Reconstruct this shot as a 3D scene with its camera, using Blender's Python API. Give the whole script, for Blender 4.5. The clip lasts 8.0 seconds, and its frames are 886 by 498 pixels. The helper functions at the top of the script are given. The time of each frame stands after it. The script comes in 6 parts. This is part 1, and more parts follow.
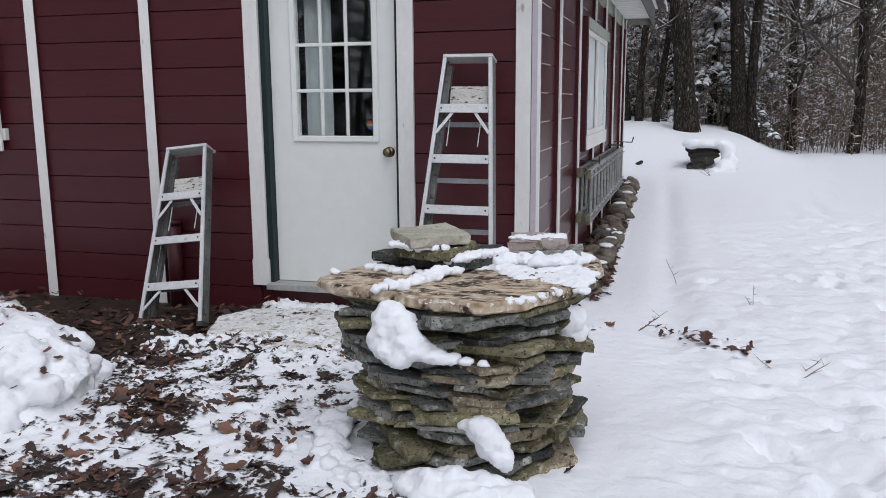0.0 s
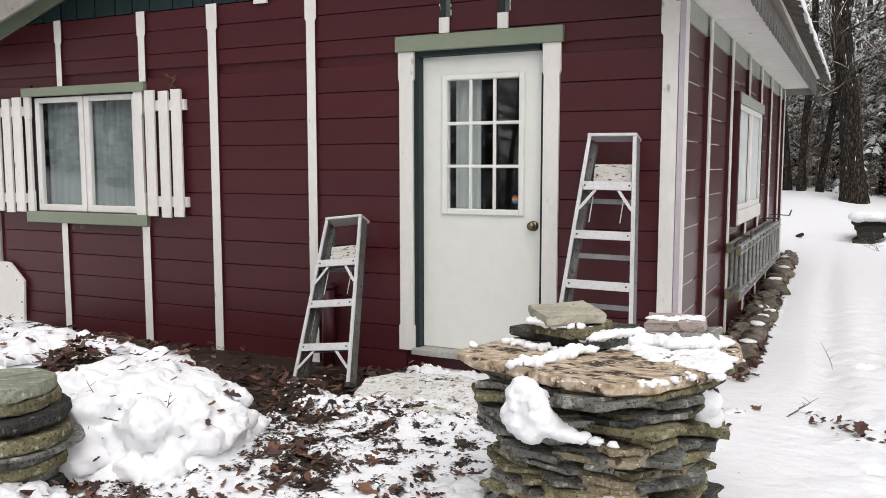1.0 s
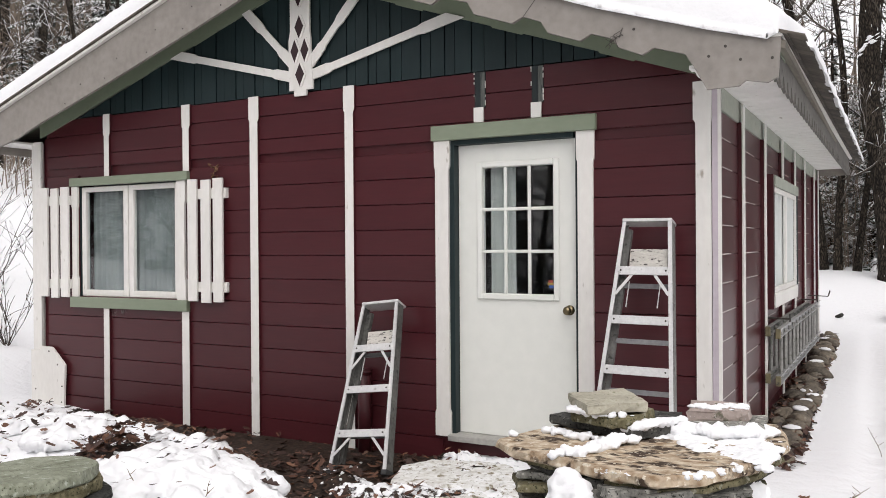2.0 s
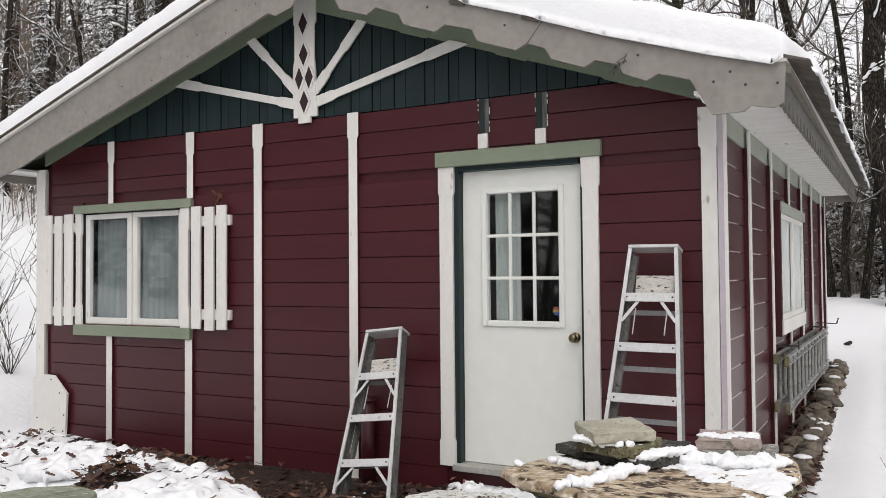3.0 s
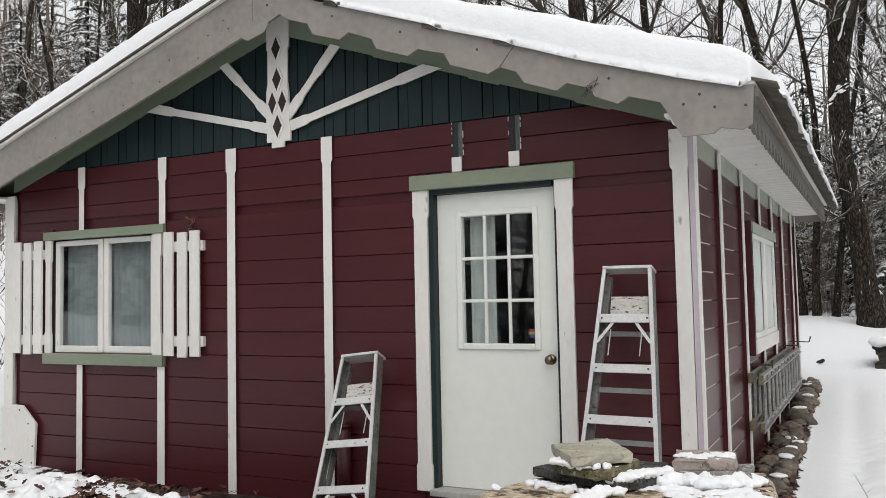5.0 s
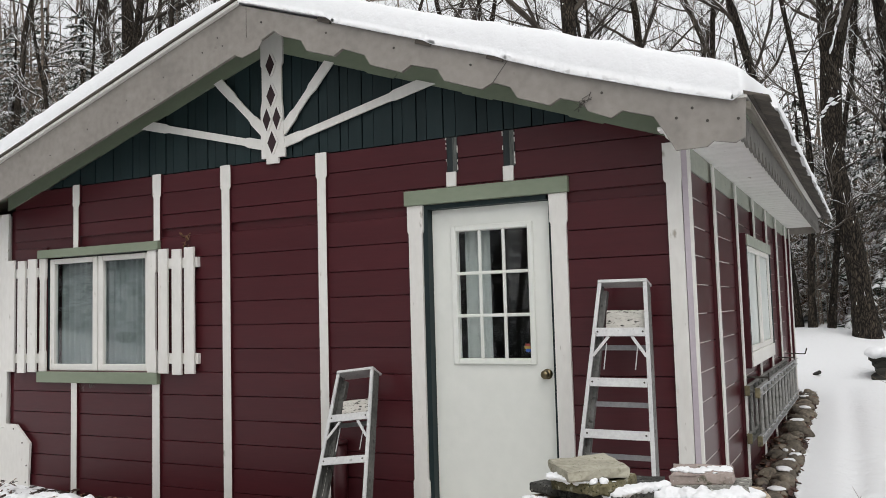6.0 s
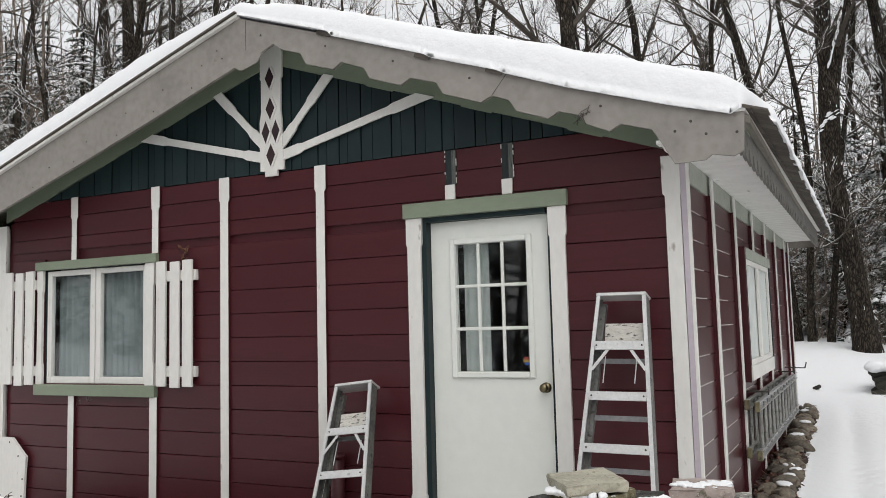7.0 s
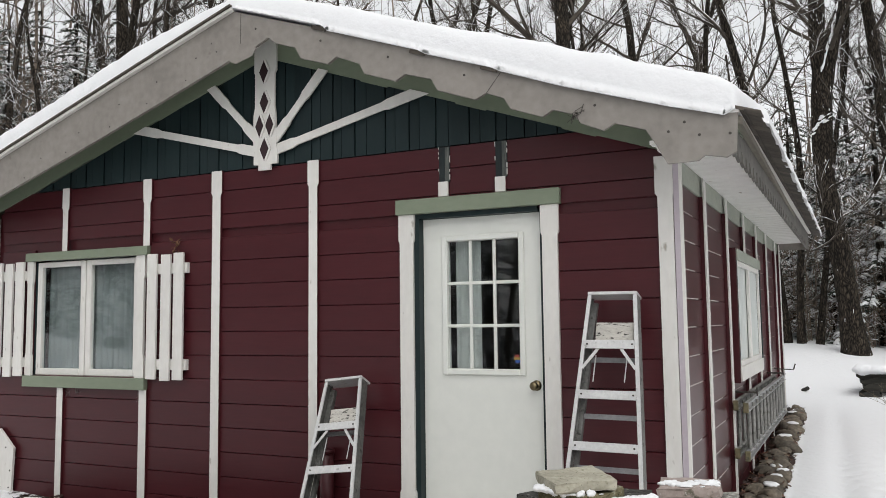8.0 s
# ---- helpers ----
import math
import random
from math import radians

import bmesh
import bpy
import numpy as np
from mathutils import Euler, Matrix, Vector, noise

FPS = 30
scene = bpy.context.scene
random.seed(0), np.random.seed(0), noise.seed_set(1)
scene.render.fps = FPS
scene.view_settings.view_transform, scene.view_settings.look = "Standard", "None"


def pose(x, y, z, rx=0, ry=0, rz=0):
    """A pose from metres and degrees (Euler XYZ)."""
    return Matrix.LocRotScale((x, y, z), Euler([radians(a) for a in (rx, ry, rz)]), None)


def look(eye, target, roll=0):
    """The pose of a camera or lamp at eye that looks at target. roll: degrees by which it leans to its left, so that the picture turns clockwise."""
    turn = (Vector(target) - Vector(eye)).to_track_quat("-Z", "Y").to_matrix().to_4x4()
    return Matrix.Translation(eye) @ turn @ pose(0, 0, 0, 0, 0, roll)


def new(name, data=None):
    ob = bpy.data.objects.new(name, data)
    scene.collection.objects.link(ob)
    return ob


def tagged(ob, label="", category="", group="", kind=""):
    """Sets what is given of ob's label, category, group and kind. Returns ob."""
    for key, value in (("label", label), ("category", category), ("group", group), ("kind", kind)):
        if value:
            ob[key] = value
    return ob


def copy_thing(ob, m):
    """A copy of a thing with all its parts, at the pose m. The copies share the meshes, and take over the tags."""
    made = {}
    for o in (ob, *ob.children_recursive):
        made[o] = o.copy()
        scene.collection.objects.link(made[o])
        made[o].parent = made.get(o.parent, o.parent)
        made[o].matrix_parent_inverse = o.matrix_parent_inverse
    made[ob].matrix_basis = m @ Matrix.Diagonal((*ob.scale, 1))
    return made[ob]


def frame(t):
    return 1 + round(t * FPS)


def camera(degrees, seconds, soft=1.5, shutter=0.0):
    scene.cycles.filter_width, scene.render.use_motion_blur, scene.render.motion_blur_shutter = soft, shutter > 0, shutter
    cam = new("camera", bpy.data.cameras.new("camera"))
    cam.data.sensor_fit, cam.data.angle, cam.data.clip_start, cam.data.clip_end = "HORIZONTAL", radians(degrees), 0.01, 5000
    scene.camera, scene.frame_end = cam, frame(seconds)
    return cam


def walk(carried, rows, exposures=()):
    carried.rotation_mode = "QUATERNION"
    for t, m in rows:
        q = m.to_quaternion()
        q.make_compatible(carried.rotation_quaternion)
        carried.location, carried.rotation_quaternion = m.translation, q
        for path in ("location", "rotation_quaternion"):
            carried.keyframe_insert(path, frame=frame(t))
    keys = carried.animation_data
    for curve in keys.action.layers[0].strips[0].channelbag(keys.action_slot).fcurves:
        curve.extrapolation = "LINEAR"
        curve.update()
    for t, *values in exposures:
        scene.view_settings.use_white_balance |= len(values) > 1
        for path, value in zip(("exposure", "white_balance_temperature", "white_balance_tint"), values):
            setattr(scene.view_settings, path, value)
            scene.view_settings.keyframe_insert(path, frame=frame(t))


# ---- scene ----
cam = camera(56.1, 8.0, soft=0.7)
PATH = [
    (0, (0.831, -5.068, 1.226), (0.296, -3.173, 0.876), -0.4),
    (0.5, (0.907, -5.109, 1.254), (0.133, -3.284, 0.993), 0.3),
    (1, (0.92, -5.181, 1.305), (0.045, -3.393, 1.105), -0.0),
    (1.5, (0.911, -5.236, 1.327), (-0.007, -3.461, 1.234), -0.0),
    (2, (0.907, -5.23, 1.342), (-0.038, -3.467, 1.334), -0.4),
    (3.5, (0.89, -5.182, 1.332), (-0.058, -3.423, 1.406), -0.6),
    (4, (0.893, -5.183, 1.334), (-0.025, -3.408, 1.424), -0.7),
    (5.5, (0.896, -5.183, 1.336), (-0.003, -3.4, 1.463), -1.3),
    (6, (0.899, -5.18, 1.339), (0.008, -3.395, 1.487), -1.6),
    (6.5, (0.901, -5.165, 1.337), (0.017, -3.379, 1.508), -1.7),
    (7, (0.898, -5.169, 1.336), (0.011, -3.386, 1.516), -1.5),
    (7.5, (0.894, -5.162, 1.335), (0.012, -3.376, 1.51), -1.1),
    (8, (0.898, -5.172, 1.333), (0.027, -3.379, 1.506), -0.7),
]
# seconds, stops, kelvin, tint
EXPOSURES = [(0, -0.22, 5950, 14), (0.5, 0.02, 6250, 12), (1, 0.18, 6550, 13), (1.5, 0.24, 6600, 14), (2, 0.20, 6600, 14), (3.5, 0.0, 6550, 12), (5.5, -0.05, 6500, 10), (8, -0.05, 6500, 10)]
walk(cam, [(t, look(eye, target, roll)) for t, eye, target, roll in PATH], EXPOSURES)

# ---- light ----
world = bpy.data.worlds.new("overcast")
scene.world = world
world.use_nodes = True
wn = world.node_tree
wbg = wn.nodes["Background"]
wsky = wn.nodes.new("ShaderNodeTexSky")
wsky.sky_type = "NISHITA"
wsky.sun_disc = False
wsky.sun_elevation = radians(32)
wsky.sun_rotation = radians(150)
wsky.air_density, wsky.dust_density, wsky.ozone_density = 1.0, 3.0, 1.0
whs = wn.nodes.new("ShaderNodeHueSaturation")
whs.inputs["Saturation"].default_value = 0.12
wn.links.new(wsky.outputs[0], whs.inputs["Color"])
wgm = wn.nodes.new("ShaderNodeGamma")
wgm.inputs[1].default_value = 0.6
wn.links.new(whs.outputs[0], wgm.inputs[0])
wn.links.new(wgm.outputs[0], wbg.inputs[0])
wbg.inputs[1].default_value = 0.37
sun = new("sun", bpy.data.lights.new("sun", "SUN"))
sun.data.energy, sun.data.angle, sun.data.color = 1.35, radians(50), (1.0, 0.98, 0.95)
sun.matrix_world = look((3.0, -3.4, 11), (0, 0, 0))


# ---- materials ----
def mat(name, c1, c2=None, rough=0.6, scale=6.0, coarse=0.9, bump=0.1, grain=40.0, metal=0.0, stretch=(1, 1, 1),
        speck=None, speck_amt=0.5, speck2=None, speck2_amt=0.4, vary=0.0, spec=0.5, dist=0.01):
    """A painted, stony or wooden surface: two tones by a coarse and a fine noise, specks, relief."""
    m = bpy.data.materials.new(name)
    m.use_nodes = True
    t = m.node_tree
    N, L = t.nodes, t.links
    b = N["Principled BSDF"]
    b.inputs["Roughness"].default_value, b.inputs["Metallic"].default_value = rough, metal
    b.inputs["Specular IOR Level"].default_value = spec
    co = N.new("ShaderNodeTexCoord")
    mp = N.new("ShaderNodeMapping")
    mp.inputs["Scale"].default_value = stretch
    L.new(co.outputs["Object"], mp.inputs[0])
    n1 = N.new("ShaderNodeTexNoise")
    n1.inputs["Scale"].default_value, n1.inputs["Detail"].default_value = scale * coarse, 5
    n2 = N.new("ShaderNodeTexNoise")
    n2.inputs["Scale"].default_value, n2.inputs["Detail"].default_value = grain, 4
    L.new(mp.outputs[0], n1.inputs["Vector"])
    L.new(mp.outputs[0], n2.inputs["Vector"])
    mx = N.new("ShaderNodeMath")
    mx.operation = "MULTIPLY_ADD"
    mx.inputs[1].default_value = 0.45
    L.new(n2.outputs[0], mx.inputs[0])
    mm = N.new("ShaderNodeMath")
    mm.operation = "MULTIPLY"
    mm.inputs[1].default_value = 0.55
    L.new(n1.outputs[0], mm.inputs[0])
    L.new(mm.outputs[0], mx.inputs[2])
    rp = N.new("ShaderNodeValToRGB")
    rp.color_ramp.elements[0].position, rp.color_ramp.elements[1].position = 0.36, 0.64
    rp.color_ramp.elements[0].color = (*c1, 1)
    rp.color_ramp.elements[1].color = (*(c2 or c1), 1)
    L.new(mx.outputs[0], rp.inputs[0])
    out = rp.outputs[0]
    if speck:
        n3 = N.new("ShaderNodeTexNoise")
        n3.inputs["Scale"].default_value, n3.inputs["Detail"].default_value = grain * 0.55, 6
        L.new(mp.outputs[0], n3.inputs["Vector"])
        r3 = N.new("ShaderNodeValToRGB")
        r3.color_ramp.elements[0].position, r3.color_ramp.elements[1].position = 0.72 - 0.32 * speck_amt, 0.8 - 0.3 * speck_amt
        L.new(n3.outputs[0], r3.inputs[0])
        mixs = N.new("ShaderNodeMix")
        mixs.data_type = "RGBA"
        mixs.inputs["B"].default_value = (*speck, 1)
        L.new(r3.outputs[0], mixs.inputs["Factor"])
        L.new(out, mixs.inputs["A"])
        out = mixs.outputs["Result"]
    if speck2:
        n4 = N.new("ShaderNodeTexNoise")
        n4.inputs["Scale"].default_value, n4.inputs["Detail"].default_value = grain * 1.7, 5
        L.new(mp.outputs[0], n4.inputs["Vector"])
        r4 = N.new("ShaderNodeValToRGB")
        r4.color_ramp.elements[0].position, r4.color_ramp.elements[1].position = 0.72 - 0.32 * speck2_amt, 0.78 - 0.3 * speck2_amt
        L.new(n4.outputs[0], r4.inputs[0])
        mix4 = N.new("ShaderNodeMix")
        mix4.data_type = "RGBA"
        mix4.inputs["B"].default_value = (*speck2, 1)
        L.new(r4.outputs[0], mix4.inputs["Factor"])
        L.new(out, mix4.inputs["A"])
        out = mix4.outputs["Result"]
    if vary:
        oi = N.new("ShaderNodeObjectInfo")
        hs = N.new("ShaderNodeHueSaturation")
        mr = N.new("ShaderNodeMapRange")
        mr.inputs["To Min"].default_value, mr.inputs["To Max"].default_value = 1 - vary, 1 + vary
        L.new(oi.outputs["Random"], mr.inputs[0])
        L.new(mr.outputs[0], hs.inputs["Value"])
        L.new(out, hs.inputs["Color"])
        out = hs.outputs[0]
    L.new(out, b.inputs["Base Color"])
    if bump:
        bp = N.new("ShaderNodeBump")
        bp.inputs["Strength"].default_value, bp.inputs["Distance"].default_value = bump, dist
        L.new(mx.outputs[0], bp.inputs["Height"])
        L.new(bp.outputs[0], b.inputs["Normal"])
    return m


RED = mat("maroon_paint", (0.054, 0.0105, 0.0140), (0.068, 0.0135, 0.0172), 0.33, 1.2, 1, 0.1, 30, stretch=(0.25, 1, 3), vary=0.035, spec=0.36)
GREEN = mat("dark_green_paint", (0.0095, 0.0205, 0.0225), (0.0135, 0.0265, 0.0285), 0.5, 1.5, 1, 0.12, 30, stretch=(3, 1, 0.3), vary=0.12, spec=0.3)
TRIM = mat("white_trim_paint", (0.67, 0.655, 0.62), (0.75, 0.735, 0.70), 0.5, 2, 1, 0.1, 30, stretch=(1, 1, 0.4), speck=(0.36, 0.33, 0.28), speck_amt=0.12)
DOORW = mat("white_door_paint", (0.72, 0.735, 0.69), (0.77, 0.78, 0.735), 0.4, 0.8, 1, 0.03, 12)
SAGE = mat("sage_paint", (0.185, 0.22, 0.155), (0.215, 0.25, 0.18), 0.5, 2, 1, 0.1, 30, stretch=(0.5, 1, 1))
SAGE_W = mat("faded_sage_paint", (0.30, 0.33, 0.27), (0.38, 0.40, 0.34), 0.6, 3, 1, 0.15, 30, speck=(0.14, 0.13, 0.10), speck_amt=0.2)
GREYW = mat("grey_barge_paint", (0.20, 0.183, 0.165), (0.275, 0.252, 0.228), 0.6, 2.2, 1, 0.12, 18, speck=(0.18, 0.16, 0.14), speck_amt=0.14)
# the barge paint again, with the fascia's shade put into a darker colour
FASCIA_SHADE = mat("shaded_grey_fascia", (0.10, 0.095, 0.085), (0.165, 0.155, 0.14), 0.65, 3, 1, 0.15, 24, speck=(0.05, 0.045, 0.04), speck_amt=0.25)
LAV = mat("lavender_primer", (0.44, 0.385, 0.43), (0.51, 0.46, 0.50), 0.5, 2, 1, 0.1, 30)
SOFF = mat("white_soffit", (0.78, 0.77, 0.74), (0.84, 0.83, 0.80), 0.5, 3, 1, 0.1, 30, speck=(0.42, 0.38, 0.33), speck_amt=0.15)
ALU = mat("worn_aluminium", (0.56, 0.56, 0.56), (0.70, 0.70, 0.69), 0.4, 4, 1, 0.1, 60, metal=0.4, speck=(0.42, 0.42, 0.40), speck_amt=0.25)
ALU_D = mat("dull_aluminium", (0.22, 0.22, 0.23), (0.32, 0.32, 0.32), 0.5, 4, 1, 0.1, 60, metal=0.55, speck=(0.10, 0.10, 0.10), speck_amt=0.25)
RAIL = mat("scuffed_aluminium", (0.33, 0.33, 0.335), (0.45, 0.45, 0.45), 0.42, 4, 1, 0.1, 60, metal=0.6, speck=(0.22, 0.22, 0.21), speck_amt=0.3)
OLDALU = mat("dirty_aluminium", (0.17, 0.17, 0.16), (0.31, 0.31, 0.29), 0.55, 4, 1, 0.1, 40, metal=0.3, speck=(0.10, 0.10, 0.08), speck_amt=0.4)
# stepladder rail sides and back legs: darker tones than the ALU fronts
DARK_WEB = mat("dark_aluminium", (0.05, 0.05, 0.047), (0.13, 0.13, 0.12), 0.6, 5, 1, 0.1, 40, metal=0.1, speck=(0.022, 0.022, 0.02), speck_amt=0.42)
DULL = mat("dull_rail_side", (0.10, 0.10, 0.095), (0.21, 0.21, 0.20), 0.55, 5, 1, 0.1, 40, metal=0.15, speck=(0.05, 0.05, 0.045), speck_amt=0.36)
SPLAT = mat("paint_splashed_shelf", (0.42, 0.40, 0.36), (0.62, 0.60, 0.55), 0.6, 9, 1, 0.1, 110, speck=(0.04, 0.035, 0.03), speck_amt=0.5, stretch=(0.55, 1, 1.5))
DIAMOND = mat("dark_maroon_diamond", (0.022, 0.009, 0.011), (0.032, 0.012, 0.015), 0.5, 4)
OLDWOOD = mat("weathered_wood", (0.17, 0.155, 0.13), (0.27, 0.25, 0.21), 0.8, 4, 1, 0.3, 40, stretch=(1, 0.2, 1), vary=0.25)
SHINGLE = mat("dark_shingle", (0.05, 0.042, 0.034), (0.10, 0.085, 0.07), 0.85, 6, 1, 0.3, 40, stretch=(0.4, 1, 1), vary=0.3)
DARK = mat("room_darkness", (0.035, 0.033, 0.032), (0.05, 0.047, 0.045), 0.9, 2)
BARE = mat("bare_dark_board", (0.004, 0.008, 0.009), (0.014, 0.024, 0.026), 0.7, 7, 1, 0.3, 30, stretch=(6, 1, 0.5), speck=(0.40, 0.42, 0.38), speck_amt=0.12)
GREYED = mat("greyed_wood", (0.045, 0.052, 0.050), (0.15, 0.155, 0.14), 0.8, 8, 1, 0.3, 40, stretch=(5, 1, 0.4), speck=(0.015, 0.02, 0.02), speck_amt=0.4)
SMEAR = mat("pale_smear", (0.14, 0.10, 0.10), (0.20, 0.16, 0.155), 0.7, 9)
BRASS = mat("tarnished_brass", (0.13, 0.105, 0.06), (0.22, 0.18, 0.11), 0.28, 9, 1, 0.03, 60, metal=1.0)
STEEL = mat("dark_nail", (0.05, 0.045, 0.04), (0.09, 0.08, 0.07), 0.6, 9, metal=0.5)
CURT = mat("white_curtain_cloth", (0.52, 0.55, 0.53), (0.60, 0.63, 0.61), 0.9, 5, 1, 0.1, 120)
CURTD = mat("off_white_curtain_cloth", (0.42, 0.44, 0.42), (0.52, 0.54, 0.52), 0.9, 5, 1, 0.1, 120)
CURTG = mat("grey_curtain_cloth", (0.155, 0.175, 0.178), (0.26, 0.285, 0.285), 0.9, 5, 1, 0.1, 120)
RUBBER = mat("black_rubber", (0.02, 0.02, 0.02), (0.035, 0.035, 0.035), 0.8, 9)
STK1 = mat("red_sticker", (0.30, 0.06, 0.05), None, 0.4)
STK2 = mat("yellow_sticker", (0.34, 0.24, 0.06), None, 0.4)
STK3 = mat("blue_sticker", (0.04, 0.10, 0.35), None, 0.4)


def glass_mat():
    m = bpy.data.materials.new("window_glass")
    m.use_nodes = True
    N, L = m.node_tree.nodes, m.node_tree.links
    b = N["Principled BSDF"]
    b.inputs["Base Color"].default_value = (0.9, 0.95, 0.95, 1)
    b.inputs["Roughness"].default_value = 0.02
    b.inputs["Transmission Weight"].default_value = 1.0
    b.inputs["IOR"].default_value = 1.5
    n = N.new("ShaderNodeTexNoise")
    n.inputs["Scale"].default_value = 2.5
    bp = N.new("ShaderNodeBump")
    bp.inputs["Strength"].default_value, bp.inputs["Distance"].default_value = 0.05, 0.004
    co = N.new("ShaderNodeTexCoord")
    L.new(co.outputs["Object"], n.inputs["Vector"])
    L.new(n.outputs[0], bp.inputs["Height"])
    L.new(bp.outputs[0], b.inputs["Normal"])
    return m


GLASS = glass_mat()


def snow_mat(name="snow", scale=1.0):
    m = bpy.data.materials.new(name)
    m.use_nodes = True
    N, L = m.node_tree.nodes, m.node_tree.links
    b = N["Principled BSDF"]
    b.inputs["Base Color"].default_value = (0.80, 0.81, 0.825, 1)
    b.inputs["Roughness"].default_value = 0.65
    b.inputs["Specular IOR Level"].default_value = 0.25
    co = N.new("ShaderNodeTexCoord")
    prev = None
    for sc, st, di in ((9 * scale, 0.35, 0.03), (55 * scale, 0.3, 0.006), (260 * scale, 0.25, 0.0015)):
        n = N.new("ShaderNodeTexNoise")
        n.inputs["Scale"].default_value, n.inputs["Detail"].default_value = sc, 3
        bp = N.new("ShaderNodeBump")
        bp.inputs["Strength"].default_value, bp.inputs["Distance"].default_value = st, di
        L.new(co.outputs["Object"], n.inputs["Vector"])
        L.new(n.outputs[0], bp.inputs["Height"])
        if prev:
            L.new(prev.outputs[0], bp.inputs["Normal"])
        prev = bp
    L.new(prev.outputs[0], b.inputs["Normal"])
    return m


SNOW = snow_mat()


# ---- mesh helpers ----
def part(name, bm, material, parent=None, label=""):
    """Links a bmesh as one mesh object, under a thing or a part."""
    me = bpy.data.meshes.new(name)
    bmesh.ops.recalc_face_normals(bm, faces=bm.faces)
    bm.to_mesh(me)
    bm.free()
    me.materials.append(material)
    ob = new(name, me)
    if parent:
        ob.parent = parent
    if label:
        ob["label"] = label
    return ob


def empty(name, label, category, group="", at=None, kind=""):
    ob = new(name)
    ob.empty_display_size = 0.1
    if at is not None:
        ob.matrix_world = at
    return tagged(ob, label, category, group, kind)


def bbox(bm, lo, hi, m=None, bevel=0.0):
    """Adds a box; bevel rounds all its edges."""
    vs = [bm.verts.new((x, y, z)) for x in (lo[0], hi[0]) for y in (lo[1], hi[1]) for z in (lo[2], hi[2])]
    fs = [bm.faces.new([vs[i] for i in f]) for f in ((0, 1, 3, 2), (4, 6, 7, 5), (0, 4, 5, 1), (2, 3, 7, 6), (0, 2, 6, 4), (1, 5, 7, 3))]
    if m is not None:
        bmesh.ops.transform(bm, matrix=m, verts=vs)
    if bevel:
        es = list({e for f in fs for e in f.edges})
        bmesh.ops.bevel(bm, geom=es, offset=bevel, segments=1, profile=0.5, affect="EDGES")
    return bm


def box(lo, hi, m=None, bevel=0.0):
    return bbox(bmesh.new(), lo, hi, m, bevel)


def prism(pts, a, b, axis="y", m=None, bm=None, bevel=0.0):
    """A flat outline in two axes, pushed from a to b along the third."""
    bm = bm or bmesh.new()

    def at(p, v):
        return {"y": (p[0], v, p[1]), "x": (v, p[0], p[1]), "z": (p[0], p[1], v)}[axis]

    A = [bm.verts.new(at(p, a)) for p in pts]
    B = [bm.verts.new(at(p, b)) for p in pts]
    fs = [bm.faces.new(A), bm.faces.new(B[::-1])]
    n = len(pts)
    for i in range(n):
        fs.append(bm.faces.new((A[i], B[i], B[(i + 1) % n], A[(i + 1) % n])))
    if m is not None:
        bmesh.ops.transform(bm, matrix=m, verts=A + B)
    if bevel:
        bmesh.ops.bevel(bm, geom=list({e for f in fs for e in f.edges}), offset=bevel, segments=1, affect="EDGES")
    return bm


def bar(bm, p, q, w, d, up=(0, 0, 1), bevel=0.0):
    """A straight bar of section w x d from p to q."""
    p, q = Vector(p), Vector(q)
    z = (q - p).normalized()
    x = Vector(up).cross(z)
    if x.length < 1e-4:
        x = Vector((1, 0, 0))
    x.normalize()
    y = z.cross(x)
    m = Matrix((x, y, z)).transposed().to_4x4()
    m.translation = p
    return bbox(bm, (-w / 2, -d / 2, 0), (w / 2, d / 2, (q - p).length), m, bevel)


def rod(bm, p, q, r, n=8, r2=None):
    p, q = Vector(p), Vector(q)
    z = (q - p)
    m = Matrix.Translation((p + q) / 2) @ z.to_track_quat("Z", "Y").to_matrix().to_4x4()
    bmesh.ops.create_cone(bm, cap_ends=True, segments=n, radius1=r, radius2=r if r2 is None else r2, depth=z.length, matrix=m)
    return bm


def smooth(ob):
    for p in ob.data.polygons:
        p.use_smooth = True
    return ob


def mesh_ob(name, V, F, material, parent=None, label="", shade=False):
    me = bpy.data.meshes.new(name)
    me.from_pydata(V, [], F)
    me.materials.append(material)
    ob = new(name, me)
    if parent:
        ob.parent = parent
    if label:
        ob["label"] = label
    return smooth(ob) if shade else ob


def nz(x, y=0.0, z=0.0):
    return noise.noise((x, y, z))


def fbm(x, y, z=0.0, octaves=4):
    a, s, f = 0.0, 0.5, 1.0
    for _ in range(octaves):
        a += s * noise.noise((x * f, y * f, z * f + 3.7))
        s, f = s * 0.5, f * 2.03
    return a


def sstep(a, b, v):
    u = min(max((v - a) / (b - a), 0.0), 1.0)
    return u * u * (3 - 2 * u)


# ---- the cottage ----
CX, WX = -3.135, -6.27           # ridge line, far front corner
EAVE = 7.15                      # depth of the cottage
PITCH = 0.338
BASE = -0.20


def rake(x, top=3.664):
    return top - PITCH * abs(x - CX)


cottage = empty("cottage", "small maroon cottage with white battens and a snow-covered roof", "house")
SIDE = Matrix.Translation((-0.045, 0, 0)) @ Matrix.Rotation(radians(-0.56), 4, "Z")


def side(bm):
    """Moves what is built along x = 0 onto the long wall."""
    bmesh.ops.transform(bm, matrix=SIDE, verts=bm.verts)
    return bm


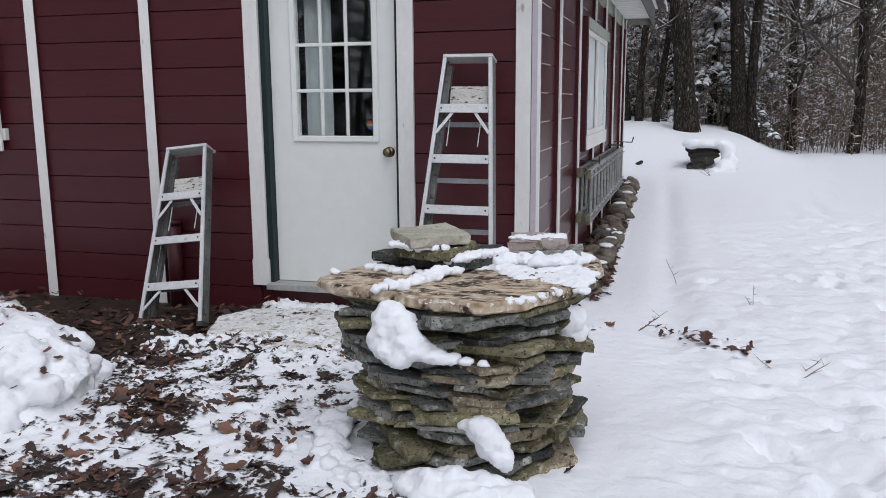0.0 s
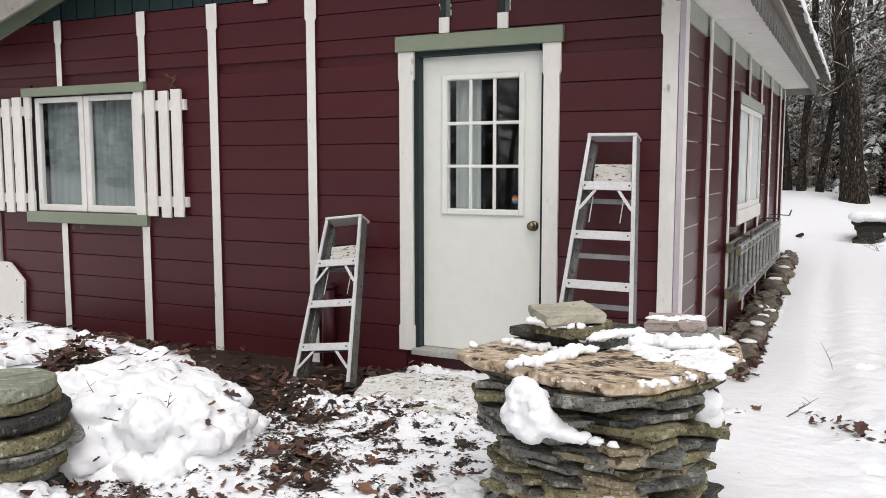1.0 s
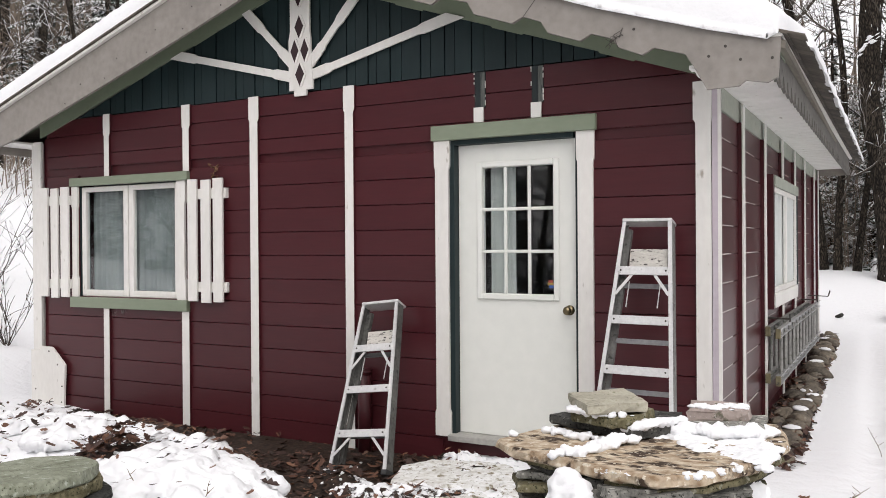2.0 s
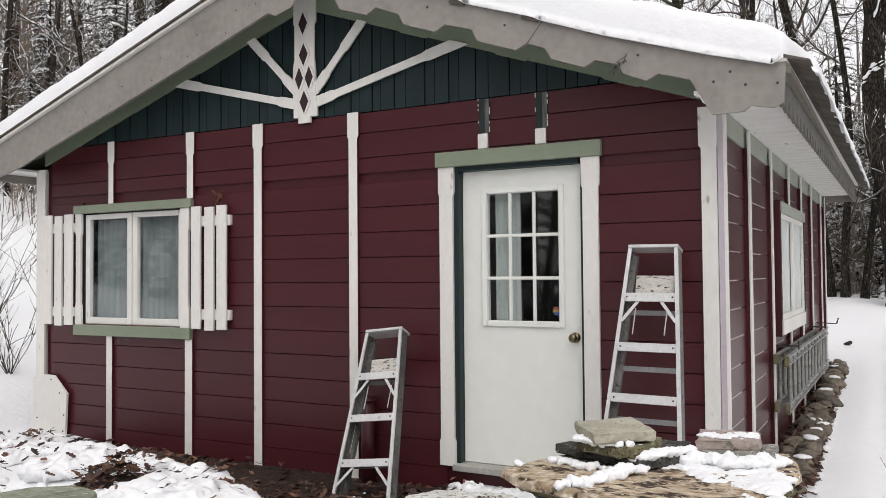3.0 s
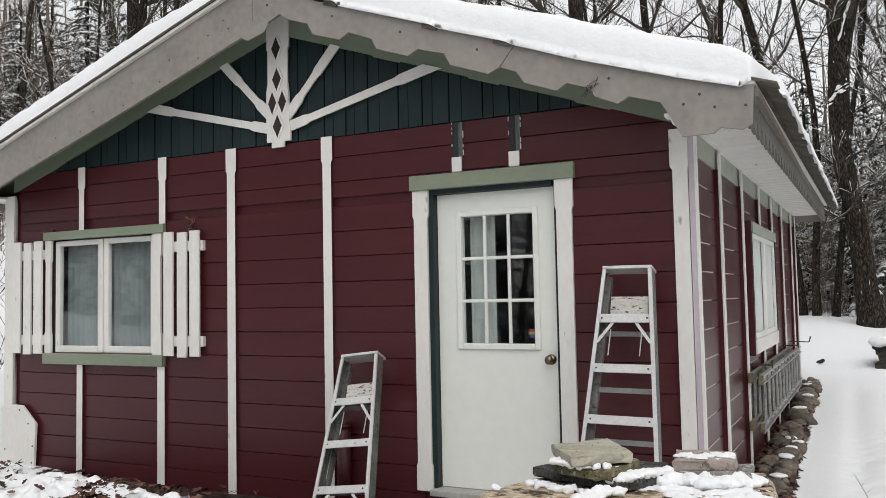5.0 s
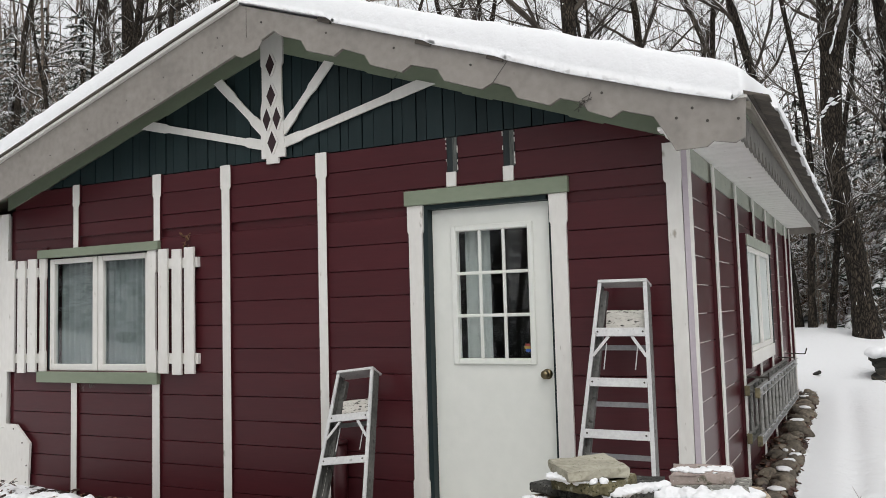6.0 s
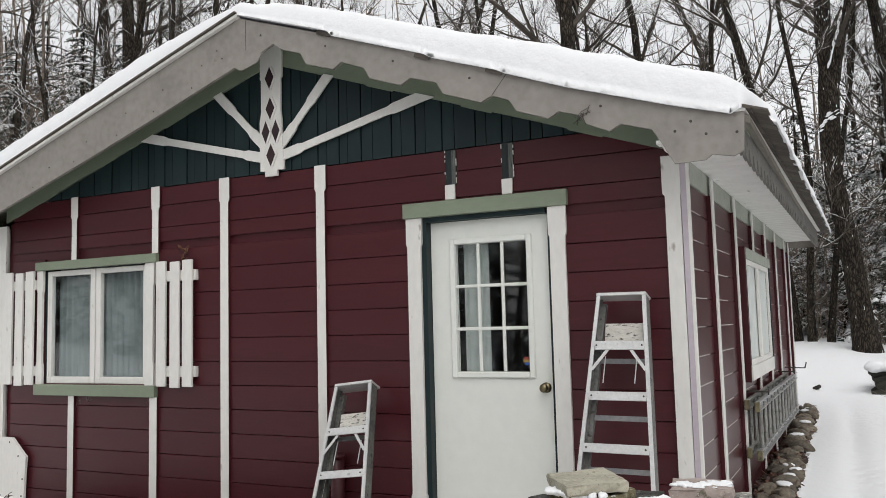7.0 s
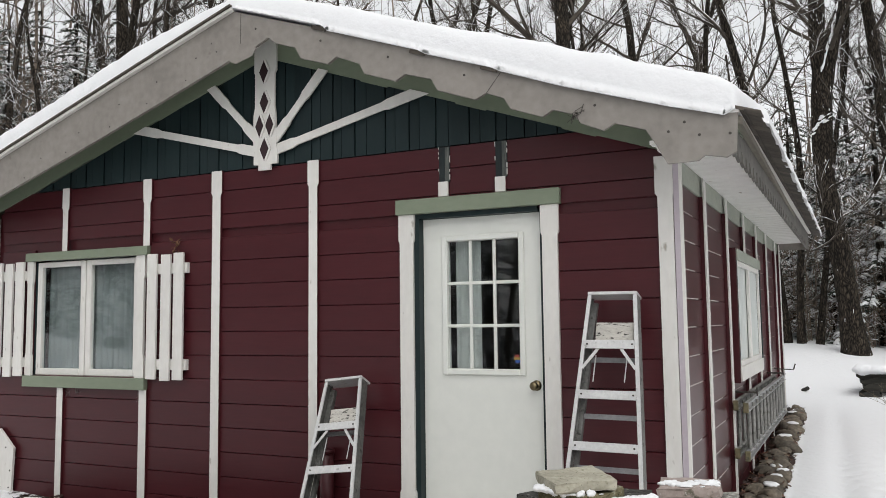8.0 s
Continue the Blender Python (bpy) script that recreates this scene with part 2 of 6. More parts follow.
# wall cores with their openings
wall_front = new("wall_front")
wall_front.parent = cottage
tagged(wall_front, "maroon lap siding gable wall with white battens")
for lo, hi in (((WX + 0.02, BASE), (-5.74, 2.36)), ((-5.74, BASE), (-4.44, 0.86)), ((-5.74, 1.95), (-4.44, 2.55)),
               ((-4.44, BASE), (-1.82, 2.55)), ((-1.82, 2.075), (-0.87, 2.55)), ((-1.82, BASE), (-0.87, -0.01)), ((-0.87, BASE), (-0.05, 2.3))):
    part("wall_panel", box((lo[0], 0.014, lo[1]), (hi[0], 0.13, hi[1])), RED, wall_front)
part("wall_panel", prism([(-0.87, 2.3), (-0.05, 2.3), (-0.05, 2.345), (-0.44, 2.48), (-0.64, 2.55), (-0.87, 2.55)], 0.014, 0.13), RED, wall_front)
part("wall_panel", prism([(WX + 0.02, 2.36), (-5.74, 2.36), (-5.74, 2.55), (-5.80, 2.53), (WX + 0.02, 2.38)], 0.014, 0.13), RED, wall_front)
bm = bmesh.new()
prism([(-5.72, 2.551), (-0.6, 2.551), (CX, 3.41)], 0.014, 0.13, bm=bm)
gable = part("gable_wall", bm, GREEN, cottage, "dark green vertical boards in the gable")
wall_side = new("wall_side")
wall_side.parent = cottage
tagged(wall_side, "maroon lap siding long wall")
for lo, hi in (((0.13, BASE), (2.46, 2.345)), ((2.46, BASE), (3.9, 0.88)), ((2.46, 1.86), (3.9, 2.345)), ((3.9, BASE), (EAVE - 0.12, 2.345))):
    part("wall_panel", side(box((-0.12, lo[0], lo[1]), (-0.014, hi[0], hi[1]))), RED, wall_side)
part("wall_back", prism([(WX, BASE), (0.0, BASE), (0.0, 2.34), (CX, 3.4), (WX, 2.34)], EAVE - 0.12, EAVE), RED, cottage)
part("wall_far", box((WX, 0.14, BASE), (WX + 0.12, EAVE - 0.13, 2.34)), RED, cottage)
# unseen floor and added screen, near-black: the room's darkness is in their colour
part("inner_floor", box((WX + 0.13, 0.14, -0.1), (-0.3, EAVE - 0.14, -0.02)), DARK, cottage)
part("dark_backing", box((WX + 0.13, 2.4, -0.02), (-0.3, 2.5, 2.6)), DARK, cottage)

# lap siding, board by board
LIP_LIGHT = mat("pale_lip_light", (0.40, 0.36, 0.35), (0.55, 0.51, 0.49), 0.5, 8)
COURSE = 0.1865
Z0 = 2.02 - 12 * COURSE
BATTENS = [(-5.335, 0.075), (-4.36, 0.085), (-3.6, 0.085), (-2.672, 0.08)]


def lap(x0, x1, z0, z1):
    """A board in the plane y = 0: proud at its lower edge, with a narrow shadow gap above the next one."""
    g = 0.0014
    pts = [(-0.0035, z1 - g), (-0.0125, z1 - 0.0055), (-0.0118, z0 + 0.003), (-0.0085, z0 + g), (0.0, z0 + g), (0.012, z0 + 0.004), (0.012, z1 - g)]
    return prism(pts, x0, x1, "x")


for k in range(17):
    z0, z1 = max(Z0 + k * COURSE, BASE), Z0 + (k + 1) * COURSE
    if z0 > 2.54:
        break
    z1 = min(z1, 2.548)
    mid = (z0 + z1) / 2
    edges = [WX + 0.1] + [b[0] for b in BATTENS] + ([-1.9, -0.82, -0.1] if mid < 2.1 else [-0.1])
    if 2.1 < mid < 2.15:
        z0 = 2.088
    for a, b in zip(edges, edges[1:]):
        if a == -1.9:
            continue
        if 0.86 < mid < 1.93:
            if a < -5.5:
                b = -5.73
            elif a < -4.5:
                continue
        part("siding_board", lap(a + 0.002, b - 0.002, z0, z1), RED, wall_front)
for k in range(15):
    z0, z1 = max(Z0 + k * COURSE, BASE), min(Z0 + (k + 1) * COURSE, 2.19)
    if z0 > 2.15:
        break
    mid = (z0 + z1) / 2
    for a, b in ((0.03, 0.89), (0.89, 1.985), (1.985, 3.14), (3.14, 4.19), (4.19, 5.25), (5.25, 6.45), (6.45, EAVE)):
        if 0.85 < mid < 1.9:
            if a == 1.985:
                b = 2.165
            elif a == 3.14:
                a = 3.99
        m = SIDE @ Matrix.Rotation(radians(90), 4, "Z")
        bm = lap(a + 0.002, b - 0.002, z0, z1)
        bmesh.ops.transform(bm, matrix=m, verts=bm.verts)
        part("siding_board", bm, RED, wall_side)
        # pale strip along the lower lip: snow light caught there, put into colour
        if k > 1:
            m_ = bmesh.new()
            bbox(m_, (a + 0.09, -0.0135, z0 - 0.0025), (a + 0.09 + (b - a - 0.09) * random.Random(k * 9 + int(a * 7)).uniform(0.6, 0.9), -0.010, z0 + 0.0045))
            bmesh.ops.transform(m_, matrix=m, verts=m_.verts)
            part("lip_light", m_, LIP_LIGHT, wall_side)

# gable boards: wide boards with narrow grooves
random.seed(4)
x, i = -5.72, 0
while x < -0.66:
    w = (0.075, 0.13, 0.09, 0.15, 0.08, 0.12)[i % 6] * random.uniform(0.9, 1.1)
    x1 = min(x + w, -0.64)
    za, zb = 3.43 - 0.338 * abs(x - CX), 3.43 - 0.338 * abs(x1 - CX)
    pts = [(x + 0.004, 2.552), (x1 - 0.004, 2.552), (x1 - 0.004, zb), (x + 0.004, za)]
    if x < CX < x1:
        pts.insert(3, (CX, 3.43))
    part("gable_board", prism(pts, -0.006 - 0.006 * (i % 2), 0.013), GREEN, gable)
    x, i = x1, i + 1

# battens with a wider head
def batten(x, z0, z1, w, head=True, wide=0.012, foot=False):
    pts = [(x - w / 2, z0), (x + w / 2, z0)]
    if foot:
        pts = [(x - w / 2 - wide, z0), (x + w / 2 + wide, z0), (x + w / 2 + wide, z0 + 0.17), (x + w / 2, z0 + 0.19)]
    if head:
        pts += [(x + w / 2, z1 - 0.2), (x + w / 2 + wide, z1 - 0.18), (x + w / 2 + wide, z1), (x - w / 2 - wide, z1), (x - w / 2 - wide, z1 - 0.18), (x - w / 2, z1 - 0.2)]
    else:
        pts += [(x + w / 2, z1), (x - w / 2, z1)]
    if foot:
        pts += [(x - w / 2, z0 + 0.19), (x - w / 2 - wide, z0 + 0.17)]
    return pts


def put_batten(pts, parent, name="batten"):
    b_ = part(name, prism(pts, -0.034, -0.0125), RED, parent, "batten with a white face and maroon sides")
    part("batten_face", prism(pts, -0.0375, -0.0342), TRIM, b_)


def white_board(pts, y0=-0.036):
    return prism(pts, y0, -0.0125)


for (x, w), z0 in zip(BATTENS, (1.992, 1.992, -0.185, -0.19)):
    put_batten(batten(x - 0.004 + (0.015 if z0 > 1 else 0), z0, 2.553, w * (0.82 if z0 > 1 else 0.95)), cottage)
    if z0 > 1:
        put_batten(batten(x - 0.004, -0.17, 0.797, w * 0.95, head=False), cottage)
part("corner_batten", white_board(batten(WX - 0.03, 0.37, 2.36, 0.12, head=True, wide=0.006)), TRIM, cottage)
part("corner_batten", prism([(-0.127, -0.15), (-0.036, -0.15), (-0.036, 2.08), (-0.032, 2.1), (-0.032, 2.33), (-0.142, 2.33), (-0.142, 2.1), (-0.127, 2.08)], -0.04, -0.0125), TRIM, cottage)
part("corner_post", box((-0.0315, -0.03, -0.15), (0.0015, 0.0, 2.335)), LAV, cottage, "lavender primed corner post")
part("corner_strip", box((0.002, -0.032, -0.15), (0.019, 0.002, 2.335)), TRIM, cottage)
part("corner_post", box((WX - 0.06, -0.012, -0.2), (WX, 0.14, 2.34)), TRIM, cottage)
for x in (-1.587, -1.161):
    st = part("bracket_stain", box((x - 0.042, -0.018, 2.296), (x + 0.042, -0.0125, 2.545)), BARE, cottage, "bare dark strip where a batten was taken off")
    part("bare_wood", box((x + 0.006, -0.0205, 2.300), (x + 0.038, -0.0182, 2.540)), GREYED, st, "greyed bare wood")
    rq = random.Random(int(x * 100))
    for e_ in (-0.044, 0.042):
        z_ = 2.31
        while z_ < 2.53:
            h_ = rq.uniform(0.012, 0.05)
            if rq.random() < 0.55:
                part("paint_ridge", box((x + e_ - 0.003, -0.022, z_), (x + e_ + 0.003, -0.0182, min(z_ + h_, 2.545))), TRIM, st)
            z_ += h_ + rq.uniform(0.005, 0.03)
    part("batten_stub", box((x - 0.043, -0.036, 2.194), (x + 0.032, -0.0185, 2.298), bevel=0.002), TRIM, cottage)
patch = part("patch_board", prism([(-6.36, -0.205), (-5.905, -0.2), (-5.88, 0.25), (-6.065, 0.41), (-6.22, 0.413), (-6.23, 0.375), (-6.36, 0.372)], -0.062, -0.04), TRIM, cottage, "white corner board with a cut-off top")
for x, z in ((-6.1, 0.37), (-5.98, 0.25), (-5.92, 0.05), (-5.93, -0.1), (-6.3, 0.0), (-6.3, -0.13)):
    part("nail", rod(bmesh.new(), (x, -0.066, z), (x, -0.058, z), 0.008, 6), STEEL, patch)

bm = bmesh.new()
rod(bm, (-2.525, -0.075, -0.2), (-2.525, -0.075, 0.40), 0.05, 18)
rod(bm, (-2.525, -0.075, 0.40), (-2.525, -0.075, 0.425), 0.056, 18)
smooth(part("stub_pipe", bm, RED, cottage, "maroon painted stub pipe at the foot of the wall"))
rq = random.Random(71)
for x0, z0, w_, h_ in ((-5.28, 0.73, 0.05, 0.05), (-4.43, 0.72, 0.045, 0.06), (-5.15, 0.76, 0.03, 0.03)):
    bm = bmesh.new()
    for _ in range(22):
        x_, z_ = rq.gauss(x0, w_ * 0.5), rq.gauss(z0, h_ * 0.5)
        bar(bm, (x_, -0.0135, z_), (x_ + rq.uniform(-0.01, 0.02), -0.0135, z_ + rq.uniform(0.006, 0.03)), rq.uniform(0.001, 0.004), 0.001, (0, 1, 0))
    part("paint_smear", bm, SMEAR, cottage, "faint pale smear of old paint and web")

# door
door = new("door")
door.parent = cottage
tagged(door, "white door with nine panes of glass and a brass knob")
part("header", box((-1.962, -0.055, 2.084), (-0.751, -0.0125, 2.189), bevel=0.003), SAGE, door, "sage green header board")
for x in (-1.886, -0.828):
    part("casing", white_board(batten(x, -0.008, 2.083, 0.104, True, 0.009, True)), TRIM, door)
for lo, hi in (((-1.838, -0.01, -0.01), (-1.797, 0.12, 2.083)), ((-0.916, 0.03, -0.01), (-0.873, 0.12, 2.083)), ((-1.797, -0.01, 2.052), (-0.916, 0.12, 2.083))):
    part("jamb", box(lo, hi), GREEN, door, "dark green door jamb")
part("threshold", box((-1.83, -0.075, -0.03), (-0.88, 0.12, 0.012), bevel=0.004), mat("metal_threshold", (0.35, 0.34, 0.32), (0.5, 0.49, 0.46), 0.5, 6, metal=0.4), door, "grey metal threshold")
GX = (-1.606, -1.076)
GZ = (1.006, 1.885)
bm = bmesh.new()
for lo, hi in (((-1.794, 0.016), (GX[0], 2.05)), ((GX[1], 0.016), (-0.919, 2.05)), ((GX[0], 0.016), (GX[1], GZ[0])), ((GX[0], GZ[1]), (GX[1], 2.05))):
    bbox(bm, (lo[0], 0.055, lo[1]), (hi[0], 0.099, hi[1]))
bmesh.ops.remove_doubles(bm, verts=bm.verts, dist=0.0005)
part("door_leaf", bm, DOORW, door, "white painted door leaf")
o = 0.04
for lo, hi in (((GX[0] - o, GZ[0] - o), (GX[0], GZ[1] + o)), ((GX[1], GZ[0] - o), (GX[1] + o, GZ[1] + o)), ((GX[0], GZ[0] - o), (GX[1], GZ[0])), ((GX[0], GZ[1]), (GX[1], GZ[1] + o))):
    part("glass_moulding", box((lo[0], 0.036, lo[1]), (hi[0], 0.0545, hi[1]), bevel=0.006), DOORW, door)
for i in (1, 2):
    x = GX[0] + (GX[1] - GX[0]) * i / 3
    part("muntin", box((x - 0.011, 0.042, GZ[0]), (x + 0.011, 0.06, GZ[1]), bevel=0.004), DOORW, door)
    z = GZ[0] + (GZ[1] - GZ[0]) * i / 3
    part("muntin", box((GX[0], 0.043, z - 0.011), (GX[1], 0.061, z + 0.011), bevel=0.004), DOORW, door)
for i in range(3):
    for j in range(3):
        xs = [GX[0] + (GX[1] - GX[0]) * (i + e) / 3 for e in (0, 1)]
        zs = [GZ[0] + (GZ[1] - GZ[0]) * (j + e) / 3 for e in (0, 1)]
        pane = part("pane", box((xs[0] + 0.005, 0.066, zs[0] + 0.005), (xs[1] - 0.005, 0.07, zs[1] - 0.005)), GLASS, door)
        pane.visible_shadow = False
bm = bmesh.new()
rod(bm, (-0.968, 0.048, 0.905), (-0.968, 0.056, 0.905), 0.034, 20)
rod(bm, (-0.968, 0.01, 0.905), (-0.968, 0.05, 0.905), 0.011, 12)
bmesh.ops.create_uvsphere(bm, u_segments=20, v_segments=12, radius=0.029, matrix=Matrix.Translation((-0.968, -0.004, 0.905)) @ Matrix.Diagonal((1, 0.75, 1, 1)))
smooth(part("knob", bm, BRASS, door, "tarnished brass door knob"))
bm = bmesh.new()
for a, b in (((-1.118, 1.05), (-1.082, 1.07)),):
    bbox(bm, (a[0], 0.0625, a[1]), (b[0], 0.065, b[1]))
part("sticker", bm, STK3, door, "small blue, red and yellow sticker on the glass")
part("sticker", box((-1.128, 0.0625, 1.068), (-1.085, 0.065, 1.088)), STK2, door)
part("sticker", box((-1.122, 0.0625, 1.086), (-1.09, 0.065, 1.104)), STK1, door)


def drape(x0, x1, z0, z1, y, folds, depth=0.02, m=None):
    """A hanging cloth with folds, of some thickness."""
    n = folds * 8
    V, F = [], []
    for s in (0, 0.004):
        for i in range(n + 1):
            u = i / n
            yy = y + s + depth * math.sin(u * folds * 6.283 + 0.6 * math.sin(u * 9)) * (0.7 + 0.3 * math.sin(u * 17))
            for z in (z0, z1):
                V.append((x0 + (x1 - x0) * u, yy, z))
    w = 2 * (n + 1)
    for i in range(n):
        a = 2 * i
        F += [(a, a + 2, a + 3, a + 1), (w + a, w + a + 1, w + a + 3, w + a + 2)]
    if m is not None:
        V = [tuple(m @ Vector(v)) for v in V]
    return V, F


for x0, x1 in ((-1.585, -1.395),):
    mesh_ob("curtain", *drape(x0, x1, 0.9, 1.95, 0.15, 3, 0.004), CURTD, door, "white curtain behind the glass", True)

# front window
window = new("window_front")
window.parent = cottage
tagged(window, "two white casements with drawn curtains behind grey glass")
part("header", box((-5.81, -0.055, 1.915), (-4.325, -0.0125, 1.99), bevel=0.003), SAGE, window, "sage green header board")
part("sill", box((-5.803, -0.06, 0.797), (-4.332, -0.0125, 0.892), bevel=0.003), SAGE, window, "sage green sill board")
for x0, x1 in ((-5.80, -5.715), (-4.462, -4.352)):
    xm = (x0 + x1) / 2
    part("casing", white_board(batten(xm - 0.006, 0.893, 1.914, (x1 - x0) * 0.72, True, 0.01, True)), TRIM, window)
for x0, x1 in ((-5.728, -5.706), (-4.468, -4.45)):
    part("jamb", box((x0, 0.0, 0.892), (x1, 0.1, 1.914)), GREEN, window)
for lo, hi in ((-5.705, -5.098), (-5.09, -4.469)):
    f = 0.058
    fr = new("casement")
    fr.parent = window
    y = 0.0 if lo < -5.5 else 0.004
    for p, q in (((lo, 0.9), (lo + f, 1.905)), ((hi - f, 0.9), (hi, 1.905)), ((lo + f, 0.9), (hi - f, 0.9 + f)), ((lo + f, 1.905 - f * 0.8), (hi - f, 1.905))):
        part("rail", box((p[0], y, p[1]), (q[0], y + 0.045, q[1]), bevel=0.004), TRIM, fr)
    g = part("pane", box((lo + f - 0.004, y + 0.022, 0.95), (hi - f + 0.004, y + 0.026, 1.865)), GLASS, fr)
    g.visible_shadow = False
mesh_ob("curtain", *drape(-5.66, -4.47, 0.88, 1.93, 0.10, 17, 0.022), CURTG, window, "pale striped curtain", True)


# open slatted shutters
def shutter(xs, far):
    sh = new("shutter")
    sh.parent = cottage
    tagged(sh, "white slatted shutter beside the window")
    for i, (a, b) in enumerate(xs):
        d = (0.004, -0.006, 0.003)[i]
        part("slat", box((a, -0.075, 0.885 + d), (b, -0.052, 1.91 + d), bevel=0.003), TRIM, sh)
    for z in (1.747, 0.967):
        part("rail", box((xs[0][0] - (0 if far else 0.02), -0.051, z), (xs[-1][1] + (0.02 if far else 0), -0.0125, z + 0.085), bevel=0.003), TRIM, sh)


shutter(((-6.195, -6.095), (-6.05, -5.95), (-5.912, -5.805)), False)
shutter(((-4.3, -4.198), (-4.15, -4.05), (-4.015, -3.912)), True)
bm = bmesh.new()
random.seed(8)
for i in range(26):
    a = random.uniform(0, 6.28)
    c = Vector((-4.03 + random.uniform(-0.05, 0.05), -0.04 + random.uniform(-0.015, 0.015), 1.93 + random.uniform(-0.06, 0.09)))
    bar(bm, c, c + Vector((math.cos(a) * 0.03, 0.01, math.sin(a) * 0.035)), 0.012, 0.003)
part("dead_leaves", bm, mat("dry_leaf_tuft", (0.10, 0.05, 0.025), (0.19, 0.10, 0.05), 0.8), cottage, "tuft of dry brown leaves caught on the shutter")

# gable fretwork
fret = new("gable_fretwork")
fret.parent = cottage
tagged(fret, "white king post with diamond cut-outs and four braces")
PX = -3.12


def diamond(cx, cz, w, h):
    return [(cx - w, cz), (cx, cz - h), (cx + w, cz), (cx, cz + h)]


DIAM = [(PX - 0.012, 3.295, 0.044, 0.092), (PX - 0.006, 3.05, 0.044, 0.092), (PX - 0.05, 2.865, 0.04, 0.092), (PX + 0.046, 2.865, 0.04, 0.092), (PX - 0.002, 2.68, 0.044, 0.092)]
PW = 0.96
outl = [(PX - 0.062, 2.515), (PX + 0.06, 2.515), (PX + 0.06, 2.56), (PX + 0.125, 2.56), (PX + 0.125, 2.66), (PX + 0.115, 2.72), (PX + 0.105, 2.95), (PX + 0.095, 3.02), (PX + 0.095, 3.28),
        (PX + 0.11, 3.30), (PX + 0.11, 3.535), (PX, 3.572), (PX - 0.11, 3.535), (PX - 0.11, 3.30), (PX - 0.1, 3.28), (PX - 0.1, 3.02), (PX - 0.115, 2.95), (PX - 0.115, 2.72), (PX - 0.11, 2.66), (PX - 0.11, 2.56), (PX - 0.062, 2.56)]
part("king_post", prism([(PX + (x - PX) * PW, z) for x, z in outl], -0.05, -0.0305), TRIM, fret)
for d in DIAM:
    part("diamond", prism(diamond(*d), -0.0525, -0.0502), DIAMOND, fret, "dark maroon diamond")
    bm = bmesh.new()
    cx, cz, w, h = d
    for p, q in (((cx, cz + h), (cx + w, cz)), ((cx + w, cz), (cx, cz - h))):
        bar(bm, (p[0] + 0.013, -0.0545, p[1]), (q[0] + 0.013, -0.0545, q[1]), 0.018, 0.008, (0, 1, 0))
    part("diamond_rim", bm, TRIM, fret)


def brace(p, q, w=0.075):
    """A brace with its ends stepped wider."""
    p, q = Vector((p[0], 0, p[1])), Vector((q[0], 0, q[1]))
    d = (q - p).normalized()
    n = Vector((-d.z, 0, d.x))
    L = (q - p).length
    pts = []
    for s, v in ((0.0, 0.63), (0.16, 0.63), (0.2, 0.46), (L - 0.24, 0.46), (L - 0.2, 0.62), (L, 0.62)):
        pts.append(p + d * s + n * w * v)
    for s, v in ((L, 0.62), (L - 0.2, 0.62), (L - 0.24, 0.46), (0.2, 0.46), (0.16, 0.63), (0.0, 0.63)):
        pts.append(p + d * s - n * w * v)
    # the outer end is cut along the frieze
    for i in (5, 6):
        for _ in range(8):
            pts[i] = pts[i] + d * ((3.425 - 0.34 * abs(pts[i].x - CX)) - pts[i].z) / (d.z + 0.34 * abs(d.x))
    return prism([(v.x, v.z) for v in pts], -0.045, -0.0305)


for a, b in (((PX - 0.08, 2.668), (-4.44, 2.978)), ((PX - 0.07, 2.76), (-3.66, 3.235)), ((PX + 0.09, 2.755), (-2.61, 3.21)), ((PX + 0.1, 2.668), (-1.83, 2.945))):
    part("brace", brace(a, b, 0.064), TRIM, fret)

# ---- roof ----
roof = new("roof")
roof.parent = cottage
tagged(roof, "low gable roof with a deep grey barge board and snow-laden shingles")
for s in (1, -1):
    def fx(x):
        return CX + s * x
    half = -CX + 0.42
    pts = [(fx(0), 3.645), (fx(half), 3.645 - PITCH * half), (fx(half), 3.60 - PITCH * half), (fx(0), 3.60)]
    part("roof_deck", prism(pts, -0.375, EAVE + 0.3), OLDWOOD, roof)
    e = -CX - 0.02
    pts = [(fx(0), 3.598), (fx(e + 0.40), 3.598 - PITCH * (e + 0.40)), (fx(e + 0.40), 3.582 - PITCH * (e + 0.40)), (fx(0), 3.582)]
    part("rake_soffit", prism(pts, -0.375, 0.0135), SAGE, roof, "sage green rake soffit")
    g = 0.345 if s > 0 else 0.329
    pts = [(fx(0), 3.581), (fx(e), 3.581 - PITCH * e), (fx(e), 3.416 - g * e), (fx(0), 3.416)]
    part("rake_frieze", prism(pts, -0.03, -0.0125), SAGE, roof, "sage green board under the rake")
    for q in (0.85, 1.62, 2.38):
        za = 3.416 - g * q
        part("frieze_joint", prism([(fx(q), za + 0.02), (fx(q + 0.28), za + 0.02 - 0.345 * 0.28), (fx(q + 0.25), za - 0.345 * 0.25 - 0.012), (fx(q + 0.03), za - 0.022)], -0.034, -0.0305), SAGE, roof)

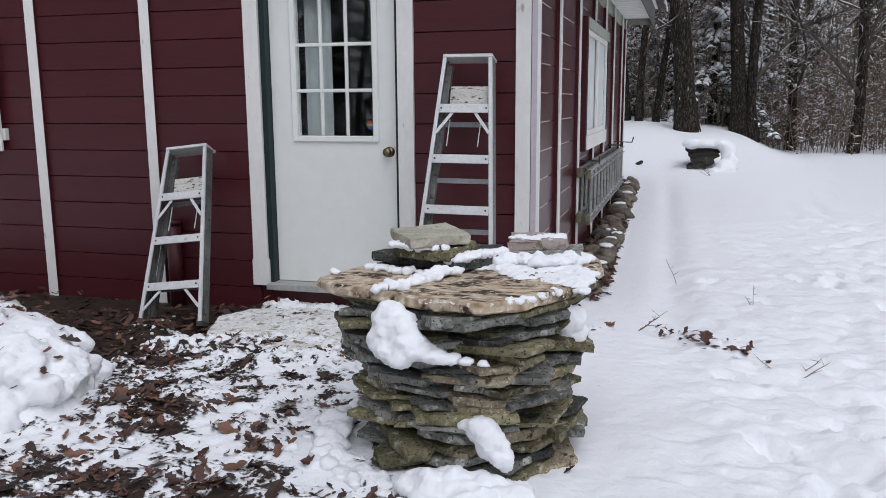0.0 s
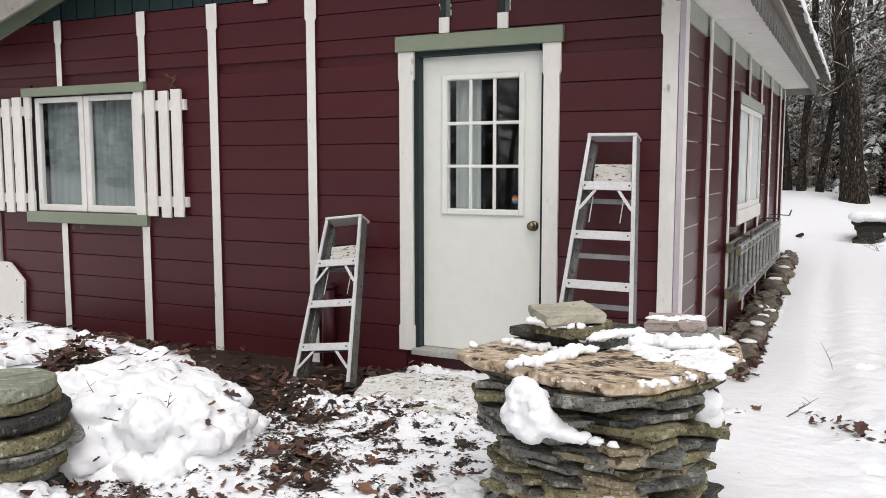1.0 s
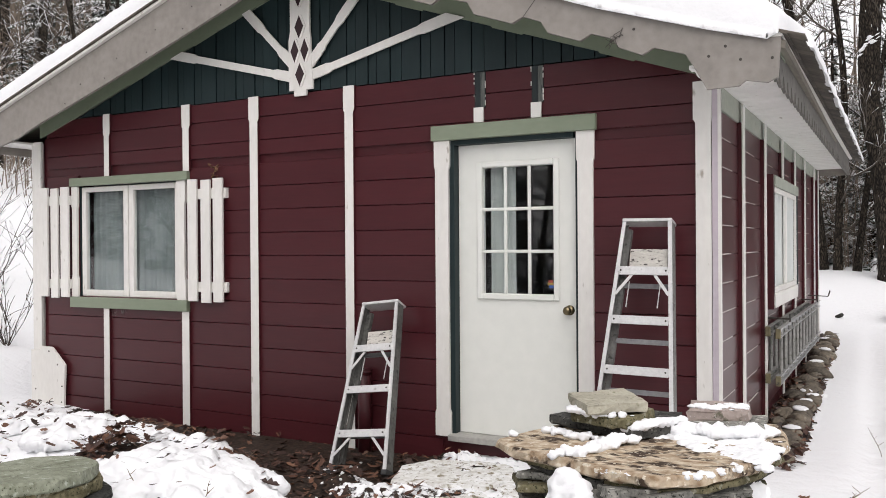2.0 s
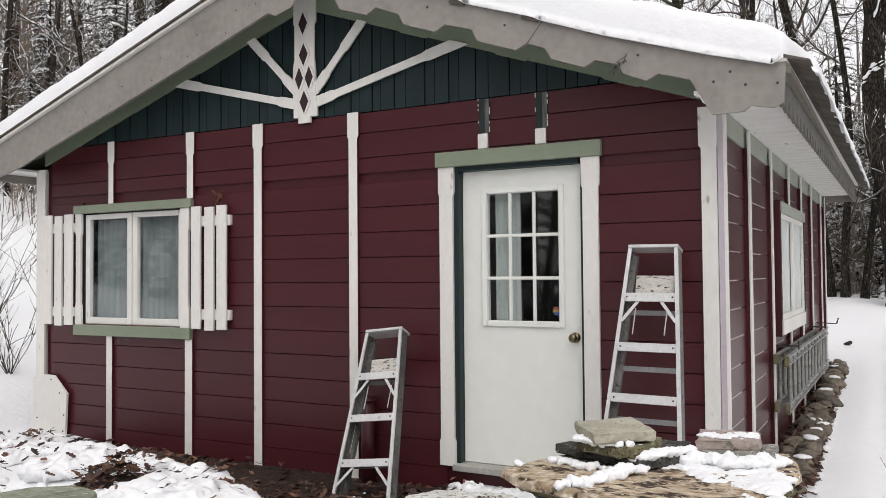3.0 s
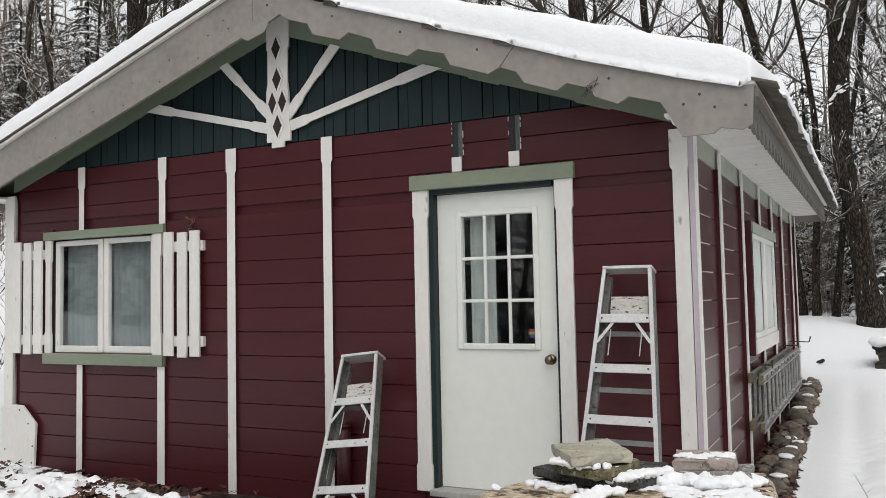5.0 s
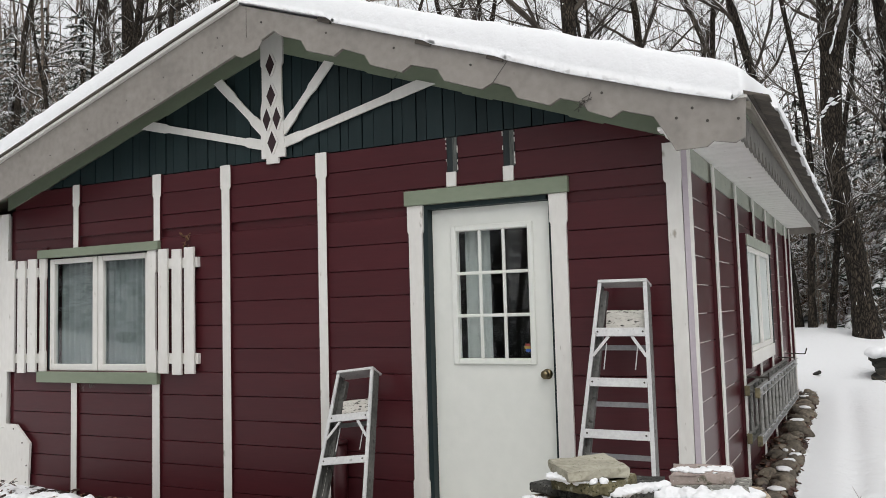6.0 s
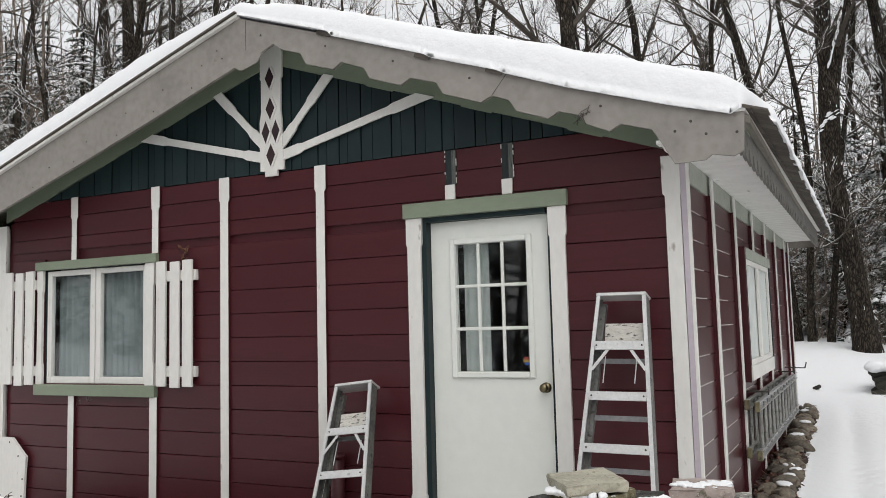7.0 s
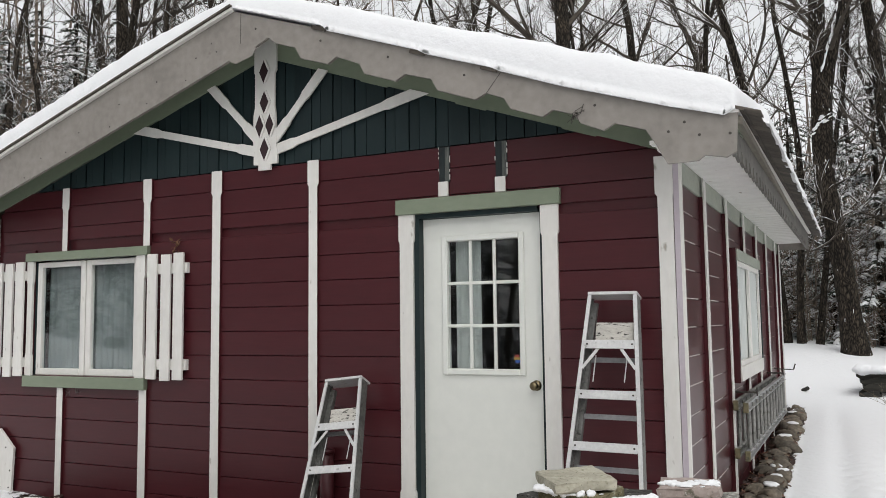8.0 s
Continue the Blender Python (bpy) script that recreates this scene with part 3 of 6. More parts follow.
# barge boards: plain towards one side, scalloped towards the other
left = [(CX, 3.664), (CX - 3.56, rake(CX - 3.56)), (CX - 3.56, rake(CX - 3.56) - 0.27), (-6.2, 2.31), (-6.05, 2.345), (-5.784, 2.44), (-4.777, 2.757), (-3.918, 3.04), (-3.19, 3.288), (CX, 3.36)]
part("barge_board", prism(left, -0.402, -0.376), GREYW, roof, "grey painted barge board")
right = [(CX, 3.664), (0.40, rake(0.40)), (0.385, 2.244), (0.331, 2.219), (0.218, 2.242), (0.18, 2.214), (0.009, 2.211), (-0.05, 2.323), (-0.108, 2.423), (-0.287, 2.481), (-0.356, 2.446), (-0.491, 2.505),
         (-0.541, 2.567), (-0.664, 2.609), (-0.731, 2.573), (-0.939, 2.649), (-0.985, 2.724), (-1.103, 2.771), (-1.179, 2.738), (-1.445, 2.834), (-1.492, 2.917), (-1.685, 2.978), (-1.76, 2.94),
         (-2.001, 3.026), (-2.045, 3.104), (-2.228, 3.179), (-2.3, 3.138), (-2.53, 3.214), (-2.578, 3.301), (-2.753, 3.361), (-2.82, 3.412), (-2.93, 3.365), (CX, 3.36)]
bb = part("barge_board", prism(right, -0.402, -0.376), GREYW, roof, "grey barge board with scalloped lower edge")
for x, z in ((-0.403, 2.602), (0.111, 2.441), (0.021, 2.395), (0.191, 2.359), (0.355, 2.35), (-2.932, 3.496), (-2.36, 3.314), (-1.814, 3.113), (-1.252, 2.907)):
    part("nail", rod(bmesh.new(), (x, -0.405, z), (x, -0.40, z), 0.009, 6), STEEL, bb)
part("joint_seam", box((CX + 0.062, -0.4035, 3.405), (CX + 0.066, -0.4022, 3.64)), STEEL, bb)
part("apex_plate", prism([(-3.208, 3.362), (-3.079, 3.406), (-2.918, 3.356), (-2.958, 3.298), (-3.108, 3.255), (-3.18, 3.288)], -0.4065, -0.4025), GREYW, roof, "small grey plate covering the barge joint")
for x, z in ((-3.9, 3.23), (-4.3, 3.1), (-4.75, 2.92), (-5.2, 2.75), (-3.5, 3.36), (-3.35, 3.45), (-3.3, 3.38), (-4.0, 3.07), (-4.4, 2.93), (-4.9, 2.77), (-5.4, 2.6), (-3.6, 3.2)):
    part("nail", rod(bmesh.new(), (x, -0.405, z), (x, -0.40, z), 0.006, 6), STEEL, bb)
bm = bmesh.new()
bar(bm, (-0.975, -0.4028, 2.97 - 0.05), (-1.10, -0.4028, 2.77), 0.004, 0.002, (0, 1, 0))
part("joint_seam", bm, STEEL, bb)
rq = random.Random(17)
bm = bmesh.new()
for i in range(20):
    a = rq.uniform(0, 6.28)
    c = Vector((-0.52 + rq.gauss(0, 0.012), -0.412, 2.56 + rq.gauss(0, 0.012)))
    L_ = rq.choice((0.02, 0.03, 0.06))
    bar(bm, c, c + Vector((math.cos(a) * L_, rq.uniform(-0.012, 0.004), math.sin(a) * L_)), 0.004, 0.002)
part("web_debris", bm, STEEL, bb, "dark leaf crumbs hung in a web")
# drip edge on top of the plain barge board, dark shingle ends over it
for s in (-1,):
    bm = bmesh.new()
    e = (CX + s * 3.56, -0.40, rake(CX + s * 3.56) + 0.012)
    bar(bm, (CX, -0.42, 3.676), (e[0], -0.42, e[2]), 0.022, 0.035, (0, 1, 0))
    part("drip_edge", bm, TRIM, roof)
    bm = bmesh.new()
    bar(bm, (CX, -0.425, 3.698), (e[0], -0.425, e[2] + 0.022), 0.014, 0.06, (0, 1, 0))
    part("shingle_edge", bm, SHINGLE, roof)
for x, dz in ((-2.33, -0.002), (-1.55, -0.034), (-1.04, -0.045)):
    bm = bmesh.new()
    bar(bm, (x - 0.09, -0.415, rake(x - 0.09) + dz), (x + 0.02, -0.415, rake(x + 0.02) + dz), 0.03, 0.014, (0, 1, 0))
    part("shingle_edge", bm, SHINGLE, roof)

# eaves of the long side
Y0, Y1 = -0.375, EAVE + 0.02
bm = bmesh.new()
n = 72
pts = []
for i in range(n + 1):
    y = Y0 + (Y1 - Y0) * i / n
    pts.append((y, 2.350 if i % 2 else 2.338))
    pts.append((y + (Y1 - Y0) / n * 0.8, 2.350 if i % 2 else 2.338))
pts = pts[:-1]
prism(pts + [(Y1, 2.36), (Y0, 2.36)], -0.045, 0.40, "x", bm=bm)
part("eave_soffit", side(bm), SOFF, roof, "white ribbed eave soffit")
pts = [(Y0, 2.47), (Y0, 2.25)]
y = Y0
i = 0
while y < Y1 - 0.2:
    pts += [(y + 0.09, 2.235), (y + 0.11, 2.30), (y + 0.16, 2.315), (y + 0.20, 2.245)]
    y += 0.20
pts += [(Y1, 2.25), (Y1, 2.47)]
fas = part("eave_fascia", side(prism(pts, 0.40, 0.42, "x")), FASCIA_SHADE, roof, "grey fascia with a toothed lower edge, shade in its colour")
part("eave_strip", side(box((0.40, Y0 - 0.03, 2.462), (0.455, Y1 + 0.05, 2.495))), TRIM, roof)
part("eave_return", side(box((0.0, Y1, 2.25), (0.42, Y1 + 0.02, 2.47))), GREYW, roof)
part("frieze_board", side(box((0.0, 0.25, 2.19), (0.022, EAVE, 2.338))), SAGE_W, roof, "faded sage frieze board")
random.seed(12)
y = Y0 - 0.04
while y < EAVE + 0.28:
    w = random.uniform(0.11, 0.2)
    for lay, (x0, x1) in enumerate(((0.40, 0.565 + random.uniform(-0.014, 0.014)), (0.34, 0.48))):
        z = 2.502 + lay * 0.012
        pts = [(x0, z), (x1, z - PITCH * (x1 - x0)), (x1, z + 0.011 - PITCH * (x1 - x0)), (x0, z + 0.011)]
        part("shingle", side(prism(pts, y + 0.002, y + w - 0.002)), SHINGLE, roof)
    y += w
# far eave
part("eave_soffit", box((-6.69, -0.37, 2.335), (-6.335, EAVE, 2.355)), SOFF, roof)
part("eave_fascia", box((-6.71, -0.37, 2.26), (-6.69, EAVE, 2.47)), GREYW, roof)


def blanket(nx, ny, pos, thick, round_w, edge_n):
    """A snow cover over a sheet: pos(u, v) gives the point below, thick(u, v) its depth; its rim is rounded."""
    V, F = [], []
    us = [0.5 - 0.5 * math.cos(math.pi * i / nx) if edge_n else i / nx for i in range(nx + 1)]
    vs = [0.5 - 0.5 * math.cos(math.pi * j / ny) if edge_n else j / ny for j in range(ny + 1)]
    for u in us:
        for v in vs:
            p, d = pos(u, v), thick(u, v)
            V.append((p[0], p[1], p[2] + d))
    nn = len(V)
    for u in us:
        for v in vs:
            V.append(tuple(pos(u, v)))
    for i in range(nx):
        for j in range(ny):
            a = i * (ny + 1) + j
            F.append((a, a + ny + 1, a + ny + 2, a + 1))
            F.append((nn + a, nn + a + 1, nn + a + ny + 2, nn + a + ny + 1))
    for i in range(nx):
        for j in (0, ny):
            a = i * (ny + 1) + j
            q = (a, nn + a, nn + a + ny + 1, a + ny + 1)
            F.append(q if j else q[::-1])
    for j in range(ny):
        for i in (0, nx):
            a = i * (ny + 1) + j
            q = (a, a + 1, nn + a + 1, nn + a)
            F.append(q if i else q[::-1])
    return V, F


RX0, RX1, RY0, RY1 = -6.95, 0.54, -0.432, EAVE + 0.32
SAG = [(-7.0, -0.02), (-2.8, 0.0), (-2.33, 0.0), (-2.29, 0.03), (-1.58, 0.04), (-1.52, 0.056), (-1.06, 0.058), (-1.0, 0.07), (-0.6, 0.086), (0.0, 0.078), (0.33, 0.062), (0.38, 0.02), (0.6, 0.0)]


def sag(x):
    """How far the front rim of the snow hangs below the roof's edge: it steps down where a shingle broke its fall."""
    for (a, p), (b, q) in zip(SAG, SAG[1:]):
        if x <= b:
            return p + (q - p) * max(x - a, 0) / (b - a)
    return 0.0


def roof_xy(u, v):
    x = RX0 + (RX1 - RX0) * u
    y0 = RY0 + 0.36 * sstep(0.37, 0.53, x) + 0.008 * fbm(x * 4, 0.3) + 0.003 * nz(x * 14, 2.2)
    return x, y0 + (RY1 - y0) * v, y0


def roof_pos(u, v):
    x, y, y0 = roof_xy(u, v)
    x += 0.016 * nz(y * 3, 9) if u > 0.98 else 0
    z = 3.684 - PITCH * abs(x - CX) + 0.006 * sstep(0.4, 0.5, x) - sag(x) * (1 - sstep(-0.413, -0.404, y))
    return Vector((x + 0.01 * max(y, 0) * sstep(-1, 0.6, x), y, z))


def roof_thick(u, v):
    x, y, y0 = roof_xy(u, v)
    d = min((RX1 - x) * 2.6, (y - y0) * 2.2, x - RX0, RY1 - y)
    r = 0.11
    e = math.sqrt(max(1 - (1 - min(d / r, 1)) ** 2, 0))
    t = 0.160 + 0.010 * sstep(-3.5, -1.5, x) + 0.045 * sstep(-3.4, -4.3, x) + 0.02 * fbm(x * 1.3, y * 1.3) + 0.006 * nz(x * 9, y * 9)
    t += -0.05 * math.exp(-((x - CX) / 0.25) ** 2)
    t += 0.012 * nz(x * 5, y * 5, 4) + 0.006 * nz(x * 22, y * 22, 7)
    s_ = sag(x)
    return max(t * (0.02 + 0.98 * e) * (1 - 0.35 * sstep(0.25, 0.5, x)) - s_ * (1 - e) + s_ * (1 - sstep(-0.413, -0.404, y)), 0.002)


rsn = mesh_ob("roof_snow", *blanket(420, 110, roof_pos, roof_thick, 0.1, True), SNOW, roof, "thick even snow blanket", True)
half_n = len(rsn.data.vertices) // 2
for p_ in rsn.data.polygons:
    p_.use_smooth = max(p_.vertices) < half_n

# battens, window and frieze strips of the long side
for y in (0.89, 1.985, 3.14, 4.19, 5.25, 6.45, 7.06):
    segs = ((-0.15, 2.19),) if not 2.6 < y < 4.1 else ((-0.15, 0.80), (1.93, 2.19))
    for z0, z1 in segs:
        b = part("batten", side(box((0.0, y, z0), (0.04, y + 0.085, z1))), RED, cottage, "maroon batten with a white face")
        part("batten_face", side(box((0.04, y - 0.002, z0), (0.05, y + 0.087, z1 + (0.13 if z1 > 2 else 0)))), TRIM, b)
sw = new("window_side")
sw.parent = cottage
tagged(sw, "long white window closed by a white pleated panel")
part("surround", side(box((0.0, 2.17, 0.79), (0.088, 2.205, 1.92))), RED, sw)
part("header", side(box((0.0, 2.206, 1.822), (0.10, 4.02, 1.915), bevel=0.003)), SAGE_W, sw, "faded sage header board")
part("sill", side(box((0.0, 2.206, 0.80), (0.10, 3.93, 0.922), bevel=0.003)), TRIM, sw)
part("jamb", side(box((0.0, 3.945, 0.80), (0.094, 3.985, 1.821))), GREEN, sw, "dark green jamb")
part("jamb", side(box((0.0, 2.206, 0.923), (0.09, 2.222, 1.821))), GREEN, sw)
for y0, y1 in ((2.223, 3.08), (3.085, 3.944)):
    fr = new("sash")
    fr.parent = sw
    for y in (y0, y1 - 0.045):
        part("stile", side(box((0.062, y, 0.923), (0.086, y + 0.045, 1.821), bevel=0.003)), TRIM, fr)
    for z in (0.923, 1.776):
        part("rail", side(box((0.062, y0 + 0.0455, z), (0.086, y1 - 0.0455, z + 0.045), bevel=0.003)), TRIM, fr)
V, F = drape(2.225, 3.942, 0.925, 1.82, -0.055, 7, 0.016, SIDE @ Matrix.Rotation(radians(90), 4, "Z"))
mesh_ob("pleated_panel", V, F, CURT, sw, "white pleated panel filling the frame", True)
part("conduit", side(rod(bmesh.new(), (0.03, 2.1, -0.1), (0.03, 2.1, 0.75), 0.012)), RED, cottage)


# ---- ground ----
def ground_z(x, y):
    z = -0.13 + 0.022 * max(y - 1.5, 0) * sstep(1, 6, y) * sstep(40, 12, y) * (1 - 0.75 * sstep(1.5, 3.5, x))
    z += 0.62 * sstep(9.3, 15.5, y) * (1 - 0.35 * sstep(-0.2, 2.2, x) - 0.55 * sstep(1.9, 3.2, x)) * sstep(-9, -5, x)
    z += 0.22 * sstep(18, 40, y)
    if x < -7.4:
        z += 0.24 * min(-x - 7.4, 22) * sstep(-14, -4, y)
    return z


def hollow(x, y):
    """A dip in the heap where old leaves lie open."""
    return math.exp(-(((x + 3.55) / 0.4) ** 2 + ((y + 1.53) / 0.22) ** 2) ** 2)


def mound(x, y):
    h = 0.0
    for cx, cy, rx, ry, hh, pw in ((-2.42, -2.08, 0.68, 0.60, 0.41, 0.5), (-3.1, -1.45, 0.72, 0.45, 0.30, 0.8), (-4.3, -1.1, 1.2, 0.5, 0.24, 0.9), (-5.6, -1.5, 1.0, 1.2, 0.18, 1), (-2.2, -3.2, 0.7, 0.5, 0.16, 1), (-3.7, -3.2, 1.8, 1.2, 0.2, 1)):
        d = ((x - cx) / rx) ** 2 + ((y - cy) / ry) ** 2
        if d < 1:
            h = max(h, hh * (1 - d) ** pw)
    return h * (1 - 0.35 * hollow(x, y))


def thin(x, y):
    """Where feet and the drip of the eaves have worn the snow thin."""
    return min(math.exp(-((x + 1.6) / 0.6) ** 2 - ((y + 1.45) / 0.5) ** 2) + 0.6 * math.exp(-((x + 1.25) / 0.4) ** 2 - ((y + 2.1) / 0.3) ** 2) + 0.9 * sstep(-2.4, -2.7, y) + 0.5 * math.exp(-((x + 2.2) / 0.5) ** 2 - ((y + 1.0) / 0.3) ** 2), 1.0)


def cover(x, y):
    """How far the open, leaf-strewn ground shows: 1 bare soil and leaves, 0 closed snow."""
    a = sstep(0.62, 0.25, x) * sstep(-3.6, -3.1, y) * sstep(0.3, -0.1, y)
    m = mound(x, y)
    a *= sstep(0.10, 0.0, m)
    a *= sstep(-7.5, -4.0, x)
    strip = sstep(min(-1.2 - 0.25 * nz(x * 2, 3) + 0.3 * sstep(-2.6, -2.1, x), -0.95), -0.8, y) * sstep(-6.5, -4.6, x) * sstep(-1.7, -1.95, x) * (y < 0.2)
    strip = max(strip, 0.6 * math.exp(-((x + 2.4) / 0.36) ** 2 - ((y + 1.2) / 0.3) ** 2) * sstep(0.08, 0.02, m))
    side_strip = sstep(0.46, 0.32, x + 0.015 * y) * sstep(0.5, 1.2, y) * (y < 8) * (x > -0.3)
    return min(a * (0.30 + 0.34 * fbm(x * 3.6, y * 3.6, 12) + 0.22 * thin(x, y)) + strip * 0.75 + hollow(x, y), 1.0), strip, side_strip


def axis(a, b, n, lo, hi, m):
    mid = [a + (b - a) * i / n for i in range(n + 1)]
    left_ = [a - (a - lo) * (i / m) ** 2.6 for i in range(m, 0, -1)]
    right_ = [b + (hi - b) * (i / m) ** 2.6 for i in range(1, m + 1)]
    return left_ + mid + right_


GXS = axis(-6.6, 3.4, 250, -260, 260, 44)
GXS = sorted(GXS + [x + 0.02 for x in GXS if -3.4 < x < 0.5])
GYS = axis(-4.4, 4.6, 225, -260, 260, 70)
GYS = sorted(GYS + [y + 0.02 for y in GYS if -3.1 < y < -0.1])


rf = random.Random(15)
FEET = [(1.55 + 0.13 * i + rf.uniform(-0.2, 0.2) + 0.9 * (i % 3) * 0.3, -1.6 + 0.42 * i + rf.uniform(-0.15, 0.15), rf.uniform(-0.6, 0.6)) for i in range(28)]
FEET += [(rf.uniform(1.1, 3.3), rf.uniform(-2.6, 2.5), rf.uniform(-1, 1)) for i in range(48)]


def surface(x, y):
    z = ground_z(x, y)
    near = abs(x) < 14 and -10 < y < 30
    m = mound(x, y)
    z += (0.38 + 0.67 * hollow(x, y)) * m + 0.03 * hollow(x, y)
    c = 0.0
    if near:
        c, strip, ss = cover(x, y)
        c = max(c, ss * 0.8)
        z += 0.03 * fbm(x * 0.9, y * 0.9) * (1 - c)
        q = sstep(0.03, 0.3, c) * (1 - strip)
        z += q * (0.04 * max(fbm(x * 7, y * 7, 5) + 0.12, 0) + 0.022 * max(nz(x * 21, y * 21, 3), 0))
        lip = math.exp(-((math.hypot((x + 1.2) / 0.95, (y + 0.62) / 0.55) - 1.1) / 0.22) ** 2)
        z += lip * (0.02 + 0.05 * max(nz(x * 13, y * 13, 9) + 0.2, 0) + 0.02 * nz(x * 30, y * 30, 9)) * (y < -0.1)
        z -= 0.05 * strip
        # trodden track beside the path
        tr = math.exp(-((x - 2.0 - 0.12 * y - 0.3 * math.sin(y * 0.8)) / 0.5) ** 2) * sstep(-4, -1, y) * sstep(14, 9, y)
        z -= 0.05 * tr * max(fbm(x * 4.5, y * 4.5, 8) + 0.1, 0) * 2.2
        fs = sstep(1.2, 2.2, x) * sstep(1.0, -1.0, y)
        z -= 0.05 * fs * max(fbm(x * 3.5, y * 3.5, 11), 0) * 1.6
        if x > 0.5 and y < 6:
            z += sstep(0.5, 1.1, x) * sstep(3.6, 3.1, x) * sstep(6, 3, y) * sstep(-4.5, -3.9, y) * (0.046 * fbm(x * 7, y * 7, 31) + 0.012 * nz(x * 21, y * 21, 32))
        for fx_, fy_, fa_ in FEET:
            dx, dy = x - fx_, y - fy_
            if abs(dx) < 0.4 and abs(dy) < 0.4:
                u, v = dx * math.cos(fa_) + dy * math.sin(fa_), -dx * math.sin(fa_) + dy * math.cos(fa_)
                q = (u / 0.055) ** 2 + (v / 0.12) ** 2
                z += -0.06 * math.exp(-q * q) + 0.016 * math.exp(-(q - 2.2) ** 2)
        # shallow wheel or drip line beside the cottage
        z -= 0.035 * math.exp(-((x - 0.85 + 0.02 * y) / 0.12) ** 2) * sstep(-1.5, 0.5, y) * sstep(9, 7, y)
    return z, c


V, F, C = [], [], []
for x in GXS:
    for y in GYS:
        z, c = surface(x, y)
        V.append((x, y, z))
        C.append(c)
ny = len(GYS)
for i in range(len(GXS) - 1):
    for j in range(ny - 1):
        a = i * ny + j
        F.append((a, a + ny, a + ny + 1, a + 1))


def ground_mat():
    m = bpy.data.materials.new("snow_and_leaf_litter")
    m.use_nodes = True
    N, L = m.node_tree.nodes, m.node_tree.links
    b = N["Principled BSDF"]
    b.inputs["Roughness"].default_value = 0.7
    b.inputs["Specular IOR Level"].default_value = 0.25
    co = N.new("ShaderNodeTexCoord")
    at = N.new("ShaderNodeAttribute")
    at.attribute_name = "bare"

    def noisy(scale, detail=5):
        n = N.new("ShaderNodeTexNoise")
        n.inputs["Scale"].default_value, n.inputs["Detail"].default_value = scale, detail
        L.new(co.outputs["Object"], n.inputs["Vector"])
        return n.outputs[0]

    def math_(op, p, q):
        n = N.new("ShaderNodeMath")
        n.operation = op
        for i, v in enumerate((p, q)):
            if isinstance(v, float):
                n.inputs[i].default_value = v
            else:
                L.new(v, n.inputs[i])
        return n.outputs[0]

    s = math_("ADD", math_("MULTIPLY", noisy(8.0, 8), 1.0), math_("MULTIPLY", noisy(52.0, 5), 0.5))
    s = math_("ADD", s, at.outputs["Fac"])
    mr = N.new("ShaderNodeMapRange")
    mr.inputs["From Min"].default_value, mr.inputs["From Max"].default_value = 1.17, 1.25
    L.new(s, mr.inputs[0])
    soil = N.new("ShaderNodeValToRGB")
    e = soil.color_ramp.elements
    e[0].position, e[0].color = 0.38, (0.014, 0.010, 0.008, 1)
    e[1].position, e[1].color = 0.72, (0.055, 0.033, 0.022, 1)
    L.new(noisy(28.0, 6), soil.inputs[0])
    mx = N.new("ShaderNodeMix")
    mx.data_type = "RGBA"
    L.new(mr.outputs[0], mx.inputs["Factor"])
    mx.inputs["A"].default_value = (0.80, 0.81, 0.825, 1)
    L.new(soil.outputs[0], mx.inputs["B"])
    L.new(mx.outputs["Result"], b.inputs["Base Color"])
    h = math_("SUBTRACT", math_("MULTIPLY", noisy(45.0, 4), 0.35), mr.outputs[0])
    bp = N.new("ShaderNodeBump")
    bp.inputs["Strength"].default_value, bp.inputs["Distance"].default_value = 0.6, 0.012
    L.new(h, bp.inputs["Height"])
    b2 = N.new("ShaderNodeBump")
    b2.inputs["Strength"].default_value, b2.inputs["Distance"].default_value = 0.5, 0.04
    L.new(noisy(12.0, 6), b2.inputs["Height"])
    L.new(bp.outputs[0], b2.inputs["Normal"])
    L.new(b2.outputs[0], b.inputs["Normal"])
    return m


ground = mesh_ob("ground", V, F, ground_mat(), shade=True)
tagged(ground, "snow-covered ground with brown leaf litter showing by the door", "ground", kind="structure")
att = ground.data.attributes.new("bare", "FLOAT", "POINT")
att.data.foreach_set("value", C)


# ---- flagstone pile ----
STONES = [mat("flagstone_%s" % n, a, b, 0.9, 8, 1, 0.5, 55, speck=s, speck_amt=k, speck2=s2, speck2_amt=0.42, vary=0.35, spec=0.2, dist=0.015) for n, a, b, s, k, s2 in (
    ("grey", (0.075, 0.075, 0.068), (0.27, 0.265, 0.24), (0.42, 0.42, 0.38), 0.44, (0.03, 0.03, 0.026)),
    ("mossy", (0.075, 0.068, 0.038), (0.25, 0.225, 0.135), (0.37, 0.36, 0.28), 0.42, (0.03, 0.034, 0.015)),
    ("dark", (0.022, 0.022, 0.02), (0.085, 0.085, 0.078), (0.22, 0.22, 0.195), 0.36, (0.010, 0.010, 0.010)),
    ("tan", (0.17, 0.135, 0.085), (0.37, 0.315, 0.225), (0.06, 0.045, 0.03), 0.5, (0.48, 0.45, 0.38)))]
PALE = mat("pale_flagstone", (0.28, 0.265, 0.21), (0.44, 0.42, 0.34), 0.9, 9, 1, 0.3, 60, speck=(0.20, 0.20, 0.13), speck_amt=0.35, speck2=(0.08, 0.07, 0.05), speck2_amt=0.2, spec=0.2)
BLOTCH = mat("lichen_blotched_slab", (0.24, 0.16, 0.095), (0.60, 0.52, 0.40), 0.9, 20, 1, 0.55, 26, speck=(0.055, 0.038, 0.027), speck_amt=0.66, speck2=(0.62, 0.57, 0.47), speck2_amt=0.40, stretch=(0.9, 1.35, 1), spec=0.2)
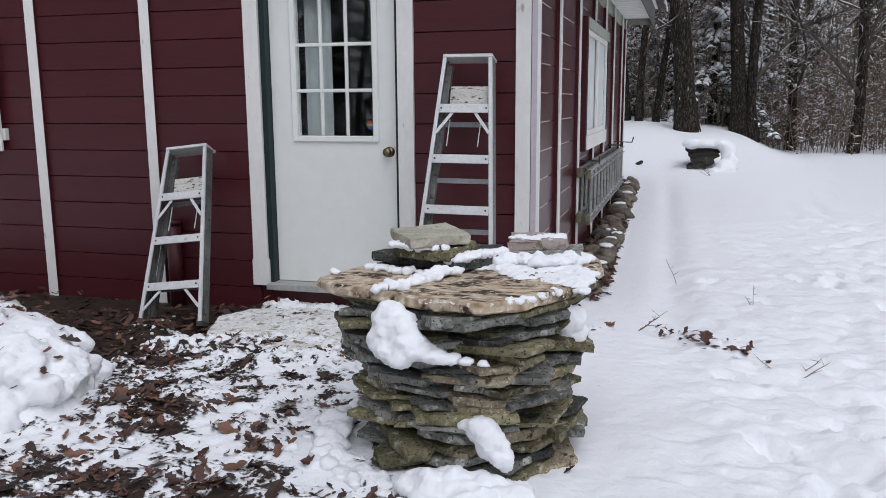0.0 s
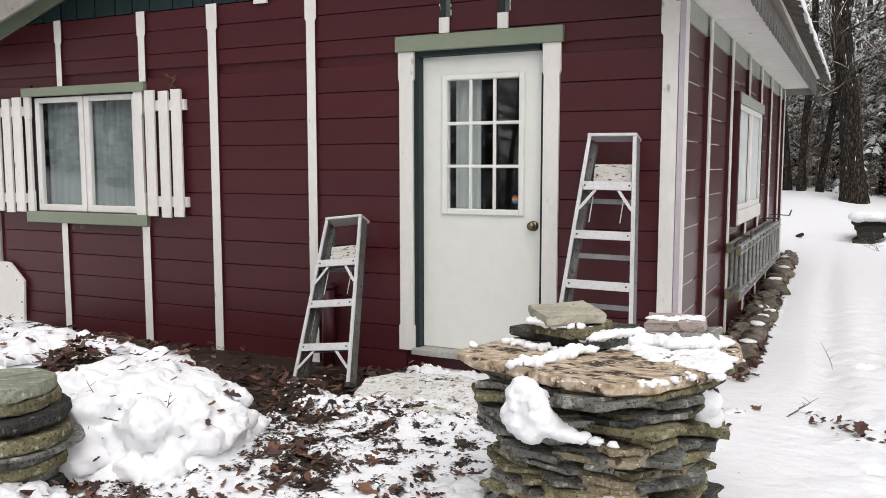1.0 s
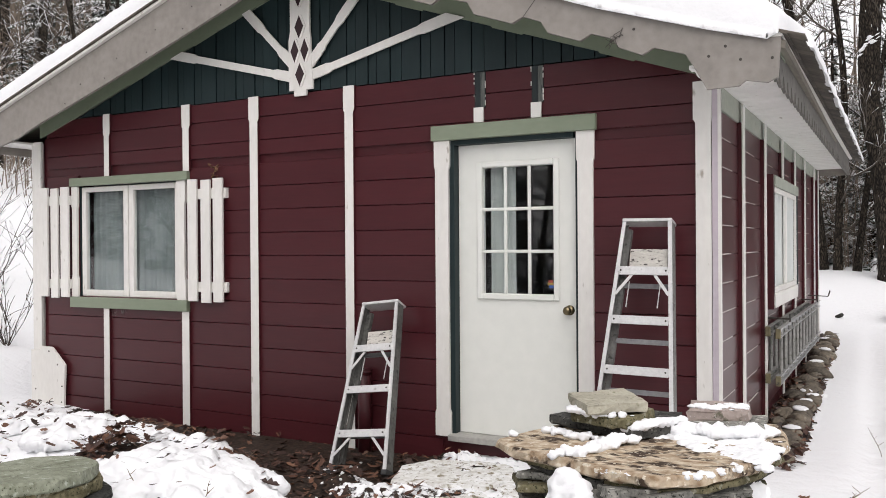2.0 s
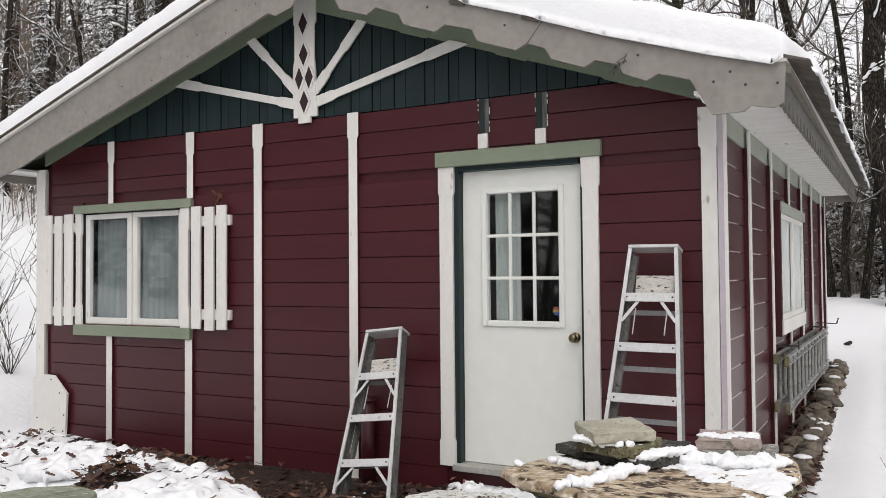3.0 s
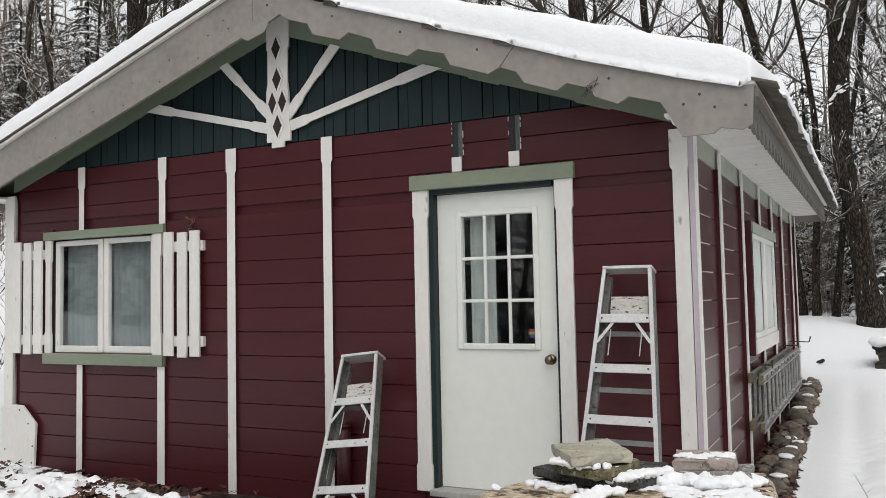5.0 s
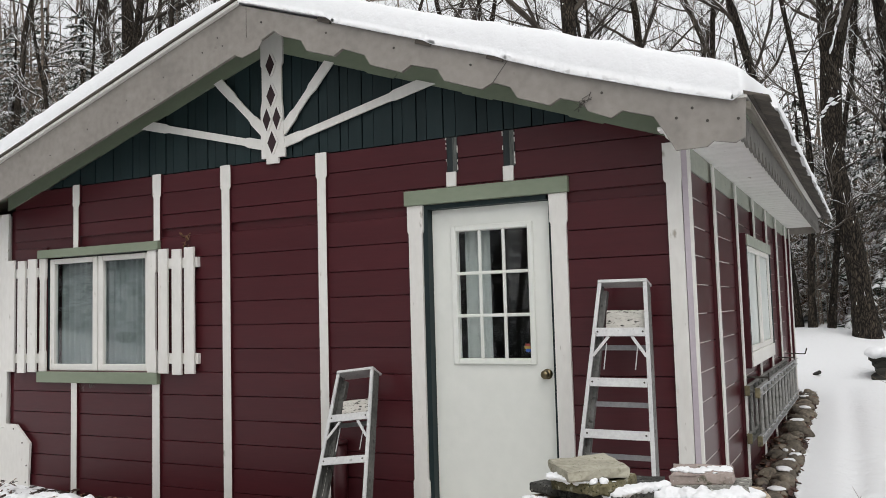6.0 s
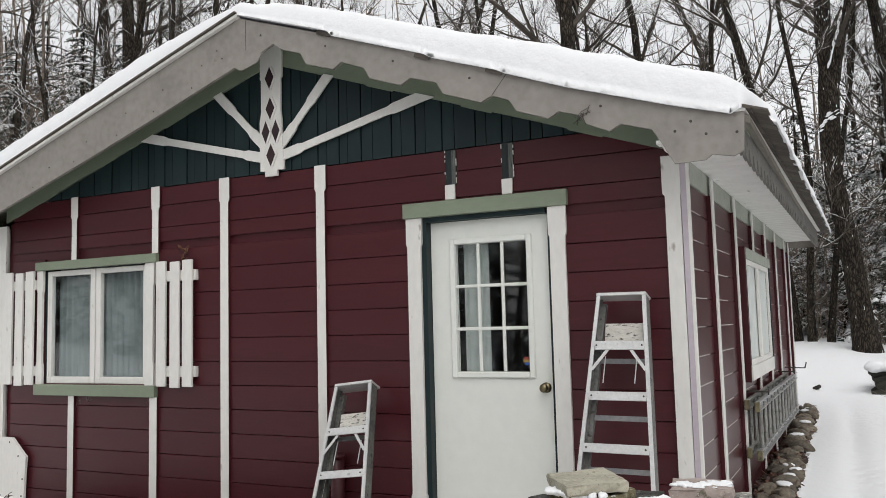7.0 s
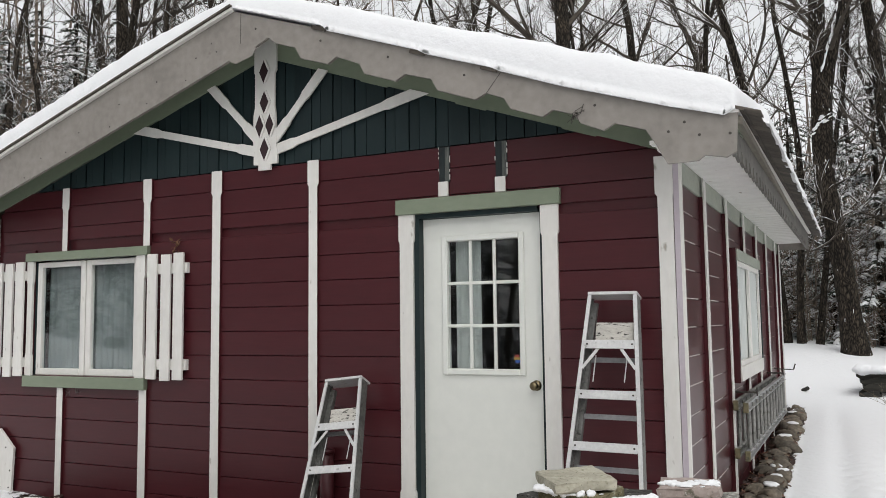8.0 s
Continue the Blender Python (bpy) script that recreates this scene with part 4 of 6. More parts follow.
PINK = mat("pinkish_flagstone", (0.27, 0.22, 0.20), (0.40, 0.34, 0.31), 0.9, 9, 1, 0.35, 50, speck=(0.13, 0.12, 0.09), speck_amt=0.4, speck2=(0.5, 0.47, 0.44), speck2_amt=0.3, spec=0.2)


def slab(cx, cy, z0, rx, ry, th, n, seed, turn=0.0, tilt=(0, 0), rough=0.12, square=0.0, material=None, parent=None, name="flagstone", label="", outline=None):
    """A broken flat stone: uneven outline, chipped rims, tilted a little."""
    r = random.Random(seed)
    ring = []
    for i in range(n):
        a = 6.2832 * i / n + r.uniform(-0.5, 0.5) * 6.2832 / n * 0.6
        k = 1 + r.uniform(-rough, rough * 0.6)
        if square:
            k *= (1 - square) + square * min(1 / max(abs(math.cos(a)), 1e-3), 1 / max(abs(math.sin(a)), 1e-3))
        ring.append((math.cos(a) * rx * k, math.sin(a) * ry * k))
    ring = outline or ring
    n = len(ring)
    pts = []
    for (x0, y0), (x1, y1) in zip(ring, ring[1:] + ring[:1]):
        m = 5 if n < 14 else 1
        for s in range(m):
            t = s / m
            j = 0.008 if s else 0.0
            pts.append((x0 + (x1 - x0) * t + r.uniform(-j, j), y0 + (y1 - y0) * t + r.uniform(-j, j)))
    V, F = [], []
    k = len(pts)
    for h, sc, jj in ((0.0, 0.975, 0.004), (0.2, 1.0, 0.005), (0.8, 0.99, 0.005), (1.0, 0.975, 0.003)):
        for x, y in pts:
            V.append((x * sc + r.uniform(-jj, jj), y * sc + r.uniform(-jj, jj), th * h + r.uniform(-0.07, 0.07) * th))
    for l in range(3):
        for i in range(k):
            a, b = l * k + i, l * k + (i + 1) % k
            F.append((a, b, b + k, a + k))
    # inner ring and middle of the faces
    for top in (0, 3):
        base = len(V)
        for x, y in pts:
            V.append((x * 0.55, y * 0.55, (th if top else 0) + r.uniform(-0.06, 0.06) * th))
        V.append((0, 0, th if top else 0))
        for i in range(k):
            j = (i + 1) % k
            q = (top * k + i, top * k + j, base + j, base + i)
            tr = (base + i, base + j, len(V) - 1)
            F += [q, tr] if top else [q[::-1], tr[::-1]]
    ob = mesh_ob(name, V, F, material, parent, label)
    ob.matrix_world = Matrix.Translation((cx, cy, z0)) @ Matrix.Rotation(tilt[0], 4, "X") @ Matrix.Rotation(tilt[1], 4, "Y") @ Matrix.Rotation(turn, 4, "Z")
    return ob


def lump(cx, cy, z0, rx, ry, h, seed, parent=None, name="snow_lump", label="", rough=0.25, n=28, m=12, sag=0.0):
    """A rounded heap of snow with an uneven outline."""
    V, F = [], []
    for i in range(m + 1):
        u = i / m
        rr, hh = math.sin(u * math.pi / 2) ** 0.8, math.cos(u * math.pi / 2) ** 0.85
        for j in range(n):
            a = 6.2832 * j / n
            k = 1 + rough * fbm(math.cos(a) * 1.7 + seed, math.sin(a) * 1.7, seed * 1.3) * 2
            x, y = math.cos(a) * rx * rr * k, math.sin(a) * ry * rr * k
            V.append((cx + x, cy + y, z0 + h * hh * (1 + rough * fbm(x * 9 + seed, y * 9, seed)) - sag * u * u))
    for i in range(m):
        for j in range(n):
            a, b = i * n + j, i * n + (j + 1) % n
            F.append((a, a + n, b + n, b))
    F.append(tuple(m * n + j for j in range(n))[::-1])
    return mesh_ob(name, V, F, SNOW, parent, label, True)


pile = empty("flagstone_pile", "round pile of mossy flagstones under a wide snowy slab", "stone pile")
PXC, PYC = 0.045, -1.94
rr = random.Random(31)
z, lay = -0.16, 0
while z < 0.44:
    th = rr.uniform(0.019, 0.034)
    rad = 0.455 + 0.03 * sstep(-0.16, 0.3, z) + 0.022 * math.sin(lay * 1.7)
    a0 = rr.uniform(0, 6.28)
    # added core slab; its dark colour deepens the shade in the gaps
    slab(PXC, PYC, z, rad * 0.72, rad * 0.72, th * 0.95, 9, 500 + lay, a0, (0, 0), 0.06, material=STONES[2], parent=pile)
    k = rr.choice((7, 8, 8, 9))
    # each course dips its own way, so that its stones run askew
    dip = (rr.uniform(-0.06, 0.06), rr.uniform(-0.06, 0.06))
    for j in range(k):
        a = a0 + j * 6.2832 / k + rr.uniform(-0.35, 0.35)
        d = rad * rr.uniform(0.60, 0.74)
        s = rad * rr.uniform(0.26, 0.36)
        mt = STONES[rr.choice((0, 0, 0, 0, 1, 1, 1, 2, 3))]
        x, y = math.cos(a) * d, math.sin(a) * d
        tx, ty = dip[0] + rr.gauss(0, 0.05), dip[1] + rr.gauss(0, 0.05)
        slab(PXC + x, PYC + y, z + rr.uniform(-0.012, 0.014) + y * dip[0] - x * dip[1], s * rr.uniform(1.0, 1.6), s * rr.uniform(0.8, 1.05), th * rr.uniform(0.7, 1.3), rr.choice((4, 4, 5, 5, 6)), 1000 + lay * 10 + j, a + 1.57 + rr.uniform(-0.5, 0.5), (tx, ty), 0.24, 0.4, mt, pile)
    z += th * 1.0
    lay += 1
slab(PXC + 0.02, PYC + 0.0, 0.455, 0.46, 0.43, 0.04, 9, 71, 0.3, (0, 0), 0.1, 0, STONES[2], pile)


def cut_slab(pts, z0, th, seed, material, tilt=(0, 0), label=""):
    """A slab with the given outline."""
    cx, cy = sum(p[0] for p in pts) / len(pts), sum(p[1] for p in pts) / len(pts)
    ring = [(x - cx, y - cy) for x, y in pts]
    if sum(a[0] * b_[1] - b_[0] * a[1] for a, b_ in zip(ring, ring[1:] + ring[:1])) < 0:
        ring = ring[::-1]
    return slab(cx, cy, z0, 1, 1, th, len(ring), seed, 0, tilt, material=material, parent=pile, label=label, outline=ring)


WIDE = [(-0.53, -2.10), (-0.40, -2.22), (-0.18, -2.29), (0.0, -2.38), (0.21, -2.42), (0.36, -2.32), (0.50, -2.05), (0.56, -1.70), (0.50, -1.36), (0.15, -1.33), (-0.2, -1.45), (-0.42, -1.75)]
cut_slab([(x * 0.93 + 0.02, -1.93 + (y + 1.93) * 0.93) for x, y in WIDE], 0.478, 0.028, 63, STONES[1])
cut_slab(WIDE, 0.508, 0.042, 64, BLOTCH, (0.0, -0.015), "wide tan slab blotched with dark lichen")
cut_slab([(-0.42, -1.78), (-0.2, -1.5), (0.1, -1.48), (0.165, -1.68), (0.015, -1.945), (-0.17, -1.88)], 0.556, 0.04, 81, STONES[2])
cut_slab([(-0.275, -1.90), (-0.2, -1.66), (0.03, -1.70), (0.0, -1.905), (-0.08, -1.96)], 0.60, 0.042, 91, STONES[1], (0.02, 0.01))
cut_slab([(-0.329, -1.78), (-0.136, -1.586), (0.03, -1.815), (-0.17, -1.995)], 0.655, 0.04, 95, PALE, (0.03, 0.015))
cut_slab([(0.14, -1.44), (0.44, -1.40), (0.46, -1.64), (0.17, -1.70)], 0.553, 0.045, 101, STONES[0])
cut_slab([(0.122, -1.43), (0.365, -1.393), (0.39, -1.58), (0.153, -1.66)], 0.60, 0.042, 105, PINK, (0.02, 0.0))


bm = bmesh.new()
bmesh.ops.create_icosphere(bm, subdivisions=3, radius=1.0)
bm.verts.index_update()
BALL_V, BALL_F = [v.co.copy() for v in bm.verts], [tuple(v.index for v in f.verts) for f in bm.faces]
bm.free()


def snow_mass(name, blobs, parent=None, label="", voxel=0.012, seed=1):
    """A heap of snow from overlapping balls, drawn together into one soft, uneven skin."""
    V_, F_ = [], []
    for i, (x, y, z, r_, fz) in enumerate(blobs):
        base = len(V_)
        for v in BALL_V:
            k = r_ * (1 + 0.28 * noise.noise(v * 1.5 + Vector((i * 2.7 + seed, 0, 0))) + 0.12 * noise.noise(v * 4 + Vector((0, i, seed))))
            V_.append((x + v.x * k, y + v.y * k, z + v.z * k * fz))
        F_.extend(tuple(base + j for j in f) for f in BALL_F)
    ob = mesh_ob(name, V_, F_, SNOW, parent, label)
    md = ob.modifiers.new("skin", "REMESH")
    md.mode, md.voxel_size, md.use_smooth_shade = "VOXEL", voxel, True
    sm = ob.modifiers.new("soften", "SMOOTH")
    sm.iterations, sm.factor = (2 if voxel > 0.0099 else 1), 0.5
    crumble(ob, voxel)
    return ob


CRUMB = {}
for nm, sc in (("coarse", 0.09), ("fine", 0.014)):
    tx = bpy.data.textures.new("snow_" + nm, "CLOUDS")
    tx.noise_scale, tx.noise_depth = sc, 3
    CRUMB[nm] = tx


def crumble(ob, voxel, k=1.0):
    """Uneven, crumbly skin."""
    for nm, st in (("coarse", 0.034), ("fine", 0.017)):
        md_ = ob.modifiers.new(nm, "DISPLACE")
        md_.texture, md_.strength, md_.mid_level, md_.texture_coords = CRUMB[nm], st * k * (1 if voxel > 0.0099 else 0.55 if nm == "coarse" else 0.9), 0.5, "LOCAL"


def ridge(path, r_, n, seed, wid=0.018, fz=0.7):
    """Small lumps strewn along a line, to be drawn into one crumbly ridge."""
    q = random.Random(seed)
    r_, n = r_ * 0.82, int(n * 1.7)
    out = []
    for i in range(n):
        f = (len(path) - 1) * (i + q.random()) / n
        k = min(int(f), len(path) - 2)
        a, b = Vector(path[k]), Vector(path[k + 1])
        p = a.lerp(b, f - k)
        s = r_ * q.uniform(0.55, 1.15)
        out.append((p.x + q.gauss(0, wid), p.y + q.gauss(0, wid), p.z + s * q.uniform(-0.2, 0.5) * fz, s, fz * q.uniform(0.7, 1.2)))
    return out


M1 = [(-0.13, -2.36, 0.47, 0.06, 1.1), (-0.13, -2.37, 0.40, 0.075, 1.0), (-0.08, -2.38, 0.44, 0.06, 1.0), (-0.06, -2.40, 0.385, 0.07, 0.8), (-0.01, -2.42, 0.385, 0.055, 0.8), (0.05, -2.43, 0.365, 0.05, 0.6), (0.11, -2.44, 0.36, 0.04, 0.5), (0.17, -2.45, 0.357, 0.032, 0.5), (0.23, -2.45, 0.355, 0.022, 0.5),
      (-0.12, -2.41, 0.36, 0.06, 0.6), (-0.06, -2.44, 0.345, 0.04, 0.8)]
M2 = [(0.19, -2.38, 0.095, 0.045, 0.9), (0.23, -2.385, 0.085, 0.055, 0.9), (0.255, -2.39, 0.05, 0.055, 1.0), (0.28, -2.40, 0.01, 0.045, 1.0), (0.30, -2.40, -0.02, 0.03, 1.0), (0.23, -2.39, 0.03, 0.04, 1.0), (0.15, -2.37, 0.10, 0.03, 0.8)]
M3 = ridge([(-0.22, -2.27, 0.55), (-0.12, -2.21, 0.553), (-0.07, -2.08, 0.556), (-0.04, -2.03, 0.575), (0.02, -1.96, 0.565)], 0.027, 34, 5, 0.014, 0.8)
rs = random.Random(77)
M4 = []
for _ in range(260):
    x, y = rs.uniform(0.05, 0.52), rs.uniform(-2.16, -1.7)
    if y > -1.86 - 0.75 * max(x - 0.16, 0) + 0.25 * math.sin(x * 17) * 0.15 and (x > 0.2 or y > -1.88):
        M4.append((x, y, 0.545 + 0.008 * rs.random(), rs.uniform(0.022, 0.045), rs.uniform(0.22, 0.45)))
M5 = [(0.42, -2.0, 0.46, 0.055, 0.8), (0.45, -1.97, 0.41, 0.07, 1.0), (0.46, -1.95, 0.34, 0.065, 1.0), (0.46, -1.93, 0.29, 0.035, 0.9)]
M6 = ridge([(-0.02, -1.9, 0.598), (0.03, -1.84, 0.606), (0.07, -1.77, 0.602), (0.12, -1.68, 0.598)], 0.034, 30, 6, 0.02, 0.6)
M7 = ridge([(0.16, -1.57, 0.642), (0.25, -1.53, 0.643), (0.34, -1.5, 0.643)], 0.03, 22, 7, 0.025, 0.3)
M8 = ridge([(-0.275, -1.90, 0.652), (-0.25, -1.93, 0.655), (-0.16, -1.935, 0.643), (-0.02, -1.885, 0.643)], 0.02, 26, 8, 0.01, 0.7)
M11 = ridge([(-0.39, -1.88, 0.552), (-0.28, -1.94, 0.553), (-0.2, -1.97, 0.555), (-0.1, -1.96, 0.55)], 0.022, 26, 9, 0.013, 0.7)
M12 = [(-0.49, -2.02, 0.552, 0.02, 0.7), (-0.475, -2.03, 0.552, 0.016, 0.7)]
M13 = ridge([(0.0, -2.42, 0.545), (0.06, -2.39, 0.547), (0.12, -2.40, 0.545)], 0.014, 10, 10, 0.01, 0.7)
M14 = ridge([(0.28, -2.34, 0.545), (0.36, -2.27, 0.547), (0.44, -2.14, 0.548)], 0.018, 18, 11, 0.012, 0.7) + ridge([(0.14, -1.72, 0.565), (0.27, -1.73, 0.575), (0.42, -1.68, 0.575), (0.48, -1.6, 0.57)], 0.04, 30, 12, 0.02, 0.7)
M9 = ridge([(-0.40, -2.32, -0.12), (-0.47, -2.14, -0.09), (-0.49, -1.95, -0.08)], 0.04, 44, 13, 0.035, 0.8) + ridge([(-0.30, -2.36, -0.12), (-0.15, -2.44, -0.13)], 0.035, 12, 14, 0.02, 0.7)
M10 = ridge([(-0.03, -2.46, -0.11), (0.06, -2.49, -0.09), (0.14, -2.52, -0.08), (0.24, -2.50, -0.10), (0.36, -2.45, -0.10)], 0.075, 34, 15, 0.03, 0.8)
for i, (blobs, vx) in enumerate(((M1, 0.010), (M2, 0.010), (M3, 0.006), (M4, 0.007), (M5, 0.009), (M6, 0.006), (M7, 0.006), (M8, 0.006), (M9, 0.010), (M10, 0.010), (M11, 0.006), (M12, 0.006), (M13, 0.006), (M14, 0.006))):
    # blobs that touch make one clot
    groups = []
    for b_ in blobs:
        near_ = [g_ for g_ in groups if any(math.dist(b_[:3], q_[:3]) < (b_[3] + q_[3]) * 0.7 for q_ in g_)]
        groups = [g_ for g_ in groups if g_ not in near_] + [sum(near_, []) + [b_]]
    for g_ in groups:
        snow_mass("snow_mass", g_, pile, "clot of snow stuck to the stones", vx, i + 2)

# round stepping stones
pile2 = empty("round_stone_pile", "short stack of round grey stepping stones beside the snow heap", "stone pile")
rr = random.Random(5)
z = -0.115
lay = 0
STACK = ((0.05, 0.30, 0.02, 2), (0.05, 0.29, 0.0, 0), (0.05, 0.30, 0.03, 1), (0.055, 0.27, 0.05, 0), (0.022, 0.33, 0.085, 0), (0.055, 0.31, 0.085, 1), (0.035, 0.25, 0.02, 4), (0.05, 0.31, 0.047, 2), (0.055, 0.29, 0.0, 1), (0.055, 0.30, 0.0, 3))
MOSSY = mat("algae_green_stone", (0.14, 0.15, 0.105), (0.29, 0.31, 0.24), 0.75, 7, 1, 0.3, 40, speck=(0.40, 0.43, 0.37), speck_amt=0.42, speck2=(0.06, 0.07, 0.04), speck2_amt=0.34, stretch=(1, 2.4, 1), spec=0.3)
for th, rad, dx, k in STACK:
    slab(-2.45 + dx, -2.83 + rr.uniform(-0.03, 0.02), z, rad * 0.95, rad * 0.95 * rr.uniform(0.96, 1.02), th * 1.02, 28, 700 + lay, rr.uniform(0, 6), (rr.uniform(-0.025, 0.025), -0.03 if lay == 9 else rr.uniform(-0.015, 0.03)), 0.018, 0, (STONES[0], STONES[1], STONES[2], MOSSY, PALE)[k], pile2, "stepping_stone")
    z += th
    lay += 1


# ---- stepladders ----
def stepladder(name, label, H, foot_w, top_w, steps, backs, web, m):
    """A folded stepladder: its front rails and treads, the back legs behind, a top cap, a swung-up shelf."""
    ob = empty(name, label, "ladder", "stepladders")
    D = 0.05
    for s in (-1, 1):
        bm = bmesh.new()
        p, q = Vector((s * foot_w / 2, 0, 0)), Vector((s * top_w / 2, 0, H))
        bar(bm, p, q, 0.022, 0.012, (0, 1, 0))
        rail_ = part("rail", bm, ALU, ob)
        bm = bmesh.new()
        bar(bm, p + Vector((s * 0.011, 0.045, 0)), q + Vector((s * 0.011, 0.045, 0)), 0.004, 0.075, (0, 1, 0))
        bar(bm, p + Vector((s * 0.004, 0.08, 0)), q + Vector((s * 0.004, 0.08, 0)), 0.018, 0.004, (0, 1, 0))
        part("rail_web", bm, web, rail_, "darker side of the rail")
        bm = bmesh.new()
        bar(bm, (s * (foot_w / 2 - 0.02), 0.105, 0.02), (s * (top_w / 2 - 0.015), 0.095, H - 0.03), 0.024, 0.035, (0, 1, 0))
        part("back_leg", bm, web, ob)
        part("rubber_foot", box((s * foot_w / 2 - 0.02, -0.008, -0.012), (s * foot_w / 2 + 0.02, 0.085, 0.02)), RUBBER, ob)
    for i, z in enumerate(steps):
        w = foot_w + (top_w - foot_w) * z / H
        bm = bmesh.new()
        bbox(bm, (-w / 2 + 0.01, -0.010, z - 0.052), (w / 2 - 0.01, -0.002, z), bevel=0.002)
        bbox(bm, (-w / 2 + 0.012, -0.002, z - 0.006), (w / 2 - 0.012, 0.082, z))
        tr = part("tread", bm, ALU, ob)
        for s in (-0.43, 0.43):
            part("rivet", rod(bmesh.new(), (s * w, -0.014, z - 0.025), (s * w, -0.008, z - 0.025), 0.006, 6), STEEL, tr)
        if i in (0, len(steps) - 1):
            for s in (-1, 1):
                bm = bmesh.new()
                zz = z - 0.05
                w2 = foot_w + (top_w - foot_w) * (zz - 0.12) / H
                bar(bm, (s * w * 0.22, 0.0, zz), (s * (w2 / 2 - 0.01), -0.004, zz - 0.12), 0.018, 0.004, (0, 1, 0))
                part("knee_brace", bm, ALU, ob)
    for z in backs:
        w = foot_w + (top_w - foot_w) * z / H - 0.04
        part("back_bar", box((-w / 2, 0.09, z), (w / 2, 0.1, z + 0.03)), ALU_D, ob)
    bm = bmesh.new()
    bbox(bm, (-top_w / 2 - 0.012, -0.012, H - 0.004), (top_w / 2 + 0.014, 0.118, H + 0.016), bevel=0.003)
    part("top_cap", bm, ALU, ob)
    z = steps[-1]
    w = foot_w + (top_w - foot_w) * z / H
    part("shelf", box((-w / 2 + 0.05, 0.06, z + 0.002), (w / 2 - 0.03, 0.075, z + 0.125), bevel=0.004), SPLAT, ob, "paint-splashed folding shelf")
    for s in (-0.3, 0.3):
        bm = bmesh.new()
        bar(bm, (s * w, 0.05, z - 0.08), (s * w - 0.01, 0.05, z - 0.24), 0.006, 0.004, (0, 1, 0))
        part("spreader", bm, ALU, ob)
    ob.matrix_world = m
    return ob


def lean(foot, top):
    """A pose whose upright runs from foot to top, facing straight out."""
    z = (Vector(top) - Vector(foot)).normalized()
    x = (Vector((1, 0, 0)) - z * z.x).normalized()
    m = Matrix((x, z.cross(x), z)).transposed().to_4x4()
    m.translation = foot
    return m


stepladder("stepladder", "short aluminium stepladder folded and leaning on the maroon wall", 1.20, 0.42, 0.27, (0.285, 0.59, 0.888), (0.25, 0.83), DARK_WEB, lean((-2.15, -0.745, -0.13), (-2.30, -0.2, 0.95)))
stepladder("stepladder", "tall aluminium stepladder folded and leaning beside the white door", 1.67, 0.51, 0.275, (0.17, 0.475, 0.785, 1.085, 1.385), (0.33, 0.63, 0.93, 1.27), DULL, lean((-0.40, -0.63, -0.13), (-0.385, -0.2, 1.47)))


# ---- woods ----


def bark_mat():
    """Dark bark with long upright furrows and paler plates between them."""
    m = bpy.data.materials.new("furrowed_bark")
    m.use_nodes = True
    N, L = m.node_tree.nodes, m.node_tree.links
    b = N["Principled BSDF"]
    b.inputs["Roughness"].default_value = 0.95
    b.inputs["Specular IOR Level"].default_value = 0.2
    co = N.new("ShaderNodeTexCoord")
    mp = N.new("ShaderNodeMapping")
    mp.inputs["Scale"].default_value = (1, 1, 0.26)
    L.new(co.outputs["Object"], mp.inputs[0])
    n = N.new("ShaderNodeTexNoise")
    n.inputs["Scale"].default_value, n.inputs["Detail"].default_value = 9, 5
    L.new(mp.outputs[0], n.inputs["Vector"])
    ad = N.new("ShaderNodeMix")
    ad.data_type = "VECTOR"
    ad.inputs["Factor"].default_value = 0.12
    L.new(mp.outputs[0], ad.inputs["A"])
    L.new(n.outputs["Color"], ad.inputs["B"])
    v = N.new("ShaderNodeTexVoronoi")
    v.feature = "DISTANCE_TO_EDGE"
    v.inputs["Scale"].default_value = 30
    L.new(ad.outputs["Result"], v.inputs["Vector"])
    rp = N.new("ShaderNodeValToRGB")
    e = rp.color_ramp.elements
    e[0].position, e[0].color = 0.03, (0.010, 0.008, 0.007, 1)
    e[1].position, e[1].color = 0.34, (0.095, 0.079, 0.061, 1)
    e2 = e.new(0.16)
    e2.color = (0.046, 0.038, 0.030, 1)
    L.new(v.outputs["Distance"], rp.inputs[0])
    mx = N.new("ShaderNodeMix")
    mx.data_type, mx.blend_type = "RGBA", "MULTIPLY"
    mx.inputs["Factor"].default_value = 1.0
    r2 = N.new("ShaderNodeValToRGB")
    r2.color_ramp.elements[0].position, r2.color_ramp.elements[1].position = 0.3, 0.7
    r2.color_ramp.elements[0].color, r2.color_ramp.elements[1].color = (0.45, 0.45, 0.45, 1), (1.15, 1.12, 1.05, 1)
    L.new(n.outputs[0], r2.inputs[0])
    L.new(rp.outputs[0], mx.inputs["A"])
    L.new(r2.outputs[0], mx.inputs["B"])
    L.new(mx.outputs["Result"], b.inputs["Base Color"])
    bp = N.new("ShaderNodeBump")
    bp.inputs["Strength"].default_value, bp.inputs["Distance"].default_value = 0.8, 0.08
    L.new(v.outputs["Distance"], bp.inputs["Height"])
    L.new(bp.outputs[0], b.inputs["Normal"])
    return m


